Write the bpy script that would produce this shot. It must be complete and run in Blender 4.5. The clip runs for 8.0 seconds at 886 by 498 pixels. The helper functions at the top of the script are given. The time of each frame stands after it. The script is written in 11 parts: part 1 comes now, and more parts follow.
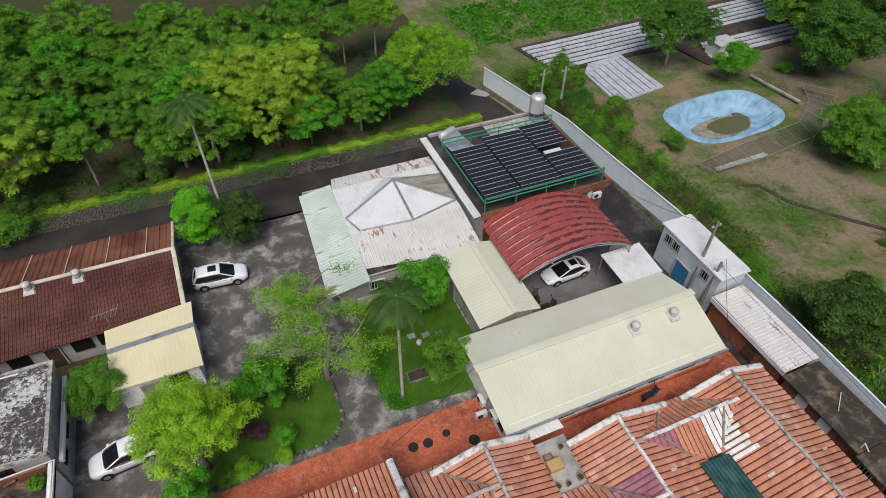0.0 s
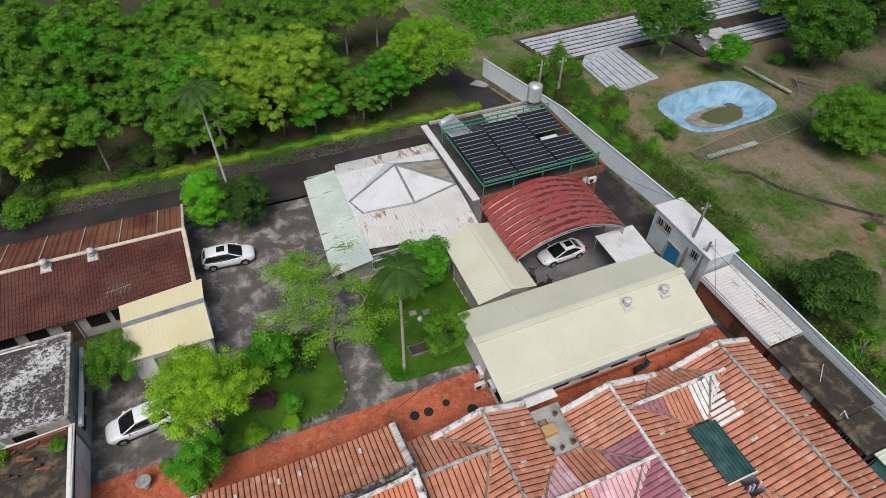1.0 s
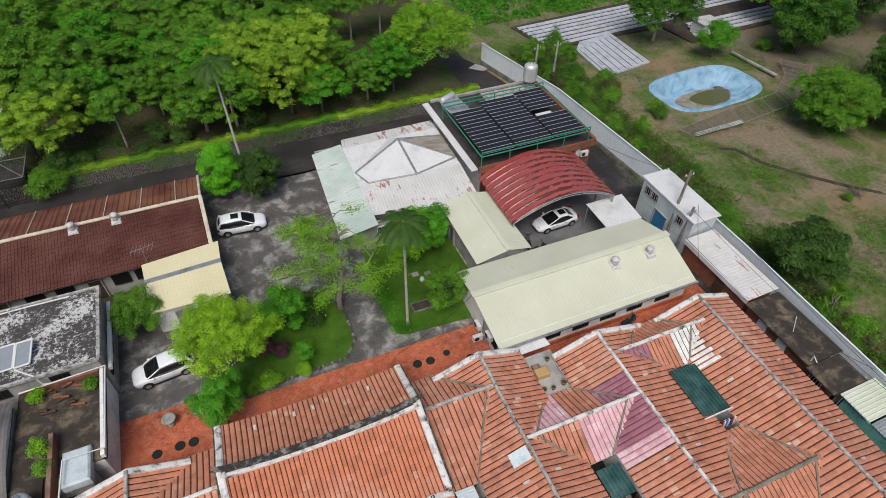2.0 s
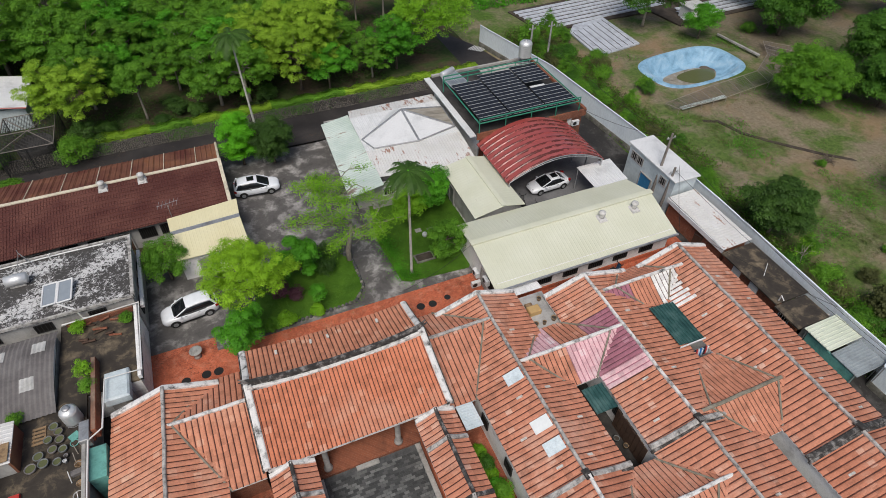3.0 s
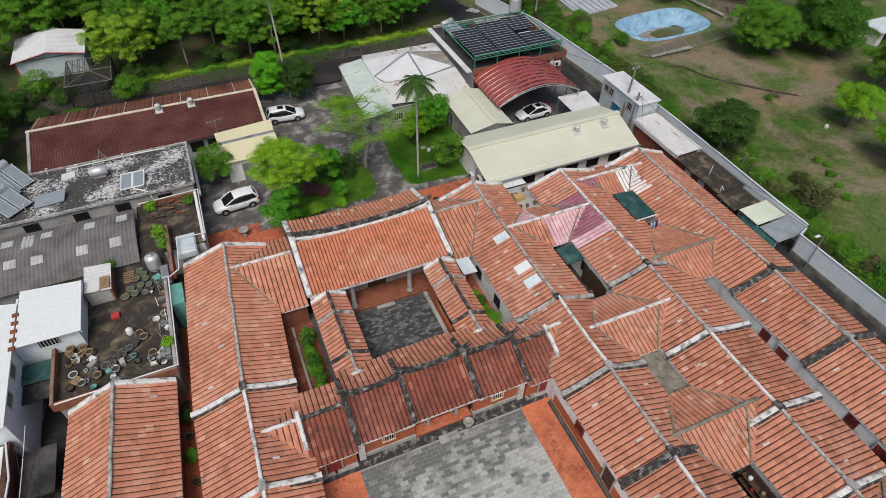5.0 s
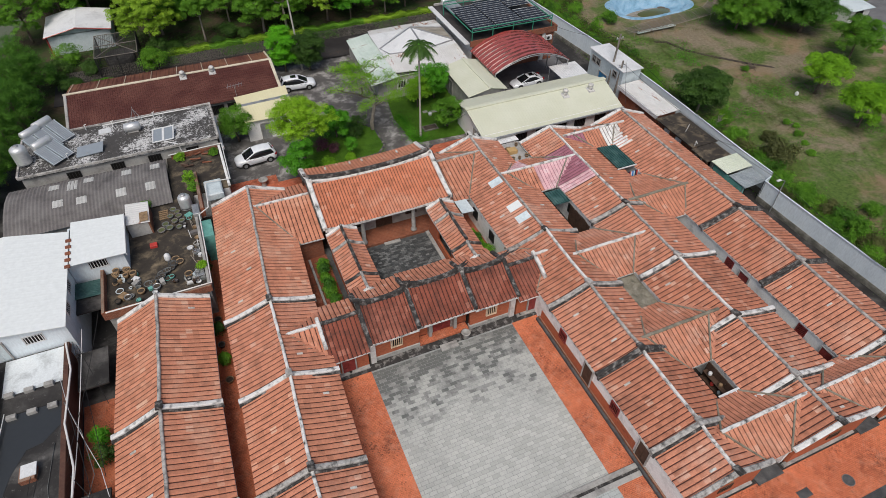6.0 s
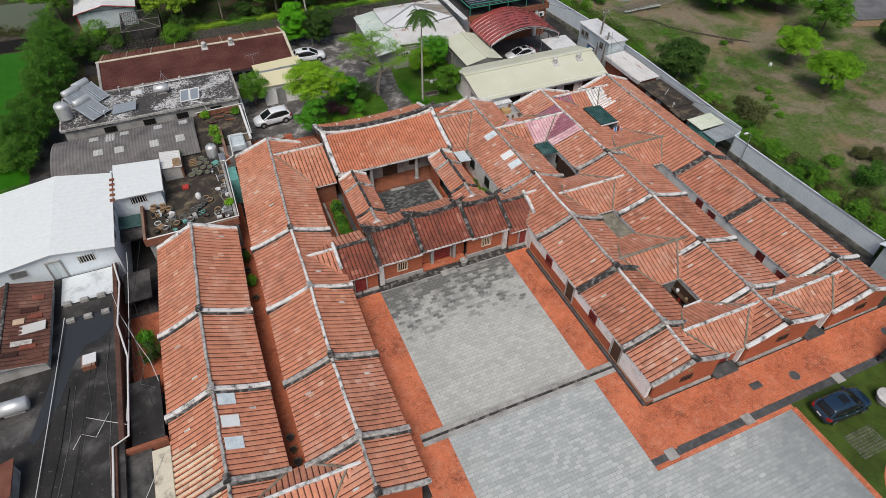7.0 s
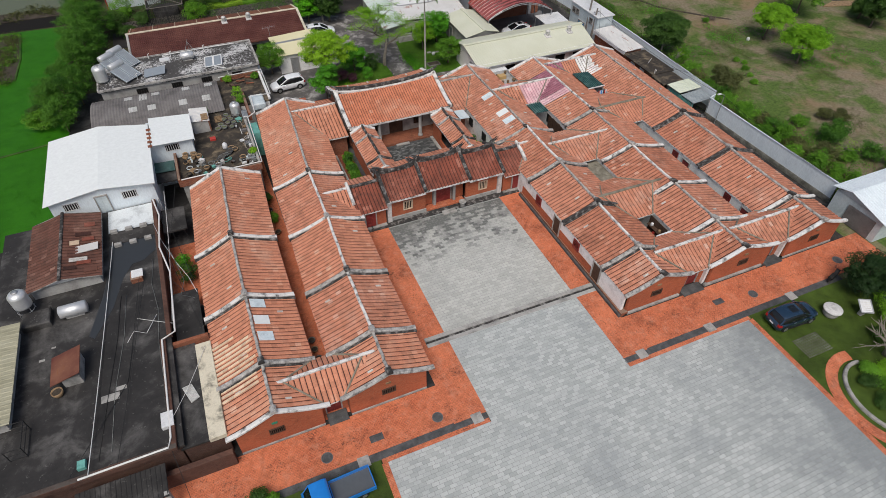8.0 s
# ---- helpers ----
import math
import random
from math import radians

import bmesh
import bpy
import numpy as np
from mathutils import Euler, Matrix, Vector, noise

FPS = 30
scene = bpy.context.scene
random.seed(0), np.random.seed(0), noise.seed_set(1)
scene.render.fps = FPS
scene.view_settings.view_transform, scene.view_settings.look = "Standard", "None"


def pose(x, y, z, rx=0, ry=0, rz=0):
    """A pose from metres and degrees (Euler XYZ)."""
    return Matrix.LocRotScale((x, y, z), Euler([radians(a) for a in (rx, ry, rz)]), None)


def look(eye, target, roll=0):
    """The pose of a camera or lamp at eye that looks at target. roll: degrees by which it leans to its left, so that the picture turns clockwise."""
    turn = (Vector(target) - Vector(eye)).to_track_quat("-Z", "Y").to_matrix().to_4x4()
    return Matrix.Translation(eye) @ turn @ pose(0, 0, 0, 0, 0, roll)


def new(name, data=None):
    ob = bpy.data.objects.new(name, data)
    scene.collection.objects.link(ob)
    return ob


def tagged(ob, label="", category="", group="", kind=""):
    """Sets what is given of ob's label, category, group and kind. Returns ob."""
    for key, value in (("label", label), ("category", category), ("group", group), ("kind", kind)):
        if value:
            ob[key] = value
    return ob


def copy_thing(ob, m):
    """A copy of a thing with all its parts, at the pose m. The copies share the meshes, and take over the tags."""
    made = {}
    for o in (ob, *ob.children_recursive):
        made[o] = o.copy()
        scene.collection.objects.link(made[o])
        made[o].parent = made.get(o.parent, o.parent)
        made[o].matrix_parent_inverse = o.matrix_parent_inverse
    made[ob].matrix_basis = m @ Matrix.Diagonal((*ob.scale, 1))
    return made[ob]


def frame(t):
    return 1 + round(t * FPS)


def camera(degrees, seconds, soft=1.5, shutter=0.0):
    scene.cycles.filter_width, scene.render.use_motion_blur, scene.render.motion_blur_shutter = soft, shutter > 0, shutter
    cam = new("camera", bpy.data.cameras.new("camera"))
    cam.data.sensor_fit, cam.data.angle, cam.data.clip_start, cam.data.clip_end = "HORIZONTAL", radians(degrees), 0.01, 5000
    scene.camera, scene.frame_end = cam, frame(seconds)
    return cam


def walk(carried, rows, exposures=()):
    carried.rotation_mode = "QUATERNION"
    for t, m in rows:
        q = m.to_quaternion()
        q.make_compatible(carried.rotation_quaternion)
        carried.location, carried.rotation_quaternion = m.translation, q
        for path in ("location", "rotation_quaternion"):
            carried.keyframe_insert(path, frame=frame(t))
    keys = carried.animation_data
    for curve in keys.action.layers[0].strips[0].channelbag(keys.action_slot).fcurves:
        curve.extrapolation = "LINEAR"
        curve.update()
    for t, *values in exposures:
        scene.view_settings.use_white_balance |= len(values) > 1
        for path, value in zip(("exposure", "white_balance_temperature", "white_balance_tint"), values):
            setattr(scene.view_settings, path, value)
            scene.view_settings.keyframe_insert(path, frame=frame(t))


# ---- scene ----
cam = camera(73.96, 8.0, soft=0.5)
# seconds, eye x y z, yaw, pitch, roll
PATH = [
    (0.0, 0.064, -0.310, 38.196, -23.564, -44.640, 1.046),
    (0.5, -0.284, -1.127, 38.348, -23.566, -44.734, 1.093),
    (1.0, -0.886, -2.523, 38.471, -23.574, -44.798, 1.118),
    (1.5, -1.702, -4.393, 38.573, -23.587, -44.835, 1.124),
    (2.0, -2.695, -6.649, 38.657, -23.604, -44.848, 1.113),
    (2.5, -3.835, -9.223, 38.729, -23.622, -44.841, 1.087),
    (3.0, -5.096, -12.061, 38.794, -23.640, -44.818, 1.049),
    (3.5, -6.455, -15.119, 38.855, -23.657, -44.780, 1.002),
    (4.0, -7.894, -18.367, 38.915, -23.670, -44.731, 0.946),
    (4.5, -9.396, -21.780, 38.978, -23.678, -44.675, 0.886),
    (5.0, -10.951, -25.340, 39.046, -23.679, -44.615, 0.823),
    (5.5, -12.548, -29.031, 39.121, -23.672, -44.554, 0.760),
    (6.0, -14.182, -32.839, 39.204, -23.654, -44.495, 0.699),
    (6.5, -15.847, -36.746, 39.296, -23.625, -44.442, 0.642),
    (7.0, -17.542, -40.733, 39.398, -23.581, -44.397, 0.592),
    (7.5, -19.266, -44.772, 39.510, -23.523, -44.365, 0.551),
    (8.0, -21.019, -48.828, 39.631, -23.447, -44.347, 0.521),
]
walk(cam, [(t, pose(x, y, z, 90 + pitch, 0, yaw) @ pose(0, 0, 0, 0, 0, roll)) for t, x, y, z, yaw, pitch, roll in PATH],
     exposures=[(0.0, 0.0), (8.0, -0.09)])

# ---- light: bright overcast sky ----
world = bpy.data.worlds.new("sky")
scene.world = world
world.use_nodes = True
wn = world.node_tree.nodes
sky = wn.new("ShaderNodeTexSky")
sky.sky_type = "NISHITA"
sky.sun_disc = False
sky.sun_elevation, sky.sun_rotation = radians(58), radians(210)
sky.air_density, sky.dust_density, sky.ozone_density = 1.0, 4.0, 1.0
wn["Background"].inputs["Strength"].default_value = 0.098
world.node_tree.links.new(sky.outputs["Color"], wn["Background"].inputs["Color"])
sun_data = bpy.data.lights.new("sun", "SUN")
sun_data.energy, sun_data.angle, sun_data.color = 2.15, radians(30), (1.0, 0.965, 0.91)
sun = new("sun", sun_data)
sun.matrix_world = look((0, 0, 0), (0.53 * math.sin(radians(30)), 0.53 * math.cos(radians(30)), -0.848))

# ---- materials ----
def nodes_of(name):
    m = bpy.data.materials.new(name)
    m.use_nodes = True
    t = m.node_tree
    return m, t, t.nodes, t.links, t.nodes["Principled BSDF"]


def ramp(t, fac, stops):
    r = t.nodes.new("ShaderNodeValToRGB")
    e = r.color_ramp.elements
    while len(e) < len(stops):
        e.new(0.5)
    for el, (p, c) in zip(e, stops):
        el.position = p
        el.color = (*c, 1) if len(c) == 3 else c
    t.links.new(fac, r.inputs[0])
    return r.outputs[0]


def noise_tex(t, vec, scale, detail=4, rough=0.6, warp=0.0):
    n = t.nodes.new("ShaderNodeTexNoise")
    n.inputs["Scale"].default_value, n.inputs["Detail"].default_value = scale, detail
    n.inputs["Roughness"].default_value, n.inputs["Distortion"].default_value = rough, warp
    t.links.new(vec, n.inputs["Vector"])
    return n.outputs["Fac"]


def mix(t, fac, a, b, mode="MIX"):
    n = t.nodes.new("ShaderNodeMix")
    n.data_type, n.blend_type = "RGBA", mode
    for sock, v in ((n.inputs[0], fac), (n.inputs[6], a), (n.inputs[7], b)):
        if isinstance(v, (int, float)):
            sock.default_value = v
        elif isinstance(v, tuple):
            sock.default_value = (*v, 1)
        else:
            t.links.new(v, sock)
    return n.outputs[2]


def mathn(t, op, a, b=None, clamp=False):
    n = t.nodes.new("ShaderNodeMath")
    n.operation, n.use_clamp = op, clamp
    for i, v in enumerate((a, b)):
        if v is None:
            continue
        if isinstance(v, (int, float)):
            n.inputs[i].default_value = v
        else:
            t.links.new(v, n.inputs[i])
    return n.outputs[0]


def place(t, scale=(1, 1, 1)):
    g = t.nodes.new("ShaderNodeNewGeometry")
    if scale == (1, 1, 1):
        return g.outputs["Position"]
    m = t.nodes.new("ShaderNodeMapping")
    m.inputs["Scale"].default_value = scale
    t.links.new(g.outputs["Position"], m.inputs["Vector"])
    return m.outputs["Vector"]


def bump(t, bsdf, height, strength=0.3, dist=0.03):
    b = t.nodes.new("ShaderNodeBump")
    b.inputs["Strength"].default_value, b.inputs["Distance"].default_value = strength, dist
    t.links.new(height, b.inputs["Height"])
    t.links.new(b.outputs["Normal"], bsdf.inputs["Normal"])


def worn(name, base, dark=None, light=None, scale=0.5, amount=0.5, rough=0.8, metal=0.0, grain=8.0, spec=0.3, stretch=(1, 1, 1), vary=0.0, bumps=0.25, fleck=0.0):
    """A weathered surface: the base colour with broad dark and light patches, fine grain and a small relief."""
    m, t, n, l, b = nodes_of(name)
    dark = dark or tuple(c * 0.55 for c in base)
    light = light or tuple(min(1, c * 1.3) for c in base)
    p = place(t, stretch)
    broad = noise_tex(t, p, scale, 6, 0.65, 0.3)
    fine = noise_tex(t, p, grain, 4, 0.7)
    c = ramp(t, broad, [(0.5 - 0.28 * amount - 0.12, dark), (0.5, base), (0.5 + 0.28 * (1 - amount) + 0.16, light)])
    c = mix(t, 0.35, c, ramp(t, fine, [(0.3, (0.45, 0.45, 0.45)), (0.7, (1, 1, 1))]), "MULTIPLY")
    if fleck:  # small pale flecks of lime
        c = mix(t, ramp(t, noise_tex(t, p, 2.6, 6, 0.75, 0.3), [(0.615, (0, 0, 0)), (0.66, (fleck, fleck, fleck))]), c, light)
    if vary:
        o = n.new("ShaderNodeObjectInfo")
        c = mix(t, vary, c, ramp(t, o.outputs["Random"], [(0, tuple(x * 0.5 for x in base)), (1, light)]))
    l.new(c, b.inputs["Base Color"])
    b.inputs["Roughness"].default_value, b.inputs["Metallic"].default_value = rough, metal
    b.inputs["Specular IOR Level"].default_value = spec
    bump(t, b, fine, bumps, 0.02)
    return m


def plain(name, c, rough=0.5, metal=0.0, spec=0.4, coat=0.0):
    m, t, n, l, b = nodes_of(name)
    fine = noise_tex(t, place(t), 3.0, 4)
    l.new(mix(t, 0.25, c, ramp(t, fine, [(0.3, tuple(x * 0.6 for x in c)), (0.7, c)])), b.inputs["Base Color"])
    b.inputs["Roughness"].default_value, b.inputs["Metallic"].default_value = rough, metal
    b.inputs["Specular IOR Level"].default_value, b.inputs["Coat Weight"].default_value = spec, coat
    return m


def tile_mat(name, base, pale, dark, dirt=0.45):
    """Terracotta roof tile: each tile differs a little, with bleached and sooty patches."""
    m, t, n, l, b = nodes_of(name)
    p = place(t)
    s = n.new("ShaderNodeVectorMath")
    s.operation = "SNAP"
    s.inputs[1].default_value = (0.42, 0.42, 50.0)
    l.new(p, s.inputs[0])
    w = n.new("ShaderNodeTexWhiteNoise")
    l.new(s.outputs[0], w.inputs["Vector"])
    one = ramp(t, w.outputs["Value"], [(0.0, tuple(c * 0.80 for c in base)), (0.5, base), (0.95, tuple(c * 1.06 for c in base)), (1.0, pale)])
    broad = noise_tex(t, p, 0.22, 6, 0.7, 0.4)
    fine = noise_tex(t, p, 7.0, 5, 0.8)
    c = mix(t, ramp(t, broad, [(0.52, (0, 0, 0)), (0.72, (0.75, 0.75, 0.75))]), one, pale)
    c = mix(t, ramp(t, noise_tex(t, p, 0.55, 8, 0.75, 0.5), [(0.62 - 0.2 * dirt, (0, 0, 0)), (0.8 - 0.1 * dirt, (0.85, 0.85, 0.85))]), c, dark)
    c = mix(t, 0.36, c, ramp(t, fine, [(0.32, (0.4, 0.36, 0.33)), (0.58, (1, 1, 1))]), "MULTIPLY")
    l.new(c, b.inputs["Base Color"])
    b.inputs["Roughness"].default_value = 0.78
    b.inputs["Specular IOR Level"].default_value = 0.25
    bump(t, b, fine, 0.5, 0.02)
    return m


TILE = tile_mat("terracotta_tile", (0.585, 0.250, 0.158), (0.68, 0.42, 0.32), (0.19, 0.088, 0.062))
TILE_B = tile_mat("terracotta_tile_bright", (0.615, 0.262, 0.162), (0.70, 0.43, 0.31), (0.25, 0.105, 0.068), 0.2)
# Pan colour holds both dirt and the shade between the cover tiles.
PAN = tile_mat("pan_tile_dirty_shaded", (0.105, 0.043, 0.032), (0.24, 0.10, 0.07), (0.022, 0.015, 0.014), 0.75)
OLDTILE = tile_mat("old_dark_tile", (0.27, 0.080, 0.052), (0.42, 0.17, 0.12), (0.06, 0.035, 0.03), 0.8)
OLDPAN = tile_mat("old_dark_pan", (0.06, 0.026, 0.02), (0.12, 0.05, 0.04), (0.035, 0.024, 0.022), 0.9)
PINK = tile_mat("pink_painted_tile", (0.72, 0.45, 0.48), (0.82, 0.70, 0.71), (0.45, 0.22, 0.25), 0.25)
PINKPAN = tile_mat("pink_painted_pan", (0.40, 0.18, 0.23), (0.5, 0.28, 0.32), (0.16, 0.08, 0.10), 0.4)
MAROON = tile_mat("faded_maroon_tile", (0.36, 0.145, 0.19), (0.5, 0.27, 0.32), (0.16, 0.07, 0.09), 0.4)
MAROONPAN = tile_mat("faded_maroon_pan", (0.16, 0.07, 0.09), (0.22, 0.1, 0.12), (0.07, 0.04, 0.05), 0.5)
RUINTILE = tile_mat("old_brown_tile", (0.15, 0.068, 0.05), (0.30, 0.17, 0.13), (0.05, 0.034, 0.03), 0.7)
TILE_H = tile_mat("terracotta_tile_hall", (0.62, 0.220, 0.122), (0.68, 0.36, 0.25), (0.24, 0.10, 0.065), 0.15)
TILE_C = tile_mat("terracotta_tile_brown", (0.525, 0.212, 0.130), (0.64, 0.38, 0.28), (0.15, 0.07, 0.05), 0.6)
WHITETILE = tile_mat("white_painted_tile", (0.80, 0.79, 0.77), (0.85, 0.85, 0.84), (0.5, 0.47, 0.44), 0.2)
CREAMTILE = tile_mat("cream_worn_tile", (0.74, 0.56, 0.40), (0.80, 0.70, 0.55), (0.35, 0.2, 0.13), 0.3)
MORTAR = worn("weathered_mortar", (0.40, 0.385, 0.365), (0.025, 0.024, 0.024), (0.78, 0.76, 0.73), 2.4, 0.40, 0.9, grain=16)
WHITEMORTAR = worn("whitewashed_mortar", (0.74, 0.73, 0.71), (0.05, 0.049, 0.048), (0.87, 0.865, 0.855), 1.6, 0.25, 0.9, grain=14)
# Soot on ridges and verges; also the dark shading line at roof steps.
BLACKMORTAR = worn("sooty_and_step_shade_mortar", (0.055, 0.052, 0.050), (0.018, 0.018, 0.018), (0.5, 0.48, 0.46), 2.2, 0.5, 0.9, grain=14)
PALETILE = worn("pale_glass_tile", (0.62, 0.60, 0.56), (0.30, 0.27, 0.24), (0.74, 0.73, 0.70), 3.0, 0.4, 0.4)
VALLEY = worn("grey_valley_mortar", (0.24, 0.22, 0.17), (0.09, 0.085, 0.07), (0.4, 0.37, 0.31), 1.5, 0.5, 0.9)


def brick_mat(name, c1, c2, joint, bw=0.22, bh=0.075, dirt=0.3, flat=False, stain=(0.05, 0.03, 0.025), specks=False):
    m, t, n, l, b = nodes_of(name)
    p = place(t)
    if not flat:  # walls: run along x + y, rise with z
        sep, com = n.new("ShaderNodeSeparateXYZ"), n.new("ShaderNodeCombineXYZ")
        l.new(p, sep.inputs[0])
        l.new(mathn(t, "ADD", sep.outputs[0], sep.outputs[1]), com.inputs[0])
        l.new(sep.outputs[2], com.inputs[1])
        vec = com.outputs[0]
    else:
        vec = p
    br = n.new("ShaderNodeTexBrick")
    l.new(vec, br.inputs["Vector"])
    br.inputs["Scale"].default_value = 1.0
    br.inputs["Brick Width"].default_value, br.inputs["Row Height"].default_value = bw, bh
    br.inputs["Mortar Size"].default_value = 0.006
    br.inputs["Color1"].default_value, br.inputs["Color2"].default_value, br.inputs["Mortar"].default_value = (*c1, 1), (*c2, 1), (*joint, 1)
    broad = noise_tex(t, p, 0.7, 8, 0.7, 0.4)
    fine = noise_tex(t, p, 6, 5, 0.7)
    c = mix(t, ramp(t, broad, [(0.62 - 0.25 * dirt, (0, 0, 0)), (0.84 - 0.18 * dirt, (0.9, 0.9, 0.9))]), br.outputs["Color"], stain)
    c = mix(t, ramp(t, noise_tex(t, p, 0.35, 5), [(0.42, (0, 0, 0)), (0.70, (0.6, 0.6, 0.6))]), c, tuple(min(1, x * 1.35) for x in c1))
    c = mix(t, 0.4, c, ramp(t, fine, [(0.3, (0.5, 0.5, 0.5)), (0.65, (1, 1, 1))]), "MULTIPLY")
    if specks:  # moss dots in the joints, gathered in patches
        dots = mathn(t, "ADD", noise_tex(t, p, 8.0, 4, 0.7), mathn(t, "MULTIPLY", noise_tex(t, p, 0.5, 4, 0.6), 0.55))
        c = mix(t, ramp(t, dots, [(0.86, (0, 0, 0)), (0.97, (0.7, 0.7, 0.7))]), c, (0.07, 0.036, 0.028))
        c = mix(t, ramp(t, noise_tex(t, p, 1.3, 6, 0.75), [(0.50, (0, 0, 0)), (0.72, (0.45, 0.45, 0.45))]), c, (0.66, 0.33, 0.22))
    l.new(c, b.inputs["Base Color"])
    b.inputs["Roughness"].default_value = 0.88
    b.inputs["Specular IOR Level"].default_value = 0.2
    bump(t, b, br.outputs["Fac"], -0.4, 0.01)
    return m


BRICK = brick_mat("orange_brick_wall", (0.45, 0.128, 0.062), (0.35, 0.095, 0.047), (0.33, 0.16, 0.10))
DARKBRICK = brick_mat("mouldy_dark_brick", (0.13, 0.066, 0.048), (0.09, 0.045, 0.036), (0.10, 0.085, 0.075), dirt=0.8)
OLDBRICK = brick_mat("old_red_brick_wall", (0.28, 0.10, 0.055), (0.19, 0.066, 0.04), (0.28, 0.2, 0.15), dirt=0.6)
PAVEBRICK = brick_mat("red_brick_paving", (0.64, 0.200, 0.098), (0.53, 0.150, 0.076), (0.17, 0.065, 0.045), 0.23, 0.115, 0.5, True, (0.06, 0.03, 0.024), True)
REARBRICK = brick_mat("mossy_brick_paving", (0.60, 0.165, 0.085), (0.48, 0.122, 0.064), (0.17, 0.06, 0.04), 0.23, 0.115, 0.72, True, (0.05, 0.024, 0.018), True)
# Brick with moss, its colour also lowered for the shade of the passages.
SHADEMOSSBRICK = brick_mat("shaded_mossy_brick_floor", (0.34, 0.10, 0.055), (0.24, 0.07, 0.04), (0.12, 0.06, 0.04), 0.23, 0.115, 0.75, True, (0.045, 0.034, 0.02), True)
PLASTER = worn("white_plaster", (0.87, 0.865, 0.855), (0.60, 0.59, 0.58), (0.90, 0.90, 0.89), 0.8, 0.3, 0.85)
GREYPLASTER = worn("grey_cement_render", (0.40, 0.39, 0.37), (0.15, 0.145, 0.14), (0.55, 0.54, 0.52), 0.6, 0.5, 0.9)
STONE = worn("grey_granite", (0.38, 0.37, 0.35), (0.14, 0.135, 0.13), (0.5, 0.49, 0.47), 1.1, 0.5, 0.85)
DARKSTONE = worn("dark_slate_stone", (0.085, 0.088, 0.09), (0.04, 0.04, 0.042), (0.16, 0.165, 0.165), 1.4, 0.5, 0.7)
MOULDWALL = worn("mouldy_grey_concrete", (0.17, 0.165, 0.14), (0.05, 0.05, 0.04), (0.36, 0.35, 0.31), 1.2, 0.55, 0.9)
JOINTSAND = worn("grey_joint_sand", (0.33, 0.34, 0.33), (0.20, 0.205, 0.20), (0.40, 0.41, 0.40), 0.8, 0.5, 0.9)
REDWOOD = worn("red_lacquered_door", (0.23, 0.035, 0.032), (0.10, 0.02, 0.02), (0.34, 0.08, 0.075), 2.0, 0.5, 0.55)
DARKWOOD = worn("dark_brown_timber", (0.085, 0.05, 0.034), None, None, 2.0, 0.5, 0.7)
DARKIN = plain("dark_interior", (0.016, 0.015, 0.014), 0.9, spec=0.1)
CONCRETE = worn("stained_concrete", (0.125, 0.118, 0.113), (0.045, 0.042, 0.040), (0.48, 0.46, 0.44), 0.6, 0.80, 0.85, grain=5)
GREYFLOOR = worn("grey_concrete_floor", (0.165, 0.165, 0.17), (0.09, 0.09, 0.092), (0.24, 0.24, 0.245), 0.4, 0.5, 0.8, grain=5)
# The deep shade of narrow alleys and wells is put into this colour.
ALLEYFLOOR = worn("shaded_alley_cement", (0.042, 0.038, 0.035), (0.018, 0.017, 0.016), (0.10, 0.09, 0.08), 0.9, 0.5, 0.85, grain=5)
DARKFLOOR = worn("dark_mouldy_cement", (0.036, 0.034, 0.033), (0.015, 0.0145, 0.0145), (0.18, 0.173, 0.165), 0.4, 0.50, 0.7, grain=3, fleck=0.55)
ASPHALT = worn("wet_dark_asphalt", (0.038, 0.034, 0.034), (0.020, 0.018, 0.018), (0.075, 0.066, 0.062), 0.25, 0.5, 0.7, grain=9)
BLACKROOF = worn("black_roof_membrane_peeling", (0.050, 0.047, 0.045), (0.022, 0.021, 0.021), (0.13, 0.125, 0.12), 0.5, 0.4, 0.85, fleck=0.5)
METALWHITE = worn("white_metal_sheet", (0.74, 0.75, 0.755), (0.56, 0.57, 0.575), (0.80, 0.81, 0.815), 0.5, 0.35, 0.45, 0.0)
FENCE = worn("pale_blue_grey_metal_sheet", (0.82, 0.90, 0.95), (0.70, 0.78, 0.84), (0.88, 0.94, 0.97), 0.3, 0.4, 0.32, 0.0, spec=0.6, stretch=(1, 1, 0.3))
BLUEMETAL = worn("pale_blue_painted_metal", (0.60, 0.68, 0.71), (0.42, 0.49, 0.52), (0.72, 0.78, 0.79), 0.6, 0.35, 0.5)
OLIVESHEET = worn("pale_olive_sheet", (0.40, 0.38, 0.27), (0.26, 0.25, 0.17), (0.50, 0.48, 0.36), 0.7, 0.45, 0.6, stretch=(0.4, 2, 1))
MOULDCREAM = worn("cream_paint_with_black_mould", (0.70, 0.64, 0.50), (0.06, 0.055, 0.05), (0.76, 0.71, 0.58), 1.1, 0.36, 0.8)
TANSHEET = worn("dirty_beige_sheet", (0.36, 0.33, 0.28), (0.17, 0.15, 0.12), (0.52, 0.5, 0.45), 0.9, 0.5, 0.6, stretch=(0.4, 2, 1))


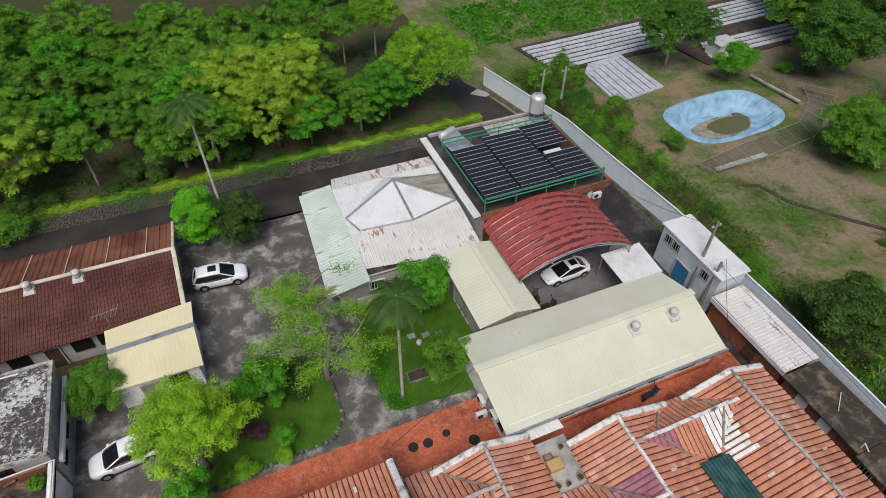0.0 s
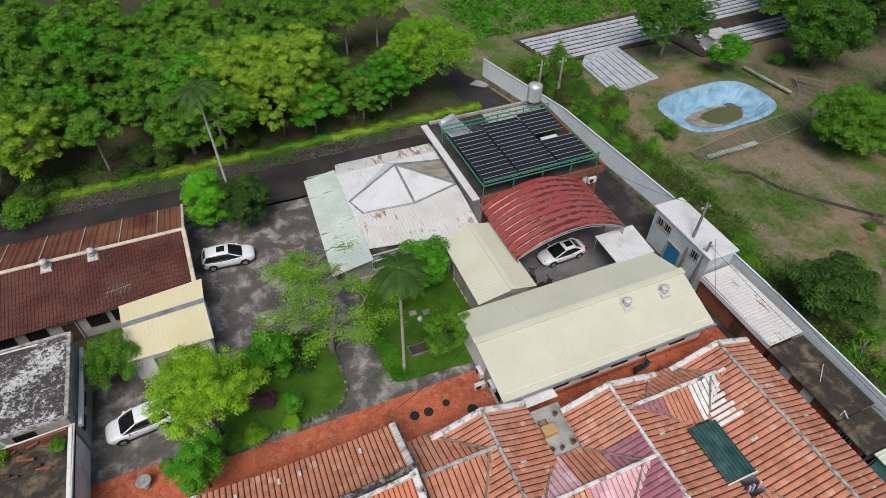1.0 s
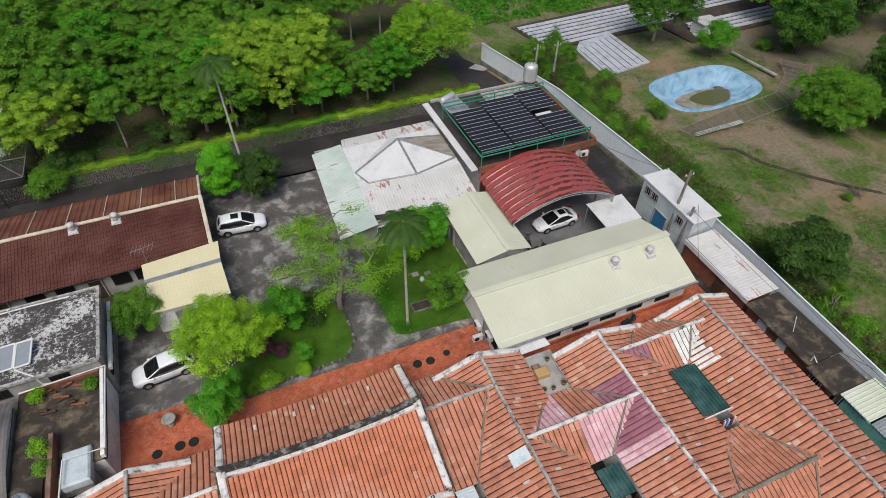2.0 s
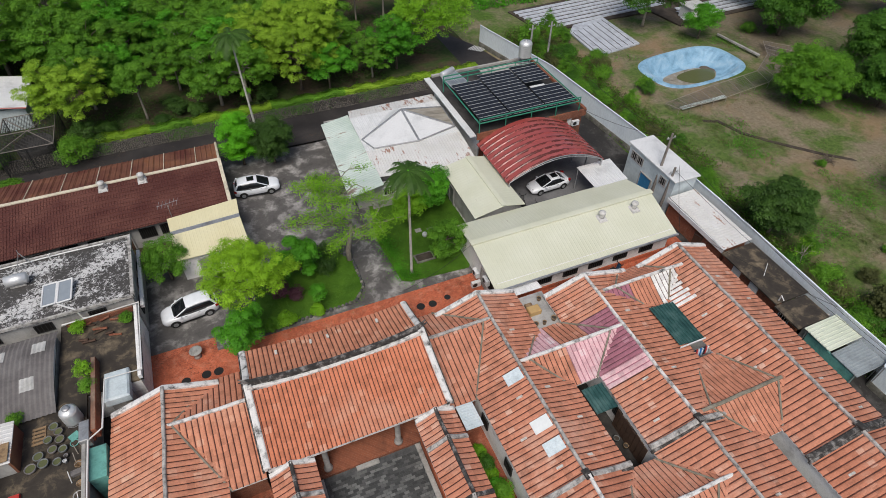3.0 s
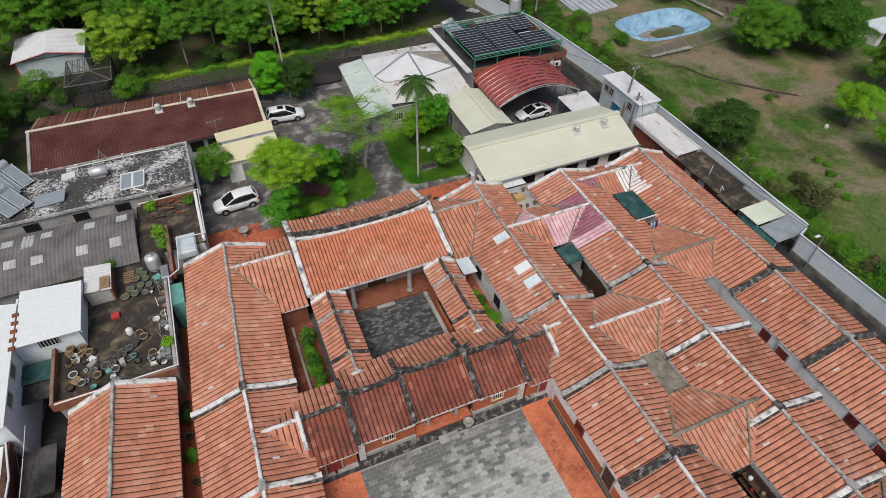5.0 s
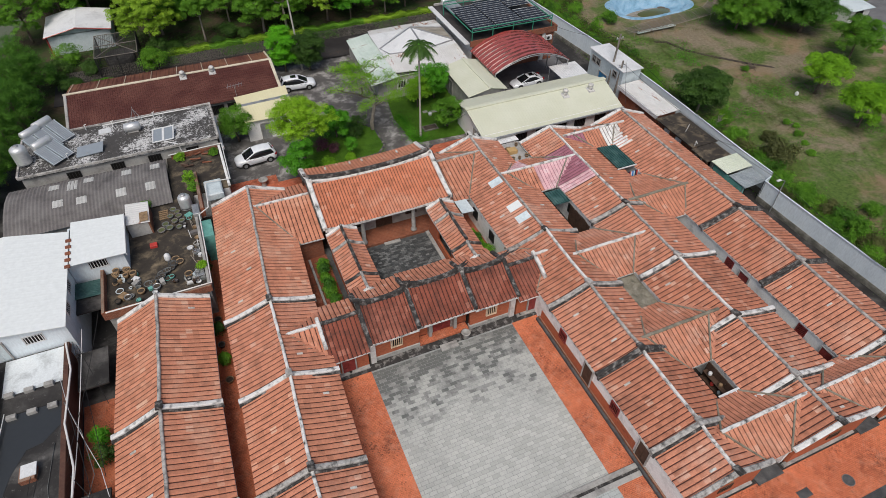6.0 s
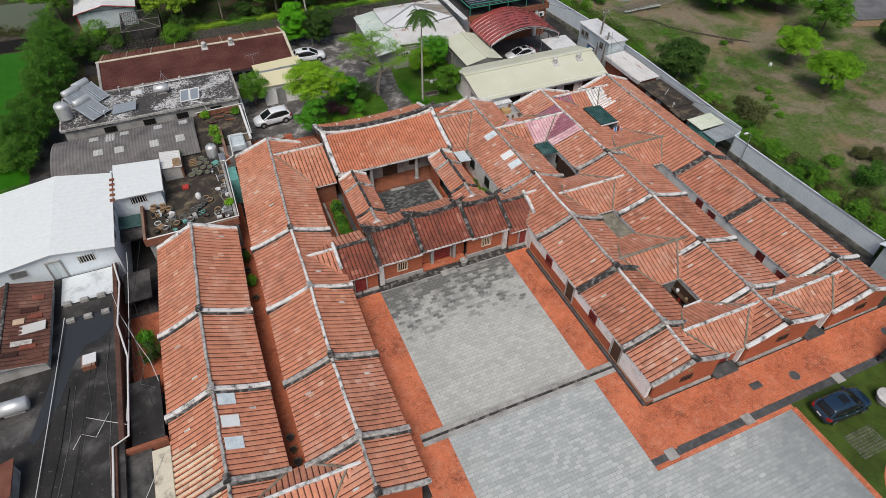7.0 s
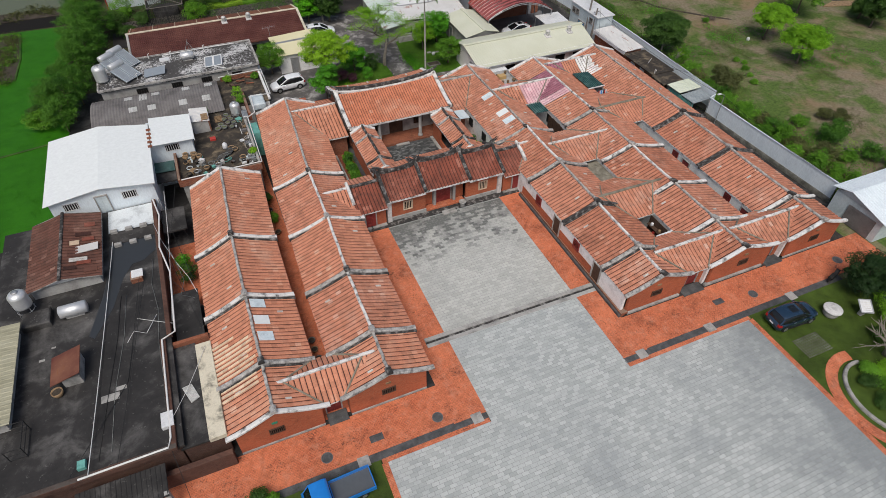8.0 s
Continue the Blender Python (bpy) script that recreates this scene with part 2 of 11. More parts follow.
def rusty(name, base, pale, rust, stretch, amount=0.4, rough=0.5, spec=0.4, speck=0.0, seams=None, metal=0.0):
    """Painted sheet: faint mottling, thin rust streaks along the sheet, small rust dots; seams: (axis, pitch) lines that rust first."""
    m, t, n, l, b = nodes_of(name)
    p = place(t)
    q = place(t, stretch)
    broad = noise_tex(t, p, 0.35, 4, 0.55, 0.2)
    streak = noise_tex(t, q, 1.0, 7, 0.72, 0.3)
    spots = noise_tex(t, p, 3.2, 5, 0.7)
    c = mix(t, ramp(t, broad, [(0.35, (0, 0, 0)), (0.7, (1, 1, 1))]), base, pale)
    c = mix(t, 0.2, c, ramp(t, noise_tex(t, q, 5.0, 3, 0.6), [(0.3, (0.6, 0.6, 0.6)), (0.7, (1, 1, 1))]), "MULTIPLY")
    k = mathn(t, "ADD", streak, mathn(t, "MULTIPLY", mathn(t, "SUBTRACT", broad, 0.5), 0.7))
    if seams:
        sep = n.new("ShaderNodeSeparateXYZ")
        l.new(p, sep.inputs[0])
        w = mathn(t, "ABSOLUTE", mathn(t, "SUBTRACT", mathn(t, "FRACT", mathn(t, "DIVIDE", mathn(t, "SUBTRACT", sep.outputs[seams[0]], seams[2]), seams[1])), 0.5))
        k = mathn(t, "ADD", k, mathn(t, "MULTIPLY", mathn(t, "SUBTRACT", w, 0.25), seams[3]))
    f = ramp(t, k, [(0.78 - 0.3 * amount, (0, 0, 0)), (0.86 - 0.3 * amount, (0.9, 0.9, 0.9))])
    c = mix(t, f, c, rust)
    c = mix(t, ramp(t, spots, [(0.70, (0, 0, 0)), (0.76, (0.8, 0.8, 0.8))]), c, rust)
    if speck:
        c = mix(t, ramp(t, noise_tex(t, p, 6.0, 2, 0.5), [(0.64, (0, 0, 0)), (0.72, (speck, speck, speck))]), c, pale)
    l.new(c, b.inputs["Base Color"])
    b.inputs["Roughness"].default_value, b.inputs["Specular IOR Level"].default_value = rough, spec
    b.inputs["Metallic"].default_value = metal
    bump(t, b, spots, 0.15, 0.01)
    return m


YELLOWMETAL = rusty("pale_yellow_metal_roof", (0.60, 0.61, 0.475), (0.66, 0.67, 0.545), (0.20, 0.13, 0.08), (5, 0.5, 1), 0.22)
ANNEXYELLOW = rusty("cream_yellow_metal_roof", (0.70, 0.64, 0.40), (0.76, 0.71, 0.47), (0.36, 0.30, 0.18), (5, 0.5, 1), 0.12)
RUSTWHITE = rusty("rust_streaked_white_sheet", (0.60, 0.59, 0.57), (0.72, 0.72, 0.71), (0.29, 0.13, 0.075), (2.6, 0.7, 1), 0.62)
CREAMGREEN = rusty("cream_green_sheet", (0.60, 0.65, 0.52), (0.68, 0.72, 0.60), (0.36, 0.34, 0.24), (3.0, 0.6, 1), 0.25)
GREYBLUE = worn("grey_blue_corrugated_sheet", (0.30, 0.34, 0.36), (0.17, 0.19, 0.20), (0.42, 0.46, 0.48), 0.8, 0.45, 0.5)
PALEGREEN = rusty("pale_green_weathered_sheet", (0.46, 0.55, 0.50), (0.62, 0.69, 0.64), (0.20, 0.12, 0.08), (0.6, 3.0, 1), 0.6)
REDMETAL = rusty("red_rusted_vault_sheet", (0.31, 0.058, 0.052), (0.40, 0.105, 0.095), (0.085, 0.021, 0.016), (1.6, 5.0, 1.6), 0.68, 0.2, 0.6, 0.0, (1, 0.789, 26.31, 0.75))
BROWNTILE = rusty("maroon_sheet_tile", (0.085, 0.026, 0.021), (0.15, 0.06, 0.045), (0.05, 0.018, 0.014), (2.0, 2.0, 1), 0.3, 0.55, 0.35, 0.55)
RUSTBROWN = rusty("rusty_maroon_sheet", (0.115, 0.034, 0.026), (0.26, 0.12, 0.07), (0.22, 0.085, 0.035), (5.0, 0.6, 1), 0.55, 0.6, 0.3, 0.5)
ROOFLIGHT = worn("pale_blue_roof_light", (0.70, 0.80, 0.84), (0.52, 0.60, 0.64), (0.82, 0.88, 0.90), 2.0, 0.4, 0.4)
WHITEROOF = plain("bright_white_metal_roof", (0.80, 0.835, 0.83), 0.5)
WETFILM = plain("wet_slate_coating", (0.040, 0.044, 0.048), 0.3, spec=0.5)
WHITEDECK = worn("worn_white_deck_paint", (0.76, 0.81, 0.83), (0.42, 0.45, 0.46), (0.82, 0.86, 0.87), 0.7, 0.35, 0.6)
BROWNFLOOR = worn("brown_stained_cement", (0.055, 0.046, 0.037), (0.022, 0.019, 0.018), (0.26, 0.205, 0.135), 0.8, 0.72, 0.85, grain=4)
CREAM = worn("cream_painted_trim", (0.68, 0.62, 0.48), (0.4, 0.36, 0.28), (0.76, 0.71, 0.58), 1.0, 0.4, 0.7)
CORRUGREY = worn("grey_fibre_cement_sheet", (0.185, 0.172, 0.168), (0.095, 0.088, 0.086), (0.27, 0.26, 0.25), 0.5, 0.5, 0.85)
CLEARSHEET = worn("clear_yellowed_sheet", (0.55, 0.55, 0.53), (0.36, 0.35, 0.33), (0.68, 0.68, 0.67), 1.0, 0.4, 0.4)
GREENSHEET = worn("dark_green_clear_sheet", (0.040, 0.105, 0.100), (0.018, 0.05, 0.05), (0.12, 0.21, 0.20), 0.8, 0.45, 0.3)
GREENSTEEL = plain("green_painted_steel", (0.03, 0.22, 0.14), 0.45)
TEAL = worn("turquoise_painted_wall", (0.16, 0.42, 0.37), None, None, 1.2, 0.4, 0.8)
STEEL = plain("stainless_steel", (0.74, 0.75, 0.755), 0.42, 0.55)
GALV = worn("galvanised_steel", (0.45, 0.46, 0.47), (0.28, 0.27, 0.26), (0.6, 0.6, 0.6), 1.5, 0.4, 0.45, 0.6)
CHIMNEY = worn("grey_vent_cap", (0.62, 0.61, 0.59), (0.3, 0.29, 0.28), (0.68, 0.67, 0.66), 3, 0.4, 0.6)
WHITEPIPE = plain("white_pvc_pipe", (0.74, 0.74, 0.72), 0.5)
CABLE = plain("black_cable", (0.02, 0.02, 0.02), 0.6)
POLEWOOD = worn("weathered_pole", (0.20, 0.18, 0.16), None, None, 2, 0.5, 0.85, stretch=(2, 2, 0.3))
PALETRUNK = worn("pale_palm_trunk", (0.46, 0.45, 0.41), (0.26, 0.25, 0.22), (0.56, 0.55, 0.52), 3, 0.45, 0.85)
BARK = worn("brown_bark", (0.135, 0.105, 0.08), None, (0.27, 0.24, 0.2), 3, 0.5, 0.9, stretch=(3, 3, 0.7))
PALEBARK = worn("pale_grey_bark", (0.30, 0.265, 0.22), (0.16, 0.14, 0.12), (0.42, 0.38, 0.33), 3, 0.5, 0.9, stretch=(3, 3, 0.7))
PLASTICRED = plain("red_plastic", (0.5, 0.05, 0.04), 0.45)
POTCLAY = worn("clay_pot", (0.30, 0.20, 0.11), (0.12, 0.07, 0.05), (0.42, 0.30, 0.18), 3, 0.5, 0.7)
CARDTAN = plain("tan_cardboard", (0.50, 0.33, 0.14), 0.8)
POTGREY = worn("grey_pot", (0.16, 0.17, 0.165), None, (0.34, 0.36, 0.34), 3, 0.5, 0.7)
MARBLE = worn("pale_marble", (0.66, 0.65, 0.63), (0.42, 0.41, 0.4), (0.75, 0.75, 0.74), 2.5, 0.4, 0.4)
CARWHITE = plain("white_car_paint", (0.88, 0.91, 0.95), 0.22, 0.0, 0.5, 0.8)
CARBLUE = plain("dark_blue_car_paint", (0.018, 0.045, 0.085), 0.2, 0.3, 0.5, 0.8)
TRUCKBLUE = plain("bright_blue_truck_paint", (0.012, 0.20, 0.62), 0.3, 0.0, 0.5, 0.6)
CARGLASS = plain("dark_car_glass", (0.012, 0.014, 0.016), 0.06, 0.0, 0.6)
RUBBER = plain("black_rubber", (0.018, 0.018, 0.018), 0.8)
RIM = plain("alloy_rim", (0.45, 0.46, 0.47), 0.35, 0.7)
LAMPRED = plain("red_tail_lamp", (0.35, 0.015, 0.015), 0.25)
LAMPCLEAR = plain("clear_head_lamp", (0.6, 0.62, 0.64), 0.12, 0.3)
BEDGREY = plain("truck_bed_steel", (0.12, 0.13, 0.14), 0.5, 0.3)
MUDWATER = plain("muddy_water", (0.115, 0.125, 0.055), 0.12, 0.0, 0.5)
TARP = worn("blue_pond_tarp", (0.27, 0.47, 0.64), (0.10, 0.22, 0.34), (0.50, 0.66, 0.77), 0.7, 0.45, 0.5)
MULCH = worn("silver_mulch_film", (0.50, 0.53, 0.58), (0.27, 0.28, 0.31), (0.66, 0.69, 0.74), 1.4, 0.4, 0.4)
SOIL = worn("dark_soil", (0.062, 0.050, 0.039), None, (0.11, 0.09, 0.07), 1.0, 0.5, 0.95)
SILT = worn("brown_pond_silt", (0.30, 0.27, 0.22), (0.10, 0.085, 0.055), (0.48, 0.49, 0.48), 0.7, 0.5, 0.6)
SOLAR = plain("solar_collector_glass", (0.018, 0.019, 0.024), 0.16, 0.0, 0.5)
# The sky's reflection on the collectors is put into this pale base colour.
HEATERGLASS = plain("heater_glass_sky_sheen", (0.28, 0.32, 0.36), 0.3, 0.1, 0.5)
GRILLE = plain("black_iron_grille", (0.03, 0.03, 0.03), 0.6, 0.3)
BLUEDOOR = plain("blue_metal_door", (0.035, 0.20, 0.40), 0.45)
COBBLE = worn("river_cobble", (0.046, 0.041, 0.036), (0.015, 0.014, 0.013), (0.22, 0.20, 0.17), 1.5, 0.5, 0.85, vary=0.5)


def island_mat(name, a, b2, c2, stain, rough=0.8, moss=False, damp=False):
    """Loose pieces in one mesh: each one has its own shade, with stains over all."""
    m, t, n, l, b = nodes_of(name)
    g = n.new("ShaderNodeNewGeometry")
    o = n.new("ShaderNodeObjectInfo")
    r = mathn(t, "FRACT", mathn(t, "ADD", g.outputs["Random Per Island"], o.outputs["Random"]))
    c = ramp(t, r, [(0.0, a), (0.45, b2), (1.0, c2)])
    p = g.outputs["Position"]
    c = mix(t, ramp(t, noise_tex(t, p, 0.16, 6, 0.65, 0.3), [(0.50, (0, 0, 0)), (0.74, (0.7, 0.7, 0.7))]), c, stain)
    if damp:  # a broad wet patch over the east side of the plaza
        sp = n.new("ShaderNodeSeparateXYZ")
        l.new(p, sp.inputs[0])
        wet = mathn(t, "ADD", mathn(t, "DIVIDE", mathn(t, "SUBTRACT", sp.outputs[0], 8.5), 9.0), mathn(t, "MULTIPLY", mathn(t, "SUBTRACT", noise_tex(t, p, 0.13, 6, 0.6, 0.5), 0.5), 2.6))
        wet = mathn(t, "MULTIPLY", wet, mathn(t, "LESS_THAN", sp.outputs[1], -29.9))
        c = mix(t, ramp(t, wet, [(0.05, (0, 0, 0)), (0.75, (0.75, 0.75, 0.75))]), c, (0.20, 0.222, 0.23))
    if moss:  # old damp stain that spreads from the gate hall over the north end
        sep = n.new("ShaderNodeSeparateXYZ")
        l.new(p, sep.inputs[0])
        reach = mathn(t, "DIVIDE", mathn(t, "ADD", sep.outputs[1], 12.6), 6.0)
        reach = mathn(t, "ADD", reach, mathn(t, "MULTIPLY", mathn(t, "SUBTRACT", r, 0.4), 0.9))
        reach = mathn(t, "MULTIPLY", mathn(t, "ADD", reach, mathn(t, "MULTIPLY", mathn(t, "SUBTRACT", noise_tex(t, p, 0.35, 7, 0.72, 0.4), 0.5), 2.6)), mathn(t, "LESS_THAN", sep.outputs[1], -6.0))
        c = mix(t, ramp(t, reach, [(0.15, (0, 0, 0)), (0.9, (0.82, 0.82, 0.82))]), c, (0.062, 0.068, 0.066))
    fine = noise_tex(t, p, 7, 5, 0.7)
    c = mix(t, 0.28, c, ramp(t, fine, [(0.3, (0.55, 0.55, 0.55)), (0.65, (1, 1, 1))]), "MULTIPLY")
    l.new(c, b.inputs["Base Color"])
    b.inputs["Roughness"].default_value = rough
    bump(t, b, fine, 0.3, 0.01)
    return m


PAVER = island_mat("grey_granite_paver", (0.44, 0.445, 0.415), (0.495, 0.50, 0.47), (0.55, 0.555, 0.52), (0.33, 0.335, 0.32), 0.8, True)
PLAZAPAVER = island_mat("blue_grey_granite_paver", (0.385, 0.41, 0.40), (0.45, 0.475, 0.465), (0.53, 0.555, 0.54), (0.29, 0.315, 0.325), 0.8, False, True)
DARKPAVER = island_mat("dark_grey_brick_paver", (0.042, 0.044, 0.045), (0.066, 0.069, 0.069), (0.20, 0.205, 0.20), (0.040, 0.042, 0.042))


def leaf_mat(name, deep, mid, bright):
    m, t, n, l, b = nodes_of(name)
    g = n.new("ShaderNodeNewGeometry")
    o = n.new("ShaderNodeObjectInfo")
    r = g.outputs["Random Per Island"]
    half = lambda a, b2: tuple((x + y) / 2 for x, y in zip(a, b2))
    c = ramp(t, r, [(0.0, half(deep, mid)), (0.5, mid), (1.0, half(mid, bright))])
    c = mix(t, 0.55, c, ramp(t, noise_tex(t, g.outputs["Position"], 0.55, 3), [(0.35, tuple(x * 0.8 for x in deep)), (0.65, bright)]))
    c = mix(t, 0.22, c, ramp(t, o.outputs["Random"], [(0, deep), (1, bright)]))
    l.new(c, b.inputs["Base Color"])
    b.inputs["Roughness"].default_value = 0.55
    b.inputs["Specular IOR Level"].default_value = 0.25
    tr = n.new("ShaderNodeBsdfTranslucent")
    l.new(c, tr.inputs["Color"])
    ms = n.new("ShaderNodeMixShader")
    ms.inputs[0].default_value = 0.3
    l.new(b.outputs[0], ms.inputs[1])
    l.new(tr.outputs[0], ms.inputs[2])
    l.new(ms.outputs[0], n["Material Output"].inputs["Surface"])
    return m


LEAF_MID = leaf_mat("mid_green_leaf", (0.040, 0.135, 0.010), (0.105, 0.290, 0.018), (0.225, 0.480, 0.040))
LEAF_YELLOW = leaf_mat("yellow_green_leaf", (0.120, 0.250, 0.012), (0.260, 0.470, 0.026), (0.43, 0.64, 0.06))
LEAF_DARK = leaf_mat("dark_green_leaf", (0.022, 0.060, 0.012), (0.050, 0.120, 0.018), (0.10, 0.205, 0.034))
LEAF_FRESH = leaf_mat("fresh_lime_leaf", (0.155, 0.335, 0.010), (0.31, 0.60, 0.020), (0.47, 0.76, 0.05))
LEAF_CLIPPED = leaf_mat("vivid_clipped_leaf", (0.075, 0.32, 0.008), (0.14, 0.52, 0.012), (0.23, 0.68, 0.03))
LEAF_CYPRESS = leaf_mat("blackish_cypress_leaf", (0.012, 0.034, 0.010), (0.022, 0.058, 0.016), (0.042, 0.095, 0.024))
LEAF_WEST = leaf_mat("deep_green_leaf", (0.024, 0.090, 0.010), (0.066, 0.195, 0.018), (0.14, 0.33, 0.036))
LEAF_BRIGHT = leaf_mat("bright_green_leaf", (0.040, 0.180, 0.010), (0.090, 0.360, 0.014), (0.165, 0.50, 0.03))
LEAF_LIME = leaf_mat("lime_green_leaf", (0.085, 0.235, 0.008), (0.180, 0.440, 0.014), (0.32, 0.60, 0.035))
LEAF_OLIVE = leaf_mat("olive_weed_leaf", (0.050, 0.062, 0.020), (0.105, 0.125, 0.038), (0.185, 0.20, 0.065))
LEAF_PURPLE = leaf_mat("purple_brown_leaf", (0.05, 0.022, 0.03), (0.10, 0.045, 0.06), (0.2, 0.08, 0.11))
GRASSBLADE = leaf_mat("lawn_grass", (0.048, 0.120, 0.012), (0.086, 0.212, 0.018), (0.14, 0.29, 0.030))
LITTER = leaf_mat("dry_brown_leaf", (0.08, 0.052, 0.03), (0.14, 0.088, 0.05), (0.21, 0.14, 0.075))
PARKGRASS = leaf_mat("thin_olive_grass", (0.042, 0.066, 0.015), (0.076, 0.118, 0.022), (0.115, 0.185, 0.030))
RICE = leaf_mat("rice_green", (0.031, 0.172, 0.005), (0.040, 0.203, 0.007), (0.050, 0.235, 0.009))


def ground_mat():
    """Bare tan earth with patches of grass; a dim leafy floor under the wood to the north."""
    m, t, n, l, b = nodes_of("earth_and_grass")
    p = place(t)
    sep = n.new("ShaderNodeSeparateXYZ")
    l.new(p, sep.inputs[0])
    broad = noise_tex(t, p, 0.075, 7, 0.62, 0.5)
    patch = noise_tex(t, p, 0.28, 7, 0.68, 0.4)
    fine = noise_tex(t, p, 2.4, 6, 0.75)
    earth = ramp(t, fine, [(0.3, (0.145, 0.118, 0.080)), (0.6, (0.245, 0.205, 0.142)), (0.8, (0.33, 0.28, 0.20))])
    earth = mix(t, ramp(t, noise_tex(t, p, 0.13, 6, 0.6, 0.6), [(0.5, (0, 0, 0)), (0.68, (0.6, 0.6, 0.6))]), earth, (0.25, 0.165, 0.09))
    grass = ramp(t, fine, [(0.3, (0.034, 0.070, 0.014)), (0.55, (0.078, 0.140, 0.024)), (0.8, (0.14, 0.21, 0.045))])
    cover = mathn(t, "ADD", mathn(t, "MULTIPLY", broad, 0.6), mathn(t, "MULTIPLY", patch, 0.5))
    field = mix(t, ramp(t, cover, [(0.495, (0, 0, 0)), (0.61, (0.9, 0.9, 0.9))]), earth, grass)
    damp = mathn(t, "MULTIPLY", mathn(t, "GREATER_THAN", mathn(t, "ADD", sep.outputs[0], mathn(t, "MULTIPLY", broad, 18.0)), 76.0), mathn(t, "GREATER_THAN", mathn(t, "ADD", sep.outputs[1], mathn(t, "MULTIPLY", patch, 8.0)), 42.0))
    field = mix(t, mathn(t, "MULTIPLY", damp, 0.35), field, ramp(t, fine, [(0.3, (0.04, 0.036, 0.028)), (0.7, (0.095, 0.085, 0.065))]))
    floor = mix(t, ramp(t, patch, [(0.42, (0, 0, 0)), (0.6, (1, 1, 1))]), ramp(t, fine, [(0.3, (0.045, 0.034, 0.022)), (0.7, (0.10, 0.078, 0.05))]),
                ramp(t, fine, [(0.3, (0.022, 0.042, 0.012)), (0.7, (0.05, 0.085, 0.022))]))
    wood = mathn(t, "MULTIPLY", mathn(t, "GREATER_THAN", sep.outputs[1], 51.0), mathn(t, "LESS_THAN", sep.outputs[0], 30.0))
    west = mathn(t, "LESS_THAN", sep.outputs[0], 12.0)
    c = mix(t, mathn(t, "MAXIMUM", wood, west), field, floor)
    # weeds grow thick along the foot of the boundary fence
    near = mathn(t, "SUBTRACT", 1.0, mathn(t, "DIVIDE", mathn(t, "SUBTRACT", sep.outputs[0], 36.0), 9.0), True)
    near = mathn(t, "MULTIPLY", near, mathn(t, "GREATER_THAN", sep.outputs[0], 35.0))
    c = mix(t, mathn(t, "MULTIPLY", near, ramp(t, patch, [(0.3, (0.2, 0.2, 0.2)), (0.6, (1, 1, 1))])), c, grass)
    l.new(c, b.inputs["Base Color"])
    b.inputs["Roughness"].default_value = 0.95
    b.inputs["Specular IOR Level"].default_value = 0.15
    bump(t, b, fine, 0.6, 0.08)
    return m


GROUND = ground_mat()


def peeling_mat():
    """Black membrane on which white paint is flaking off."""
    m, t, n, l, b = nodes_of("black_roof_with_flaked_white_paint")
    p = place(t)
    big = noise_tex(t, p, 0.26, 4, 0.5, 0.4)
    flake = noise_tex(t, p, 3.4, 9, 0.82, 0.9)
    f = mathn(t, "ADD", mathn(t, "MULTIPLY", big, 0.7), mathn(t, "MULTIPLY", flake, 1.0))
    f = ramp(t, f, [(0.895, (0, 0, 0)), (0.93, (0.9, 0.9, 0.9))])
    c = mix(t, f, ramp(t, flake, [(0.3, (0.03, 0.028, 0.027)), (0.7, (0.085, 0.08, 0.076))]), (0.62, 0.62, 0.615))
    l.new(c, b.inputs["Base Color"])
    b.inputs["Roughness"].default_value = 0.85
    bump(t, b, flake, 0.4, 0.02)
    return m


PEELING = peeling_mat()


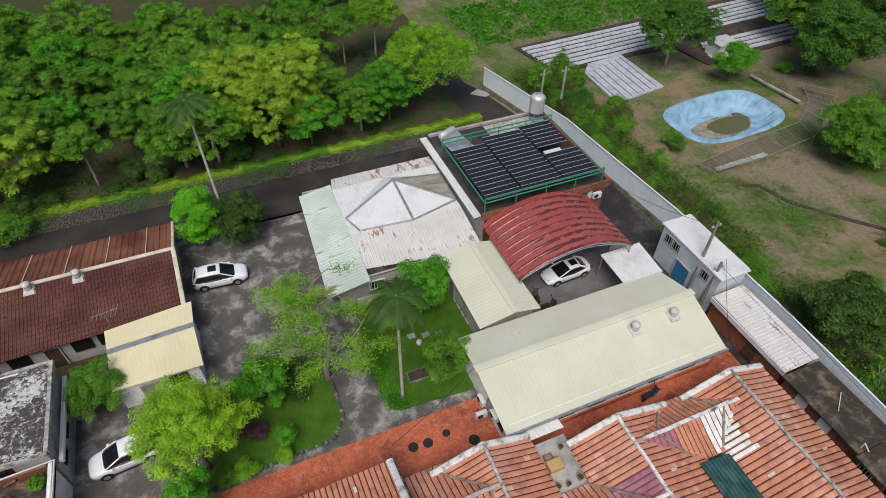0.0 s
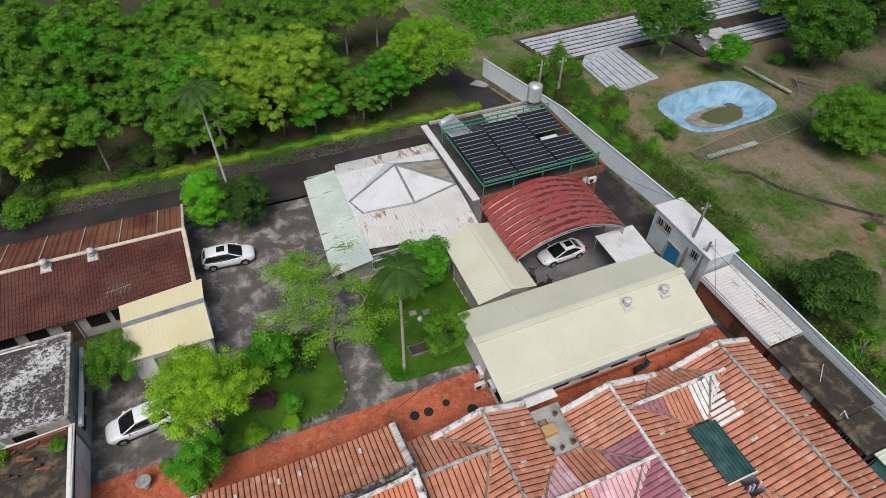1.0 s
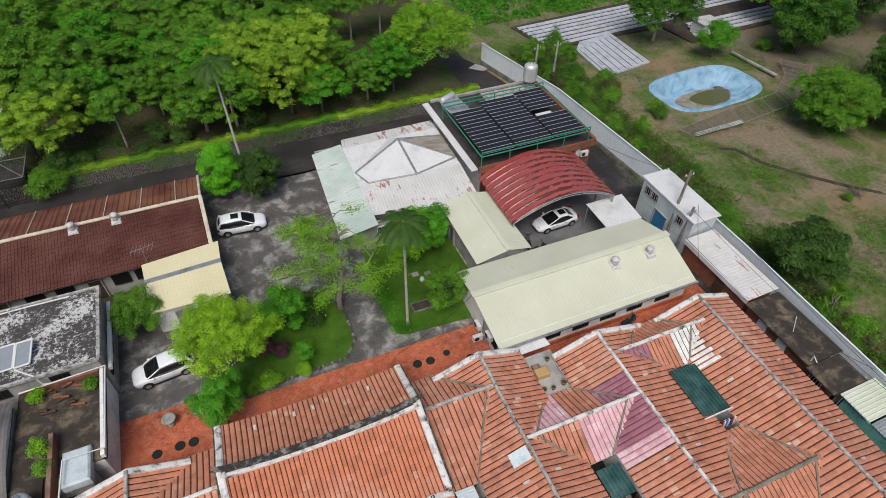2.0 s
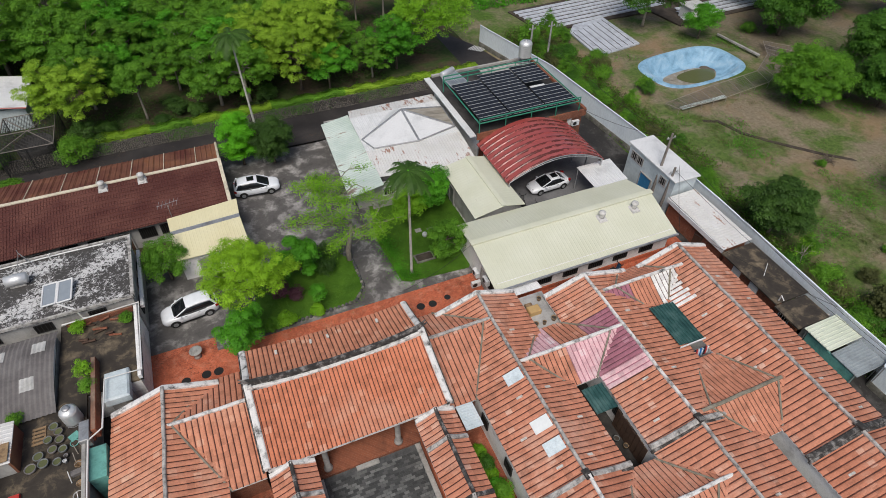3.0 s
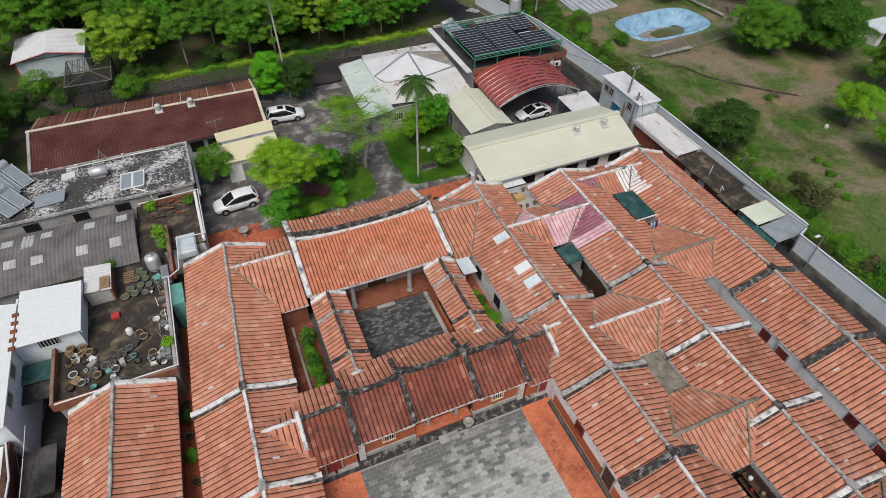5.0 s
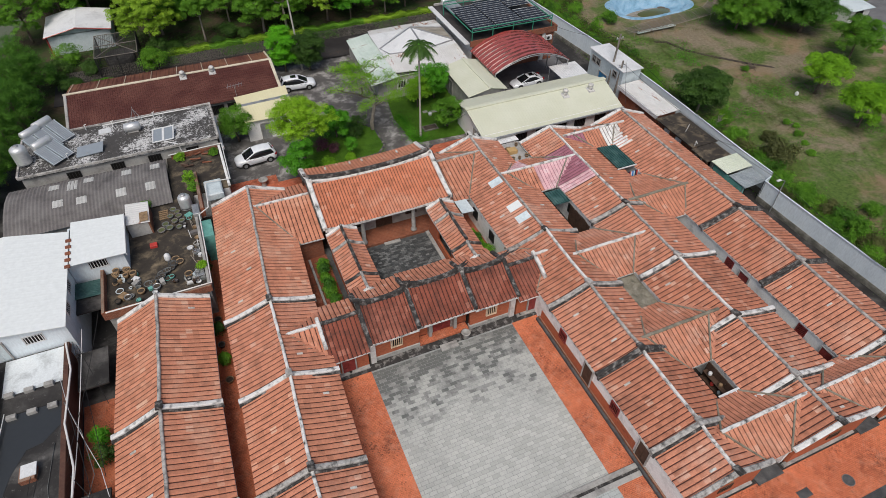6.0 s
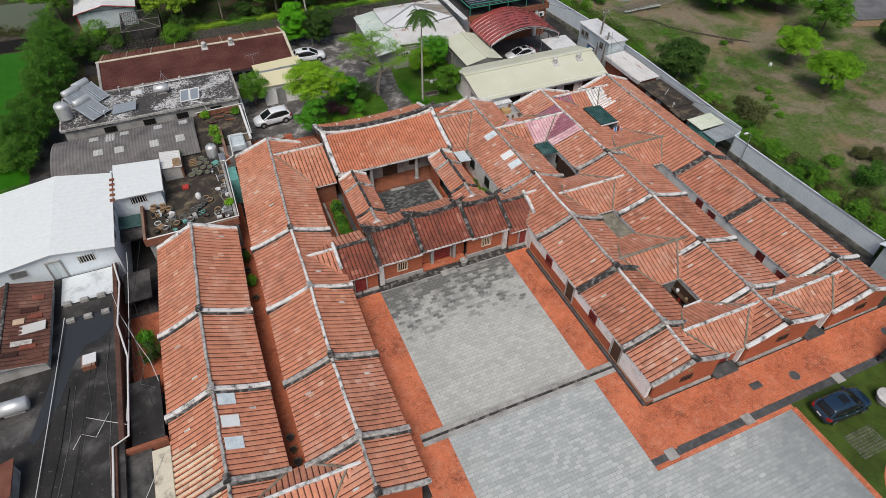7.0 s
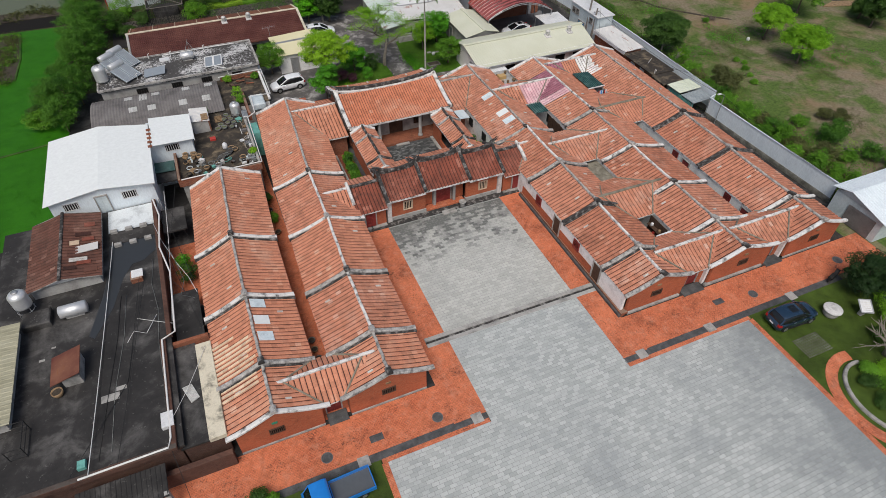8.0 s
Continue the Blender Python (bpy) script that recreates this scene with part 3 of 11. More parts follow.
# ---- mesh tools ----
class Form:
    """Collects corners and faces, each face with a material slot."""

    def __init__(self):
        self.v, self.f, self.m = [], [], []

    def face(self, pts, slot=0):
        i = len(self.v)
        self.v.extend(tuple(p) for p in pts)
        self.f.append(tuple(range(i, i + len(pts))))
        self.m.append(slot)
        return self

    def box(self, x0, x1, y0, y1, z0, z1, slot=0, chamfer=0.0):
        i = len(self.v)
        c = chamfer
        self.v += [(x0, y0, z0), (x1, y0, z0), (x1, y1, z0), (x0, y1, z0)]
        if c:
            self.v += [(x0, y0, z1 - c), (x1, y0, z1 - c), (x1, y1, z1 - c), (x0, y1, z1 - c)]
            self.v += [(x0 + c, y0 + c, z1), (x1 - c, y0 + c, z1), (x1 - c, y1 - c, z1), (x0 + c, y1 - c, z1)]
        else:
            self.v += [(x0, y0, z1), (x1, y0, z1), (x1, y1, z1), (x0, y1, z1)]
        rings = 2 if c else 1
        self.f.append((i + 3, i + 2, i + 1, i))
        for r in range(rings):
            o = i + 4 * r
            for k in range(4):
                self.f.append((o + k, o + (k + 1) % 4, o + 4 + (k + 1) % 4, o + 4 + k))
        o = i + 4 * rings
        self.f.append((o, o + 1, o + 2, o + 3))
        self.m += [slot] * (2 + 4 * rings)
        return self

    def loft(self, rings, slot=0, close=True, caps=True):
        i, n = len(self.v), len(rings[0])
        for r in rings:
            self.v.extend(tuple(p) for p in r)
        for a in range(len(rings) - 1):
            for k in range(n if close else n - 1):
                b = (k + 1) % n
                self.f.append((i + a * n + k, i + a * n + b, i + (a + 1) * n + b, i + (a + 1) * n + k))
                self.m.append(slot)
        if caps and close:
            self.f.append(tuple(i + k for k in reversed(range(n))))
            self.f.append(tuple(i + (len(rings) - 1) * n + k for k in range(n)))
            self.m += [slot, slot]
        return self

    def tube(self, pts, radius, n=8, slot=0, radii=None):
        rings = []
        pts = [Vector(p) for p in pts]
        for k, p in enumerate(pts):
            d = (pts[min(k + 1, len(pts) - 1)] - pts[max(k - 1, 0)]).normalized()
            a = d.orthogonal().normalized() if abs(d.z) < 0.95 else Vector((1, 0, 0))
            a = (a - d * a.dot(d)).normalized()
            if k and rings:
                a = (prev - d * prev.dot(d)).normalized()
            prev = a
            b = d.cross(a)
            r = radii[k] if radii else radius
            rings.append([p + (a * math.cos(2 * math.pi * j / n) + b * math.sin(2 * math.pi * j / n)) * r for j in range(n)])
        return self.loft(rings, slot)

    def lathe(self, cx, cy, prof, n=16, slot=0):
        return self.loft([[(cx + r * math.cos(2 * math.pi * k / n), cy + r * math.sin(2 * math.pi * k / n), z) for k in range(n)] for r, z in prof], slot)

    def sweep(self, pts, w, h, slot=0, wide=None, sink=0.06):
        """A rounded kerb-like bar along pts, w wide (level, across the line) and h high."""
        rings = []
        pts = [Vector(p) for p in pts]
        for k, p in enumerate(pts):
            d = pts[min(k + 1, len(pts) - 1)] - pts[max(k - 1, 0)]
            side = Vector((d.y, -d.x, 0)).normalized()
            if d.xy.length < 1e-6:
                side = Vector((1, 0, 0))
            ww = w * (wide[k] if wide else 1) / 2
            hh = h * (wide[k] if wide else 1)
            rings.append([p + side * s * ww + Vector((0, 0, z * hh - (sink if z == 0 else 0))) for s, z in ((-1, 0), (-1, 0.65), (-0.6, 1), (0.6, 1), (1, 0.65), (1, 0))])
        return self.loft(rings, slot)

    def prism(self, poly, z0, z1, slot=0):
        return self.loft([[(x, y, z0) for x, y in poly], [(x, y, z1) for x, y in poly]], slot)

    def mesh(self, name, mats, smooth=False):
        me = bpy.data.meshes.new(name)
        me.from_pydata(self.v, [], self.f)
        for mt in mats if isinstance(mats, (list, tuple)) else [mats]:
            me.materials.append(mt)
        me.polygons.foreach_set("material_index", self.m)
        if smooth:
            me.polygons.foreach_set("use_smooth", [True] * len(self.f))
        me.update()
        return me


def part(name, form, mats=None, parent=None, label="", smooth=False, kind=""):
    ob = new(name, form.mesh(name, mats, smooth) if isinstance(form, Form) else form)
    if parent:
        ob.parent = parent
        ob.matrix_parent_inverse = parent.matrix_basis.inverted() if parent.type == "EMPTY" else Matrix.Identity(4)
    return tagged(ob, label, kind=kind)


def thing(name, label, category, at=(0, 0, 0), group="", kind=""):
    ob = new(name)
    ob.empty_display_size = 0.2
    ob.location = at
    ob.matrix_basis = Matrix.Translation(at)
    return tagged(ob, label, category, group, kind)


def solid(name, form, mats, label, category, group="", kind="", smooth=False):
    return tagged(part(name, form, mats, None, smooth=smooth), label, category, group, kind)


def lerp(a, b, s):
    return Vector(a) * (1 - s) + Vector(b) * s


def tiled_slope(r0, r1, e0, e1, spacing=0.40, rows=5, sag=0.07, rise=0.06, thick=0.1, lift0=0.0, lift1=0.0):
    """A slope of pan tiles with rounded cover tiles running from the ridge r0-r1 down to the eave e0-e1; slots: cover, pan, edge.
    lift0, lift1: how far the two ends curve up."""
    f = Form()
    length = (Vector(r1) - Vector(r0)).length
    n = max(2, round(length / spacing))
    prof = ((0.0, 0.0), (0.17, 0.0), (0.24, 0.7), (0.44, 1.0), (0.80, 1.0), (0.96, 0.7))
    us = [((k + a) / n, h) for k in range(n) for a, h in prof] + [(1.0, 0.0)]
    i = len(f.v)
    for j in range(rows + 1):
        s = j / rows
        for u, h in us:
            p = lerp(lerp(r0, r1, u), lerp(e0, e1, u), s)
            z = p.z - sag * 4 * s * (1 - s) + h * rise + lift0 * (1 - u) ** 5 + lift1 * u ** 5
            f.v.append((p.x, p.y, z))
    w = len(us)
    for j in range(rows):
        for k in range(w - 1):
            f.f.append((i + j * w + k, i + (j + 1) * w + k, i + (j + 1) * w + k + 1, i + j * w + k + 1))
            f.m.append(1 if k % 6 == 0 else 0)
    # drip edge and underside
    o = i + rows * w
    for k in range(w - 1):
        a, b = f.v[o + k], f.v[o + k + 1]
        f.face([a, (a[0], a[1], e0[2] - thick), (b[0], b[1], e0[2] - thick), b], 2)
    f.face([(r0[0], r0[1], r0[2] - thick), (r1[0], r1[1], r1[2] - thick), (e1[0], e1[1], e1[2] - thick), (e0[0], e0[1], e0[2] - thick)], 2)
    for p, q in ((r0, e0), (r1, e1)):
        f.face([p, q, (q[0], q[1], q[2] - thick), (p[0], p[1], p[2] - thick)], 2)
    return f


def sheet_slope(r0, r1, e0, e1, spacing=0.3, rise=0.03, rows=3, sag=0.0, thick=0.05):
    """Ribbed metal sheet from the high edge r0-r1 to the low edge e0-e1."""
    f = Form()
    n = max(2, round((Vector(r1) - Vector(r0)).length / spacing))
    us = [((k + a) / n, h) for k in range(n) for a, h in ((0, 0), (0.62, 0), (0.72, 1), (0.88, 1))] + [(1.0, 0.0)]
    for j in range(rows + 1):
        s = j / rows
        for u, h in us:
            p = lerp(lerp(r0, r1, u), lerp(e0, e1, u), s)
            f.v.append((p.x, p.y, p.z + h * rise - sag * 4 * s * (1 - s)))
    w = len(us)
    for j in range(rows):
        for k in range(w - 1):
            f.f.append((j * w + k, (j + 1) * w + k, (j + 1) * w + k + 1, j * w + k + 1))
            f.m.append(0)
    d = Vector((0, 0, thick))
    ring = [Vector(p) for p in (r0, r1, e1, e0)]
    f.face([p - d for p in ring], 0)
    for k in range(4):
        a, b = ring[k], ring[(k + 1) % 4]
        f.face([a, b, b - d, a - d], 0)
    return f


def barred_window(name, parent, x, y, z, w, h, face, bars=6, depth=0.12, frame_mat=None, label=""):
    """A window set in a wall; face is the side that it looks to: 's', 'n', 'e' or 'w'."""
    frame_mat = frame_mat or STONE
    sx, sy = {"s": (0, -1), "n": (0, 1), "e": (1, 0), "w": (-1, 0)}[face]

    def put(form, a0, a1, d0, d1, z0, z1):
        if sx:
            xs = sorted((x + sx * d0, x + sx * d1))
            form.box(xs[0], xs[1], y + a0, y + a1, z0, z1)
        else:
            ys = sorted((y + sy * d0, y + sy * d1))
            form.box(x + a0, x + a1, ys[0], ys[1], z0, z1)

    fr = Form()
    t = 0.07
    put(fr, -w / 2 - t, w / 2 + t, -0.05, depth, z - h / 2 - t, z - h / 2)
    put(fr, -w / 2 - t, w / 2 + t, -0.05, depth, z + h / 2, z + h / 2 + t)
    put(fr, -w / 2 - t, -w / 2, -0.05, depth, z - h / 2, z + h / 2)
    put(fr, w / 2, w / 2 + t, -0.05, depth, z - h / 2, z + h / 2)
    win = part(name, fr, frame_mat, parent, label)
    pane = Form()
    put(pane, -w / 2, w / 2, -0.04, 0.02, z - h / 2, z + h / 2)
    part("pane", pane, DARKIN, win)
    for k in range(bars):
        b = Form()
        a = -w / 2 + w * (k + 0.5) / bars
        put(b, a - 0.025, a + 0.025, 0.03, depth - 0.02, z - h / 2, z + h / 2)
        part("bar", b, frame_mat if frame_mat is not STONE else POTCLAY, win)
    return win


def flat_door(name, parent, x, y, z0, w, h, face, mat, label=""):
    sx, sy = {"s": (0, -1), "n": (0, 1), "e": (1, 0), "w": (-1, 0)}[face]
    f, p = Form(), Form()
    for form, a, b, lo, hi, d0, d1 in ((f, -w / 2 - 0.1, -w / 2, z0, z0 + h + 0.1, 0, 0.14), (f, w / 2, w / 2 + 0.1, z0, z0 + h + 0.1, 0, 0.14),
                                       (f, -w / 2, w / 2, z0 + h, z0 + h + 0.1, 0, 0.14), (p, -w / 2, -0.01, z0, z0 + h, 0, 0.07), (p, 0.01, w / 2, z0, z0 + h, 0, 0.07)):
        if sx:
            form.box(*sorted((x + sx * d0, x + sx * d1)), y + a, y + b, lo, hi)
        else:
            form.box(x + a, x + b, *sorted((y + sy * d0, y + sy * d1)), lo, hi)
    d = part(name, f, STONE, parent, label)
    part("door_leaf", p, mat, d)
    return d


# ---- ground, paving, roads ----
POOL_C, POOL_R = (56.0, 43.5), (6.7, 4.05)


def pool_inside(x, y, grow=1.0):
    a = radians(4)
    dx, dy = x - POOL_C[0], y - POOL_C[1]
    u, v = dx * math.cos(a) + dy * math.sin(a), -dx * math.sin(a) + dy * math.cos(a)
    return (abs(u / POOL_R[0]) ** 3.2 + abs(v / POOL_R[1]) ** 3.2) ** (1 / 3.2) / grow


def build_ground():
    f = Form()
    xs = [-900, -400, -200, -120, -80] + [-60 + 1.5 * k for k in range(60)] + [30 + 1.0 * k for k in range(16)] + [46 + 0.5 * k for k in range(42)] + [67 + 1.0 * k for k in range(24)] + [100, 130, 200, 400, 900]
    ys = [-900, -400, -200, -120] + [-70 + 2.5 * k for k in range(32)] + [10 + 1.0 * k for k in range(26)] + [36 + 0.5 * k for k in range(32)] + [52 + 1.0 * k for k in range(29)] + [90, 100, 120, 160, 240, 450, 900]
    for y in ys:
        for x in xs:
            z = -0.03
            if x > 38 and abs(x) < 90 and -40 < y < 90:
                d = pool_inside(x, y)
                z += (0.22 * noise.noise((x * 0.12, y * 0.12, 0)) + 0.10 * noise.noise((x * 0.5, y * 0.5, 3))) * min(1.0, max(0.0, (d - 1.25) / 0.4))
                if d < 1.0:
                    z = -2.6
                elif d < 1.04:
                    z = -0.3
                elif d < 1.4:
                    z += 0.2 * min(1.0, (1.4 - d) / 0.3)
            if y > 51.6 and -34.0 < x < 27:
                z += min(1.0, (y - 51.6) / 1.5) * 0.75
            f.v.append((x, y, z))
    w = len(xs)
    for j in range(len(ys) - 1):
        for k in range(w - 1):
            f.f.append((j * w + k, j * w + k + 1, (j + 1) * w + k + 1, (j + 1) * w + k))
            f.m.append(0)
    solid("ground", f, GROUND, "bare tan earth with patches of grass and weeds", "ground", kind="structure", smooth=True)


build_ground()


def slab(name, poly, z, mat, label, category, kind="structure", thick=0.12):
    return solid(name, Form().prism(poly, z - thick, z), mat, label, category, kind=kind)


def rect(x0, x1, y0, y1):
    return [(x0, y0), (x1, y0), (x1, y1), (x0, y1)]


slab("floor_compound", rect(-27.5, 32.4, -25.6, 16.9), 0.01, ALLEYFLOOR, "shade-darkened cement ground inside the old courtyard house", "floor")
slab("pavement_front_west", rect(-32.5, -8.8, -28.9, -25.4), 0.035, PAVEBRICK, "weathered orange-red brick paving before the west gables", "pavement")
slab("pavement_front_east", rect(3.65, 34.0, -28.9, -25.4), 0.035, PAVEBRICK, "weathered orange-red brick paving before the east gables", "pavement")
slab("floor_alley_east", rect(22.0, 24.1, -21.0, 5.0), 0.022, ALLEYFLOOR, "shade-darkened cement floor of the alley along the white wall", "floor")
slab("floor_alley", rect(-20.1, -18.1, -25.0, 12.0), 0.02, PAVEBRICK, "red brick floor of the alley between the west wings", "floor")
slab("pavement_west", rect(-11.4, -8.75, -29.0, -6.74), 0.045, PAVEBRICK, "worn red brick paving beside the courtyard", "pavement")
slab("pavement_east", rect(3.65, 6.0, -29.0, -6.74), 0.045, PAVEBRICK, "worn red brick paving with dark moss stains", "pavement")
slab("pavement_rear", rect(-16.2, 32.0, 12.6, 19.89), 0.03, REARBRICK, "mossy red brick paving behind the main hall", "pavement")
slab("pavement_rear_west", rect(-15.6, -10.4, 19.9, 21.3), 0.036, REARBRICK, "worn red brick paving beside the parking place", "pavement")
slab("trim_front", rect(-26.8, -8.8, -29.5, -28.9), 0.04, DARKSTONE, "dark slate drain cover strip along the brick paving", "paving strip")
slab("trim_front_east", rect(3.6, 27.5, -29.5, -28.9), 0.04, DARKSTONE, "dark slate drain cover strip along the brick paving", "paving strip")
slab("trim_edge", rect(-17.2, -8.8, -29.85, -29.5), 0.036, PAVEBRICK, "thin red brick border of the plaza", "paving border")
slab("trim_edge_east", rect(3.6, 16.2, -29.85, -29.5), 0.036, PAVEBRICK, "thin red brick border of the plaza", "paving border")
slab("trim_side", rect(15.95, 16.4, -60.0, -29.85), 0.036, PAVEBRICK, "thin red brick border between plaza and grass", "paving border")
slab("trim_side_west", rect(-17.3, -16.85, -60.0, -29.85), 0.036, PAVEBRICK, "thin red brick border between plaza and grass", "paving border")
slab("lawn_east", rect(16.4, 30.0, -60.0, -29.5), 0.02, PARKGRASS, "thin olive grass grown through paving blocks", "grass")
slab("lawn_west", rect(-30.0, -17.3, -60.0, -29.5), 0.02, PARKGRASS, "thin olive grass strip beside the plaza", "grass")
slab("plaza_bed", rect(-16.85, 15.95, -60.0, -29.85), 0.026, JOINTSAND, "dark joints under the grey plaza paving", "ground")
slab("courtyard_bed", rect(-8.75, 3.65, -29.85, -6.7), 0.031, JOINTSAND, "dark joints under the grey courtyard paving", "ground")
slab("floor_court", rect(-9.0, 4.4, -1.0, 8.0), 0.016, DARKSTONE, "dark joints under the inner court paving", "floor")
slab("road_rear", [(-33, 45.4), (-8, 45.3), (4, 45.0), (20, 46.4), (33, 46.4), (33, 51.2), (-33, 51.0)], 0.03, ASPHALT, "wet dark asphalt lane behind the houses", "road")
slab("road_bend", [(26.5, 51.0), (33.0, 51.0), (31.0, 60.0), (24.5, 74.0), (-5.0, 86.0), (-5.5, 80.5), (20.0, 71.5), (25.5, 60.0)], 0.034, ASPHALT, "dark asphalt road through the wood", "road")
slab("road_far", [(-90, 88), (8, 87.0), (30, 91.0), (70, 97), (70, 126), (-90, 130)], 0.03, ASPHALT, "dark wet asphalt road beyond the wood", "road")
slab("driveway", [(-17.5, 19.9), (14.8, 19.9), (14.8, 45.2), (-7.0, 45.4), (-7.0, 33.0), (-17.5, 31.0)], 0.03, CONCRETE, "stained grey concrete yard with pale worn patches", "driveway")
slab("yard_carport", rect(14.0, 32.0, 23.0, 34.0), 0.04, GREYFLOOR, "smooth grey concrete floor of the carport", "floor")
slab("yard_narrow", rect(30.0, 35.8, -23.0, 46.0), 0.02, DARKFLOOR, "dark damp concrete strip along the boundary fence", "floor")
slab("yard_west", rect(-45.0, -18.0, -28.0, 33.0), 0.012, DARKFLOOR, "dark damp cement yard between the neighbouring houses", "floor")
slab("lawn_garden", [(5.6, 21.4), (6.3, 21.0), (11.8, 20.6), (14.4, 24.0), (14.6, 33.0), (9.6, 34.0), (6.0, 32.0), (5.2, 27.0)], 0.09, GRASSBLADE, "short green lawn with a low kerb round the palm", "lawn")
slab("lawn_island", [(-7.4, 20.2), (1.2, 20.6), (2.3, 22.0), (2.3, 25.6), (0.6, 28.2), (-3.0, 29.0), (-6.4, 26.6)], 0.09, GRASSBLADE, "green planted bed of grass and shrubs", "lawn")
ISLE = [(-7.4, 20.2), (1.2, 20.6), (2.3, 22.0), (2.3, 25.6), (0.6, 28.2), (-3.0, 29.0), (-6.4, 26.6)]
edge = thing("bed_edging", "edging of dark rough stones round the planted bed", "edging", (-2.0, 24.0, 0.03), kind="structure")
rng = random.Random(44)
for a, b in zip(ISLE, ISLE[1:] + ISLE[:1]):
    n = int(math.dist(a, b) / 0.34)
    for k in range(n):
        u = (k + 0.5) / n
        x, y, w = a[0] + (b[0] - a[0]) * u, a[1] + (b[1] - a[1]) * u, rng.uniform(0.12, 0.19)
        part("stone", Form().lathe(x, y, [(w, 0.02), (w * 1.05, 0.14), (w * 0.6, 0.14 + w * 0.7)], 6), rng.choice([DARKSTONE, DARKSTONE, MOULDWALL]), edge)
slab("rice_field", [(-120, -10), (-38.5, 5), (-38.2, 56.6), (-60, 57.6), (-120, 58.0)], 0.02, RICE, "vivid green rice field", "field")


def paving(name, x0, x1, y0, y1, lx, ly, z, mat, label, near, lay=0, gap=0.012, seed=1, hole=None):
    """Courses of single paving blocks; the ones inside `near` (x0, x1, y0, y1) are parts, the others lie in one mesh."""
    rng = random.Random(seed)
    base = thing(name, label, "pavement", ((x0 + x1) / 2, (y0 + y1) / 2, 0), kind="structure")
    rest = Form()
    one = Form().box(-lx / 2 + gap, lx / 2 - gap, -ly / 2 + gap, ly / 2 - gap, -0.05, 0.0, 0, 0.012).mesh("paver", mat)
    made = 0
    ny = int((y1 - y0) / ly)
    for j in range(ny):
        y = y0 + (j + 0.5) * ly
        x = x0 + (lx / 2 if j % 2 else 0.0)
        cells = []
        if j % 2:
            cells.append((x0, x0 + lx / 2))
        while x < x1 - 1e-6:
            cells.append((x, min(x + lx, x1)))
            x += lx
        for a, b in cells:
            cx = (a + b) / 2
            dz = rng.uniform(-0.006, 0.006)
            if hole and hole(cx, y):
                continue
            if b - a > lx * 0.99 and near[0] < cx < near[1] and near[2] < y < near[3] and made < 300:
                p = part("paver", one, mat, base)
                p.matrix_parent_inverse = Matrix.Identity(4)
                p.location = (cx - base.location.x, y - base.location.y, z + dz)
                made += 1
            else:
                rest.box(a + gap, b - gap, y - ly / 2 + gap, y + ly / 2 - gap, z - 0.05, z + dz, 0, 0.012)
    part("pavers", rest, mat, base, kind="stuff")
    return base


# ---- the old courtyard house: wings with ridges along y ----
def gable_wall(xw, xe, zw, xr, zr, y0, y1):
    """A wall across the wing, from y0 to y1 thick, up to the slopes."""
    pts = [(xw, 0), (xe, 0), (xe, zw), (xr, zr), (xw, zw)]
    return Form().loft([[(x, y0, z) for x, z in pts], [(x, y1, z) for x, z in pts]])


def roof_bits(parent, spots, xr, zr, xe, ze, mat, w=0.55, d=0.26):
    """Small glass or mortar tiles let into a slope, at (x, y)."""
    for x, y in spots:
        s = (x - xr) / (xe - xr)
        z = zr + (ze - zr) * s + 0.075 - 0.28 * s * (1 - s)
        k = (ze - zr) / (xe - xr)
        f = Form()
        for dx, top in ((0.0, 0.05),):
            f.loft([[(x - w / 2, y - d / 2, z - k * w / 2 - 0.02), (x + w / 2, y - d / 2, z + k * w / 2 - 0.02), (x + w / 2, y + d / 2, z + k * w / 2 - 0.02), (x - w / 2, y + d / 2, z - k * w / 2 - 0.02)],
                    [(x - w / 2, y - d / 2, z - k * w / 2 + top), (x + w / 2, y - d / 2, z + k * w / 2 + top), (x + w / 2, y + d / 2, z + k * w / 2 + top), (x - w / 2, y + d / 2, z - k * w / 2 + top)]])
        part("glass_tile", f, mat, parent)


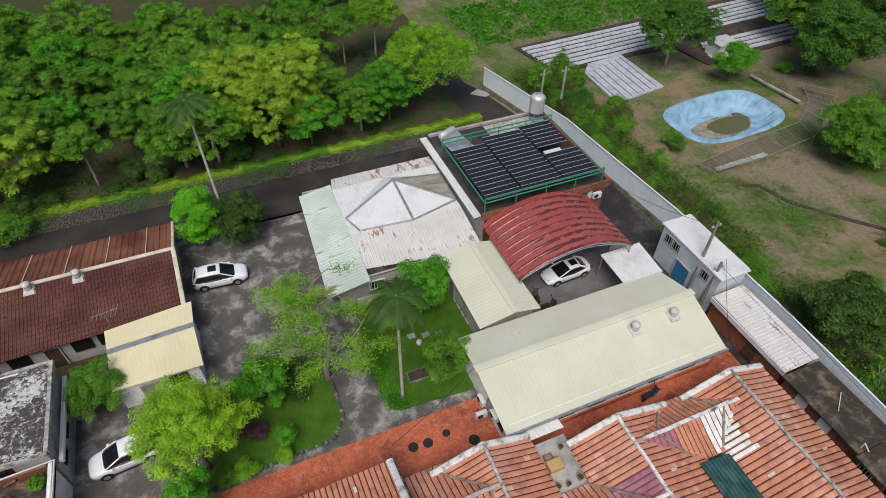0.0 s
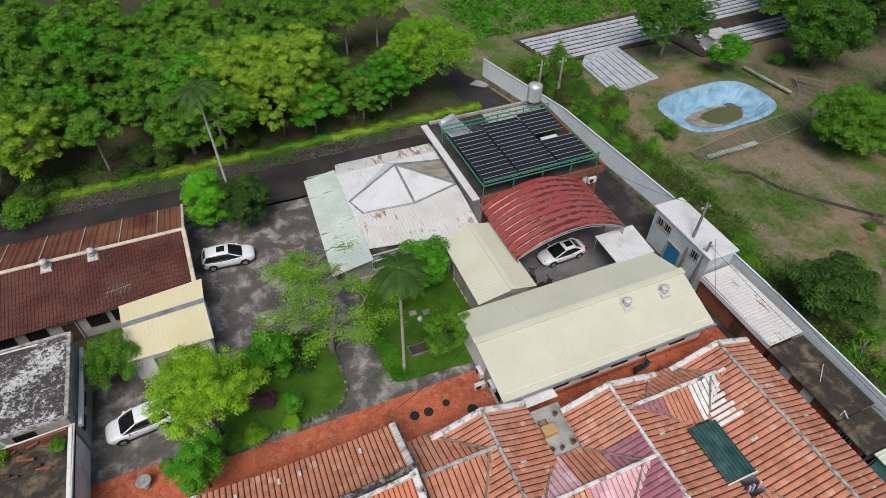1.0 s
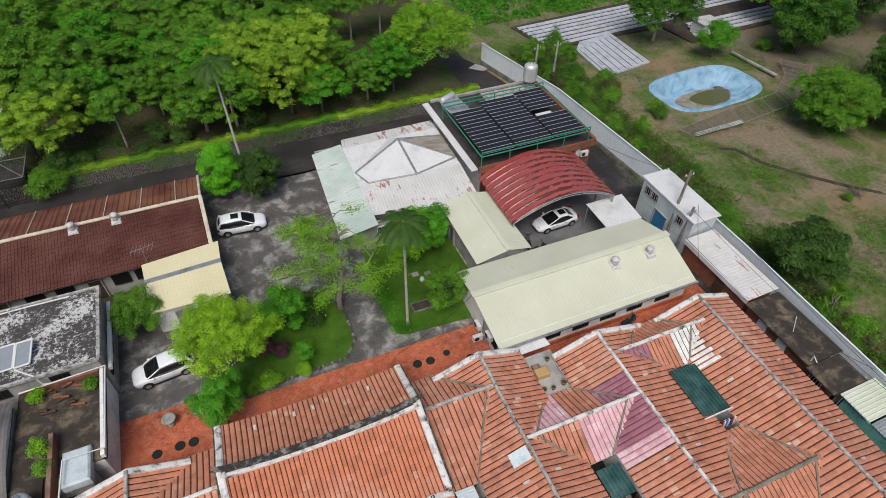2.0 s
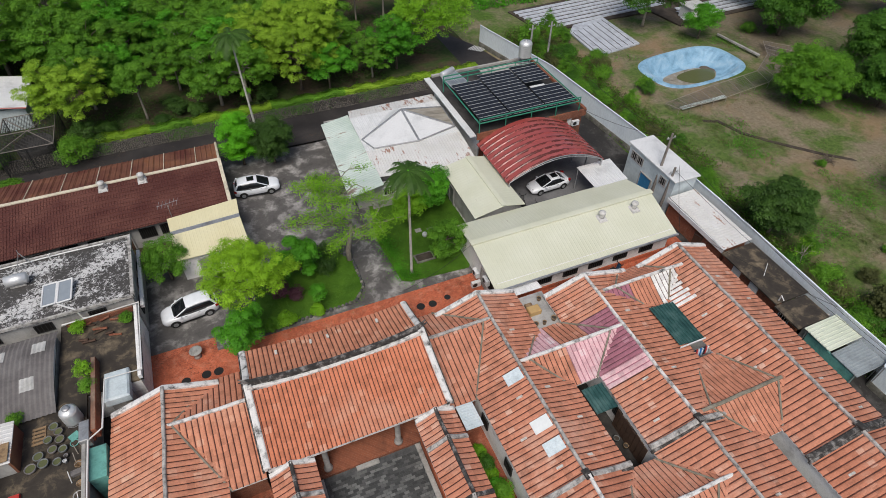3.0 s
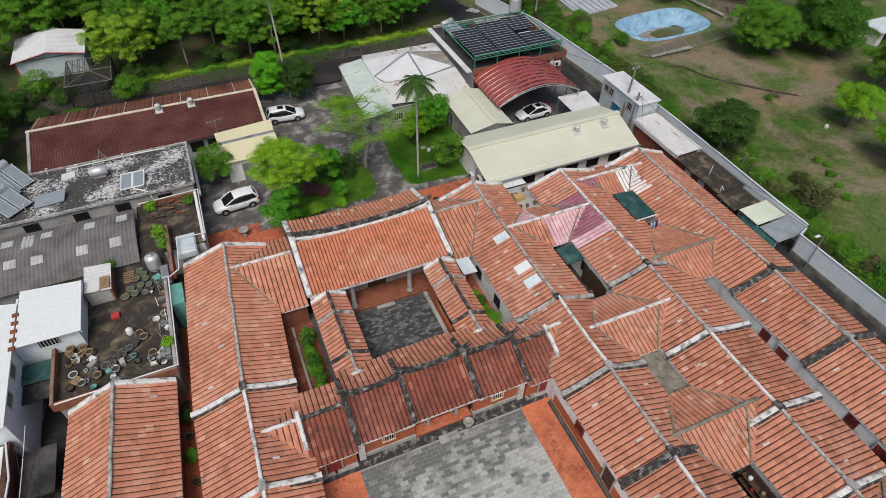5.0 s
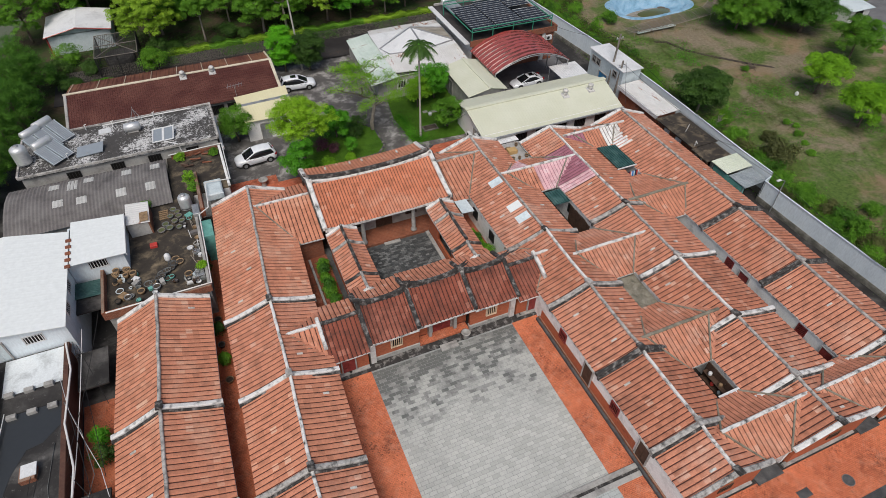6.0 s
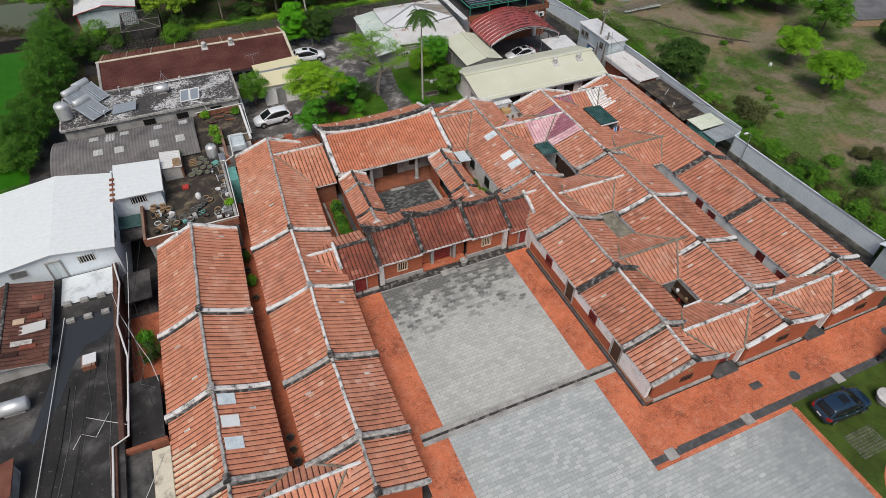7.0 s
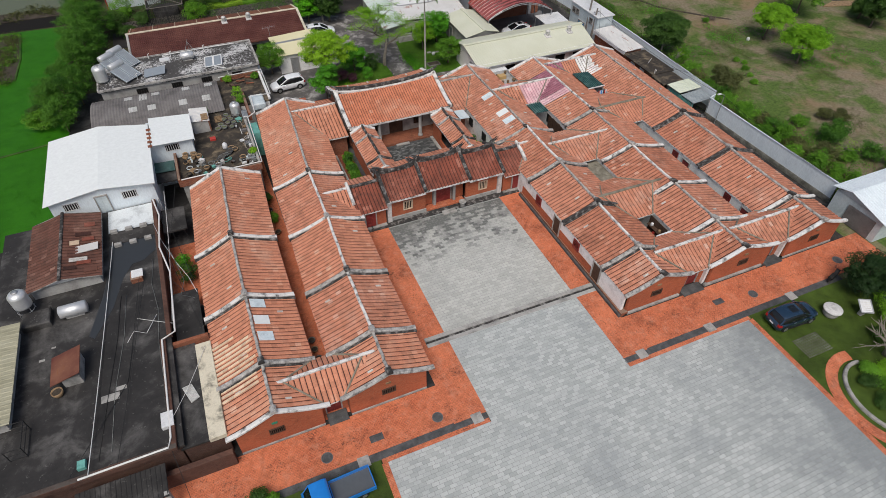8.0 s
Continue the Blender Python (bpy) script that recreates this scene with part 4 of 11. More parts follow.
def wing(name, label, xw, xr, xe, cuts, ridges, eaves, mats, west_wall, east_wall, front_wall, bands, seed=0, runs=(), inset=0.45, skew=None):
    """A long wing: cuts are its section ends from the rear (north) to the front, ridges and eaves the heights of each section,
    skew how far east each cut lies from the straight line."""
    rng = random.Random(seed)
    skew = skew or [0.0] * len(cuts)
    h = thing(name, label, "house", (xr, (cuts[0] + cuts[-1]) / 2, 0), group="wings of the courtyard house")
    for k in range(len(cuts) - 1):
        y0, y1, zr, ze = cuts[k], cuts[k + 1], ridges[k], eaves[k]
        d0, d1 = skew[k], skew[k + 1]
        cover, pan = mats[k]

        def off(y):
            return d0 + (d1 - d0) * (y - y0) / (y1 - y0)

        for side, x in (("west", xw), ("east", xe)):
            gap = 0.40 + rng.uniform(-0.015, 0.015)
            for ya, yb, cov, pn2 in (runs if runs and k == 0 and side == "west" else ((y0, y1, cover, pan),)):
                f = tiled_slope((xr + off(ya), ya, zr), (xr + off(yb), yb, zr), (x + off(ya), ya, ze), (x + off(yb), yb, ze), spacing=gap)
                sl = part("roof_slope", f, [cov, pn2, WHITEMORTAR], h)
            n = max(2, int((y0 - y1) / 2.6))
            for q in range(n):
                if rng.random() < 0.45:
                    ym = y0 - (q + 0.5) * (y0 - y1) / n
                    roof_bits(sl, [(xr + off(ym) + (x - xr) * (0.32 if q % 2 else 0.62), ym)], xr + off(ym), zr, x + off(ym), ze, PALETILE, 0.42, 0.15)
        # ridge with a slight wave
        pts = [(xr + d0 + (d1 - d0) * s / 10 + rng.uniform(-0.03, 0.03), y0 + (y1 - y0) * s / 10, zr + 0.04 + 0.10 * (2 * s / 10 - 1) ** 4) for s in range(11)]
        part("ridge_cap", Form().sweep(pts, 0.22, 0.13), rng.choice([MORTAR, MORTAR, WHITEMORTAR]), h, "weathered mortar ridge")
        # verges at the front end of each section
        band = bands[k]
        for x in (xw, xe):
            pts = [(xr + d1 + (x - xr) * s / 6, y1 + 0.05, zr + (ze - zr) * s / 6 + 0.06 - 0.07 * 4 * (s / 6) * (1 - s / 6) + 0.09 * (s / 6) ** 6) for s in range(7)]
            pts[-1] = (x + d1 + (0.12 if x > xr else -0.12), y1 + 0.05, ze + 0.14)
            part("verge", Form().sweep(pts, 0.36, 0.15), band, h, "thick mortar verge between roof sections")
            last = k == len(cuts) - 2
            if not last:
                # Black bar added below the step: its shading line, with mould.
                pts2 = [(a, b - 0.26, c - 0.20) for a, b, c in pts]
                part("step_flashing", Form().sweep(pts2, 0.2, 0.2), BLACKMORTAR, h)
        part("ridge_knob", Form().sweep([(xr + d1, y1 + 0.45, zr + 0.10), (xr + d1, y1 + 0.05, zr + 0.22), (xr + d1, y1 - 0.22, zr + 0.24)], 0.46, 0.16), BLACKMORTAR if k % 2 == 0 else MORTAR, h)
        part("gable", gable_wall(xw + 0.5 + d1, xe - 0.5 + d1, ze - 0.08, xr + d1, zr - 0.12, y1 + 0.08, y1 + 0.32), front_wall if k == len(cuts) - 2 else PLASTER, h)
        ya, yb, zt = y0 - (0.3 if k == 0 else 0.0), y1 + (0.3 if k == len(cuts) - 2 else 0.0), min(eaves) - 0.02
        for x0, x1, m in ((xw + inset, xw + inset + 0.27, west_wall), (xe - 0.72, xe - 0.45, east_wall)):
            part("wall", Form().prism([(x0 + off(yb), yb), (x1 + off(yb), yb), (x1 + off(ya), ya), (x0 + off(ya), ya)], 0, zt), m, h)
    zf, d = eaves[0], skew[0]
    part("gable", gable_wall(xw + 0.5 + d, xe - 0.5 + d, zf - 0.08, xr + d, ridges[0] - 0.12, cuts[0] - 0.5, cuts[0] - 0.26), OLDBRICK, h)
    pts = [(xr + d + (x - xr) * s, cuts[0], ridges[0] + (eaves[0] - ridges[0]) * s + 0.05) for x, s in ((xw, 1), (xw, 0.5), (xw, 0), (xe, 0.5), (xe, 1))]
    part("verge", Form().sweep(pts, 0.4, 0.15), WHITEMORTAR, h)
    return h


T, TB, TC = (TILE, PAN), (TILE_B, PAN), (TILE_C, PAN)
wing_a = wing("outer_west_wing", "long orange tiled wing with white mortar verges, outermost on the west", -26.6, -23.2, -19.6,
              [3.5, -6.9, -14.3, -21.2, -25.4], [4.30, 4.15, 4.0, 3.85], [2.62, 2.5, 2.4, 2.32], [TB, TB, TB, TB], OLDBRICK, BRICK, BRICK,
              [WHITEMORTAR, WHITEMORTAR, MORTAR, WHITEMORTAR], 11, skew=[0.65, 0.1, 0.0, 0.0, 0.0])
wing_b = wing("inner_west_wing", "long orange tiled wing west of the courtyard, five stepped roof sections", -18.6, -14.95, -11.6,
              [14.9, 0.0, -7.4, -14.7, -21.4, -25.4], [3.95, 3.88, 3.95, 3.8, 3.70], [2.65, 2.58, 2.5, 2.45, 2.4], [TB, T, TB, T, TB], OLDBRICK, PLASTER, BRICK,
              [WHITEMORTAR, WHITEMORTAR, MORTAR, MORTAR, MORTAR], 12, skew=[1.25, 0.4, 0.3, 0.05, 0.05, 0.0])
wing_c = wing("inner_east_wing", "long orange tiled wing east of the courtyard, white plaster wall", 6.0, 9.5, 12.9,
              [14.6, -1.3, -8.3, -15.2, -21.6, -25.2], [3.9, 4.05, 4.0, 3.85, 3.7], [2.62, 2.6, 2.52, 2.45, 2.4], [T, TC, T, TC, T], PLASTER, PLASTER, BRICK,
              [MORTAR, MORTAR, BLACKMORTAR, MORTAR, MORTAR], 13, inset=0.05)
wing_d = wing("middle_east_wing", "long faded orange tiled wing between two small light wells", 14.9, 18.4, 22.7,
              [13.1, -0.9, -8.4, -15.3, -21.2, -25.2], [3.85, 3.82, 3.75, 3.72, 3.65], [2.6, 2.55, 2.5, 2.45, 2.4], [T, T, TC, T, TC], PLASTER, PLASTER, BRICK,
              [MORTAR, WHITEMORTAR, WHITEMORTAR, WHITEMORTAR, WHITEMORTAR], 14, inset=0.12, runs=
              ((13.1, 9.6, TILE, PAN), (9.6, 5.1, MAROON, MAROONPAN), (5.1, 3.9, PINK, PINKPAN), (3.9, -0.9, TILE, PAN)))
wing_e = wing("outer_east_wing", "long orange tiled wing along the boundary fence with white inner wall", 23.9, 27.6, 31.1,
              [13.0, -5.4, -12.9, -21.4, -25.3], [3.98, 3.88, 3.8, 3.68], [2.6, 2.52, 2.45, 2.4], [T, TC, T, TC], PLASTER, GREYPLASTER, BRICK,
              [BLACKMORTAR, BLACKMORTAR, WHITEMORTAR, WHITEMORTAR], 15, inset=0.12)


# roofs that link the wings, with ridges along x
def link_roof(name, label, xa, xb, y, yn, ys, zr, zen, zes, runs_n, runs_s, valleys=(), cap=None, group="link roofs"):
    """runs: (x0, x1, cover, pan) along each slope; valleys: (x of the ridge end, x of the eave end) lines on the wings."""
    h = thing(name, label, "roof", ((xa + xb) / 2, y, 0), group=group)
    for runs, ye, ze in ((runs_n, yn, zen), (runs_s, ys, zes)):
        for x0, x1, cover, pan in runs:
            f = tiled_slope((x0, y, zr), (x1, y, zr), (x0, ye, ze), (x1, ye, ze), spacing=0.38, sag=0.05)
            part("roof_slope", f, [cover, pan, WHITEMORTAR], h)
    pts = [(xa + (xb - xa) * s / 8, y + 0.02 * math.sin(s * 2.1), zr + 0.05) for s in range(9)]
    part("ridge_cap", Form().sweep(pts, 0.24, 0.12), cap or WHITEMORTAR, h, "pale mortar ridge")
    for x0, x1 in valleys:
        for ye, ze in ((yn, zen), (ys, zes)):
            pts = [(x0 + (x1 - x0) * s / 5, y + (ye - y) * s / 5, zr + (ze - zr) * s / 5 + 0.03) for s in range(6)]
            part("valley", Form().sweep(pts, 0.13, 0.09), VALLEY, h, "grey mortared valley")
    return h


link_roof("front_link_roof_west", "orange tiled link roof over a small gateway between west wings", -23.0, -15.1, -22.9, -21.2, -25.3, 3.42, 2.52, 2.35,
                    [(-22.6, -15.6, TILE_B, PAN)], [(-22.6, -15.6, TILE_B, PAN)], [(-22.2, -19.7), (-16.2, -18.5)])
link_roof("hall_link_roof_west", "orange tiled roof linking the west wing and main hall", -13.8, -8.5, 12.0, 15.4, 6.8, 3.75, 2.5, 2.5,
                    [(-13.8, -8.55, TILE, PAN)], [(-13.8, -8.55, TILE_B, PAN)], [(-13.5, -10.7)])
link_roof("hall_link_roof_east", "orange tiled roof linking the main hall and east wing", 3.95, 9.4, 12.05, 15.1, 6.8, 3.75, 2.5, 2.5,
                    [(3.95, 9.0, TILE, PAN)], [(3.95, 9.0, TILE, PAN)], [(8.9, 5.9)], MORTAR)
link_roof("rear_link_roof_pink", "faded pink and orange tiled link roof with a white ridge", 9.7, 18.6, 7.75, 10.5, 5.1, 3.7, 2.5, 2.5,
                     [(10.0, 13.2, PINK, PINKPAN), (13.2, 15.6, TILE, PAN), (15.6, 18.2, MAROON, MAROONPAN)], [(10.0, 13.4, TILE, PAN), (13.4, 18.2, PINK, PINKPAN)],
                     [(10.4, 12.7), (17.4, 14.7)])
link_roof("middle_link_roof", "orange tiled link roof beside a flat cement light well", 10.1, 18.0, -4.5, -1.5, -7.6, 3.5, 2.5, 2.5,
                     [(10.0, 18.3, TILE, PAN)], [(10.0, 18.3, TILE, PAN)], [(10.8, 12.7), (16.9, 14.7)])
link_roof("second_link_roof", "orange tiled link roof between two light wells", 10.4, 17.8, -14.1, -11.1, -17.3, 3.45, 2.45, 2.45,
                     [(10.0, 18.0, TILE, PAN)], [(10.0, 18.0, TILE, PAN)], [(10.8, 12.7), (16.8, 14.7)], VALLEY)
link_roof("front_link_roof_middle", "orange tiled link roof over a gateway on the front", 10.6, 18.6, -22.5, -20.1, -25.1, 3.42, 2.45, 2.4,
                     [(10.0, 18.2, TILE, PAN)], [(10.0, 18.2, TILE, PAN)], [(10.6, 12.7), (17.2, 14.7)])
link_roof("rear_link_roof_white", "orange, maroon and white painted tiled link roof with white ridge", 19.0, 26.8, 11.2, 13.3, 8.9, 3.65, 2.5, 2.55,
                     [(19.0, 27.2, TILE, PAN)], [(19.0, 21.4, MAROON, MAROONPAN), (21.4, 23.5, TILE, PAN), (23.5, 25.9, WHITETILE, PAN), (25.9, 27.2, TILE, PAN)], [(25.6, 24.0), (20.2, 22.2)])
link_roof("middle_link_roof_east", "orange tiled link roof over the narrow alley", 19.2, 26.2, -0.3, 3.6, -3.2, 3.5, 2.55, 2.5,
                     [(19.2, 27.0, TILE, PAN)], [(19.2, 27.0, TILE, PAN)], [(20.0, 22.2), (25.9, 24.0)], VALLEY)
link_roof("front_link_roof_east", "orange tiled link roof over the front gateway, white ridge", 18.9, 27.6, -22.6, -20.8, -25.1, 3.42, 2.5, 2.4,
                     [(19.0, 27.0, TILE, PAN)], [(19.0, 27.0, TILE, PAN)], [(19.6, 22.2), (26.2, 24.0)])

# gateways under the front link roofs
for name, x0, x1, xd in (("front_gateway", -20.2, -18.05, -19.2), ("front_gateway", 12.2, 15.1, 13.9), ("front_gateway", 21.8, 24.4, 22.9)):
    g = thing(name, "recessed brick gateway with a dark red door and slate step", "gateway", ((x0 + x1) / 2, -24.5, 0), group="front gateways")
    part("wall", Form().box(x0, xd - 0.65, -24.6, -24.3, 0, 2.5).box(xd + 0.65, x1, -24.6, -24.3, 0, 2.5).box(xd - 0.65, xd + 0.65, -24.6, -24.3, 2.1, 2.5), BRICK, g)
    flat_door("door", g, xd, -24.42, 0.1, 1.1, 1.95, "s", REDWOOD, "dark red panelled door")
    part("step", Form().box(x0 + 0.35, x1 - 0.3, -25.6, -24.6, 0.0, 0.14, 0, 0.03), DARKSTONE, g, "dark slate doorstep")
    part("back_wall", Form().box(x0, x1, -21.3, -21.1, 0, 2.4), GREYPLASTER, g)
for w, xs in ((wing_a, (-23.4,)), (wing_b, (-15.1,)), (wing_c, (9.4,)), (wing_d, (19.0,)), (wing_e, (27.6,))):
    for x in xs:
        y = {wing_a: -25.33, wing_b: -25.33, wing_e: -25.23}.get(w, -25.13)
        barred_window("window", w, x, y, 1.55, 0.95, 0.5, "s", 7, 0.06, DARKWOOD, "dark barred window in the brick gable")
        part("vent_tile", Form().box(x - 0.2, x + 0.2, y - 0.06, y + 0.05, 2.45, 2.62), GREENSTEEL if w is wing_a else POTCLAY, w, "small glazed vent")
for w, x0, x1 in ((wing_a, -26.1, -20.1), (wing_b, -18.1, -12.1), (wing_c, 6.3, 12.2), (wing_d, 15.1, 21.8), (wing_e, 24.4, 30.6)):
    part("plinth", Form().box(x0, x1, -25.38 if w in (wing_a, wing_b) else -25.3, -25.0, 0, 0.22, 0, 0.03), STONE, w, "pale stone plinth")

part("wainscot", Form().box(6.0, 6.045, -20.2, -7.4, 0.45, 1.35), BRICK, wing_c, "orange brick lower wall")
# east side of the courtyard: plaster with openings and a raised brick walk
part("plinth", Form().box(5.9, 6.62, -25.3, -7.2, 0, 0.45, 0, 0.03), OLDBRICK, wing_c, "raised brick walk under the eaves")
part("kerb", Form().box(5.72, 5.92, -25.3, -7.2, 0, 0.32, 0, 0.03), DARKSTONE, wing_c, "dark stone drain edge")
for y in (-10.6, -17.6):
    barred_window("window", wing_c, 6.05, y, 1.75, 0.8, 0.9, "w", 5, 0.1, REDWOOD, "red lattice window")
for y in (-14.2, -21.0):
    flat_door("door", wing_c, 6.05, y, 0.45, 1.0, 1.9, "w", DARKWOOD, "dark wooden door")
for y in (-9.4, -17.5):
    barred_window("window", wing_e, 24.02, y, 1.7, 0.75, 0.8, "w", 9, 0.06, REDWOOD, "dark red lattice window")
for y in (-11.2, -20.0):
    flat_door("door", wing_e, 24.02, y, 0.1, 1.0, 1.95, "w", REDWOOD, "dark red door in the white wall")
for y in (2.0, 5.5):
    barred_window("window", wing_c, 6.05, y, 1.6, 0.8, 0.9, "w", 5, 0.1, GRILLE)
# Dark windows added here to darken the light well wall.
for y in (1.0, 2.6):
    barred_window("window", wing_d, 15.02, y, 1.5, 0.8, 0.9, "w", 5, 0.06, GRILLE)
for y in (-9.5, -12.4, -17.2, -19.6):
    barred_window("window", wing_b, -12.04, y, 1.6, 0.8, 0.9, "e", 5, 0.1, REDWOOD)
for y in (-1.6, -5.0):
    barred_window("window", wing_b, -11.72, y, 1.6, 0.8, 0.9, "e", 5, 0.1, GRILLE)

# pale sheets let into the tiles
for w, x, xe, zr, ze, ys in ((wing_c, 9.5, 6.0, 3.9, 2.62, (6.85, 2.95, 1.3)), (wing_a, -23.2, -19.6, 4.0, 2.4, (-15.1, -16.9, -18.6))):
    for k, y in enumerate(ys):
        s0, s1 = 0.06, 0.36
        if w is wing_c:
            s0, s1 = 0.06, 0.40
        p = [(x + (xe - x) * s, zr + (ze - zr) * s + 0.1 - 0.28 * s * (1 - s)) for s in (s0, s1)]
        f = Form().loft([[(p[0][0], y - 0.46, p[0][1]), (p[1][0], y - 0.46, p[1][1]), (p[1][0], y + 0.46, p[1][1]), (p[0][0], y + 0.46, p[0][1])],
                         [(p[0][0], y - 0.46, p[0][1] + 0.03), (p[1][0], y - 0.46, p[1][1] + 0.03), (p[1][0], y + 0.46, p[1][1] + 0.03), (p[0][0], y + 0.46, p[0][1] + 0.03)]])
        part("roof_light", f, [WHITEROOF if k == 1 else ROOFLIGHT], w, "pale blue-white roof light sheet")

# white painted cover tiles that run from the valley up the outer east wing
for k in range(7):
    y = 8.2 + 0.4 * k
    xa, xb = max(23.95, 24.05 + (y - 8.9) * 0.7), 25.5 + (0.35, 0.1, 0.3, 0.0, 0.25, 0.15, 0.4)[k]
    pts = [(x, y, 2.6 + 1.5 * (x - 23.9) / 3.7 + 0.035 - 0.28 * ((x - 23.9) / 3.7) * (1 - (x - 23.9) / 3.7)) for x in (xa, (xa + xb) / 2, xb)]
    part("painted_tile", Form().sweep(pts, 0.27, 0.07), WHITETILE, wing_e, "white painted cover tile")

for k in range(7, 17):
    y = -14.3 - (k + 0.62) * 0.4059
    xb = -23.5 - (0.1, 0.6, 0.2, 0.0, 0.3, 0.1, 0.5, 0.0, 0.2, 0.1)[k - 7] - (1.2 if k < 9 else 0.0)
    pts = [(x, y, 4.0 - 1.6 * u - 0.28 * u * (1 - u) + 0.075) for x in (-26.55, (xb - 26.55) / 2, xb) for u in ((-23.2 - x) / 3.4,)]
    part("painted_tile", Form().sweep(pts, 0.2, 0.06), CREAMTILE, wing_a, "cream bleached cover tile")
for k in range(3):
    y = -21.5 - 0.42 * k
    pts = [(x, y, 3.85 - 1.53 * u - 0.28 * u * (1 - u) + 0.075) for x in (-26.5, -25.0, -23.7) for u in ((-23.2 - x) / 3.4,)]
    part("painted_tile", Form().sweep(pts, 0.2, 0.06), CREAMTILE, wing_a, "cream bleached cover tile")

# light wells between the east wings
slab("floor_well", rect(12.2, 15.2, -11.4, -7.4), 2.05, VALLEY, "flat mossy cement roof of the light well", "flat roof", thick=0.25)
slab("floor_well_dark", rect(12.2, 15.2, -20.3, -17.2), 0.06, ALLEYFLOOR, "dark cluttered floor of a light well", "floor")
roof_terrace = slab("roof_terrace", rect(12.3, 15.2, 10.4, 14.0), 2.35, GREYPLASTER, "small grey tiled roof terrace between wings", "terrace", thick=0.3)
solid("alley_canopy", sheet_slope((21.75, 8.65, 3.10), (24.0, 8.55, 2.95), (21.7, 4.85, 3.10), (23.95, 4.75, 2.95), 0.28, 0.08), GREENSHEET, "dark green corrugated clear roof over the alley", "canopy")
solid("alley_canopy", sheet_slope((12.95, 4.5, 2.80), (14.65, 4.5, 2.76), (12.95, 2.5, 2.80), (14.65, 2.5, 2.76), 0.28, 0.08), GREENSHEET, "dark green corrugated clear roof over a light well", "canopy")
solid("canopy_edge", Form().box(21.65, 24.0, 4.66, 4.74, 2.93, 3.06, 0, 0.01), METALWHITE, "white gutter along the edge of the green canopy", "gutter")
solid("alley_canopy", sheet_slope((4.25, 6.7, 2.8), (4.25, 4.8, 2.8), (5.5, 6.7, 2.7), (5.5, 4.8, 2.7), 0.2, 0.02), BLUEMETAL, "grey-blue clear sheet over the side passage", "canopy")
solid("alley_canopy", sheet_slope((14.9, -19.9, 2.5), (14.9, -21.0, 2.5), (13.1, -19.9, 2.4), (13.1, -21.0, 2.4), 0.2, 0.02), METALWHITE, "white sheet over the edge of a light well", "canopy")


# passages beside the inner court: brick floors, back walls, planters
slab("floor_passage_west", rect(-11.5, -8.6, -7.0, 7.3), 0.022, SHADEMOSSBRICK, "mossy, shade-darkened red brick floor of the planted west passage", "floor")
slab("floor_passage_east", rect(4.2, 6.3, -7.0, 7.3), 0.022, SHADEMOSSBRICK, "mossy, shade-darkened red brick floor of the planted east passage", "floor")
solid("wall_passage_west", Form().box(-11.4, -8.7, 7.25, 7.5, 0, 2.45), OLDBRICK, "old red brick wall closing the west passage", "wall", kind="structure")
solid("wall_passage_east", Form().box(4.2, 6.2, 7.25, 7.5, 0, 2.45), OLDBRICK, "old red brick wall closing the east passage", "wall", kind="structure")
for name, x0, x1, lab in (("planter_kerb", -10.35, -10.15, "low grey kerb of the planted bed in the west passage"), ("planter_kerb", 4.55, 4.7, "low grey kerb of the planted bed in the east passage")):
    solid(name, Form().box(x0, x1, -6.5, 6.9, 0.02, 0.3, 0, 0.02), GREYPLASTER, lab, "kerb", "planter kerbs")
for k, (x, y, r, z) in enumerate(((-9.3, 6.4, 0.22, 0.02), (-9.5, 5.6, 0.26, 0.02), (-9.2, 4.8, 0.2, 0.02), (-19.0, 3.0, 0.3, 0.02), (-19.1, 0.2, 0.28, 0.02), (-19.0, -3.4, 0.3, 0.02), (-19.2, -17.6, 0.28, 0.02), (-19.2, -18.6, 0.28, 0.02), (-19.1, -19.6, 0.28, 0.02), (23.0, -7.4, 0.25, 0.02), (23.2, -13.8, 0.24, 0.02), (22.9, -18.0, 0.22, 0.02),
                                  (14.4, 1.4, 0.22, 0.02), (14.7, 0.7, 0.18, 0.02), (13.7, -18.2, 0.25, 0.06), (14.4, -18.8, 0.2, 0.06), (13.3, -19.0, 0.22, 0.06), (13.0, 11.0, 0.2, 2.35), (14.6, 11.0, 0.22, 2.35), (14.5, 13.2, 0.18, 2.35), (13.7, 10.9, 0.16, 2.35))):
    pt0 = thing("round_planter", "round dark planter with soil in a narrow passage" if z < 1 else "round clay pot on the small roof terrace", "planter", (x, y, z), group="round planters")
    part("bowl", Form().lathe(x, y, [(r * 0.7, z), (r, z + 0.28), (r * 1.06, z + 0.34), (r * 0.9, z + 0.34), (r * 0.85, z + 0.26)], 14), (POTGREY, POTCLAY)[k % 2] if z < 1 else POTCLAY, pt0, "", True)
    part("soil", Form().lathe(x, y, [(r * 0.86, z + 0.2), (r * 0.84, z + 0.28), (0.02, z + 0.3)], 12), SOIL, pt0, "dark soil")
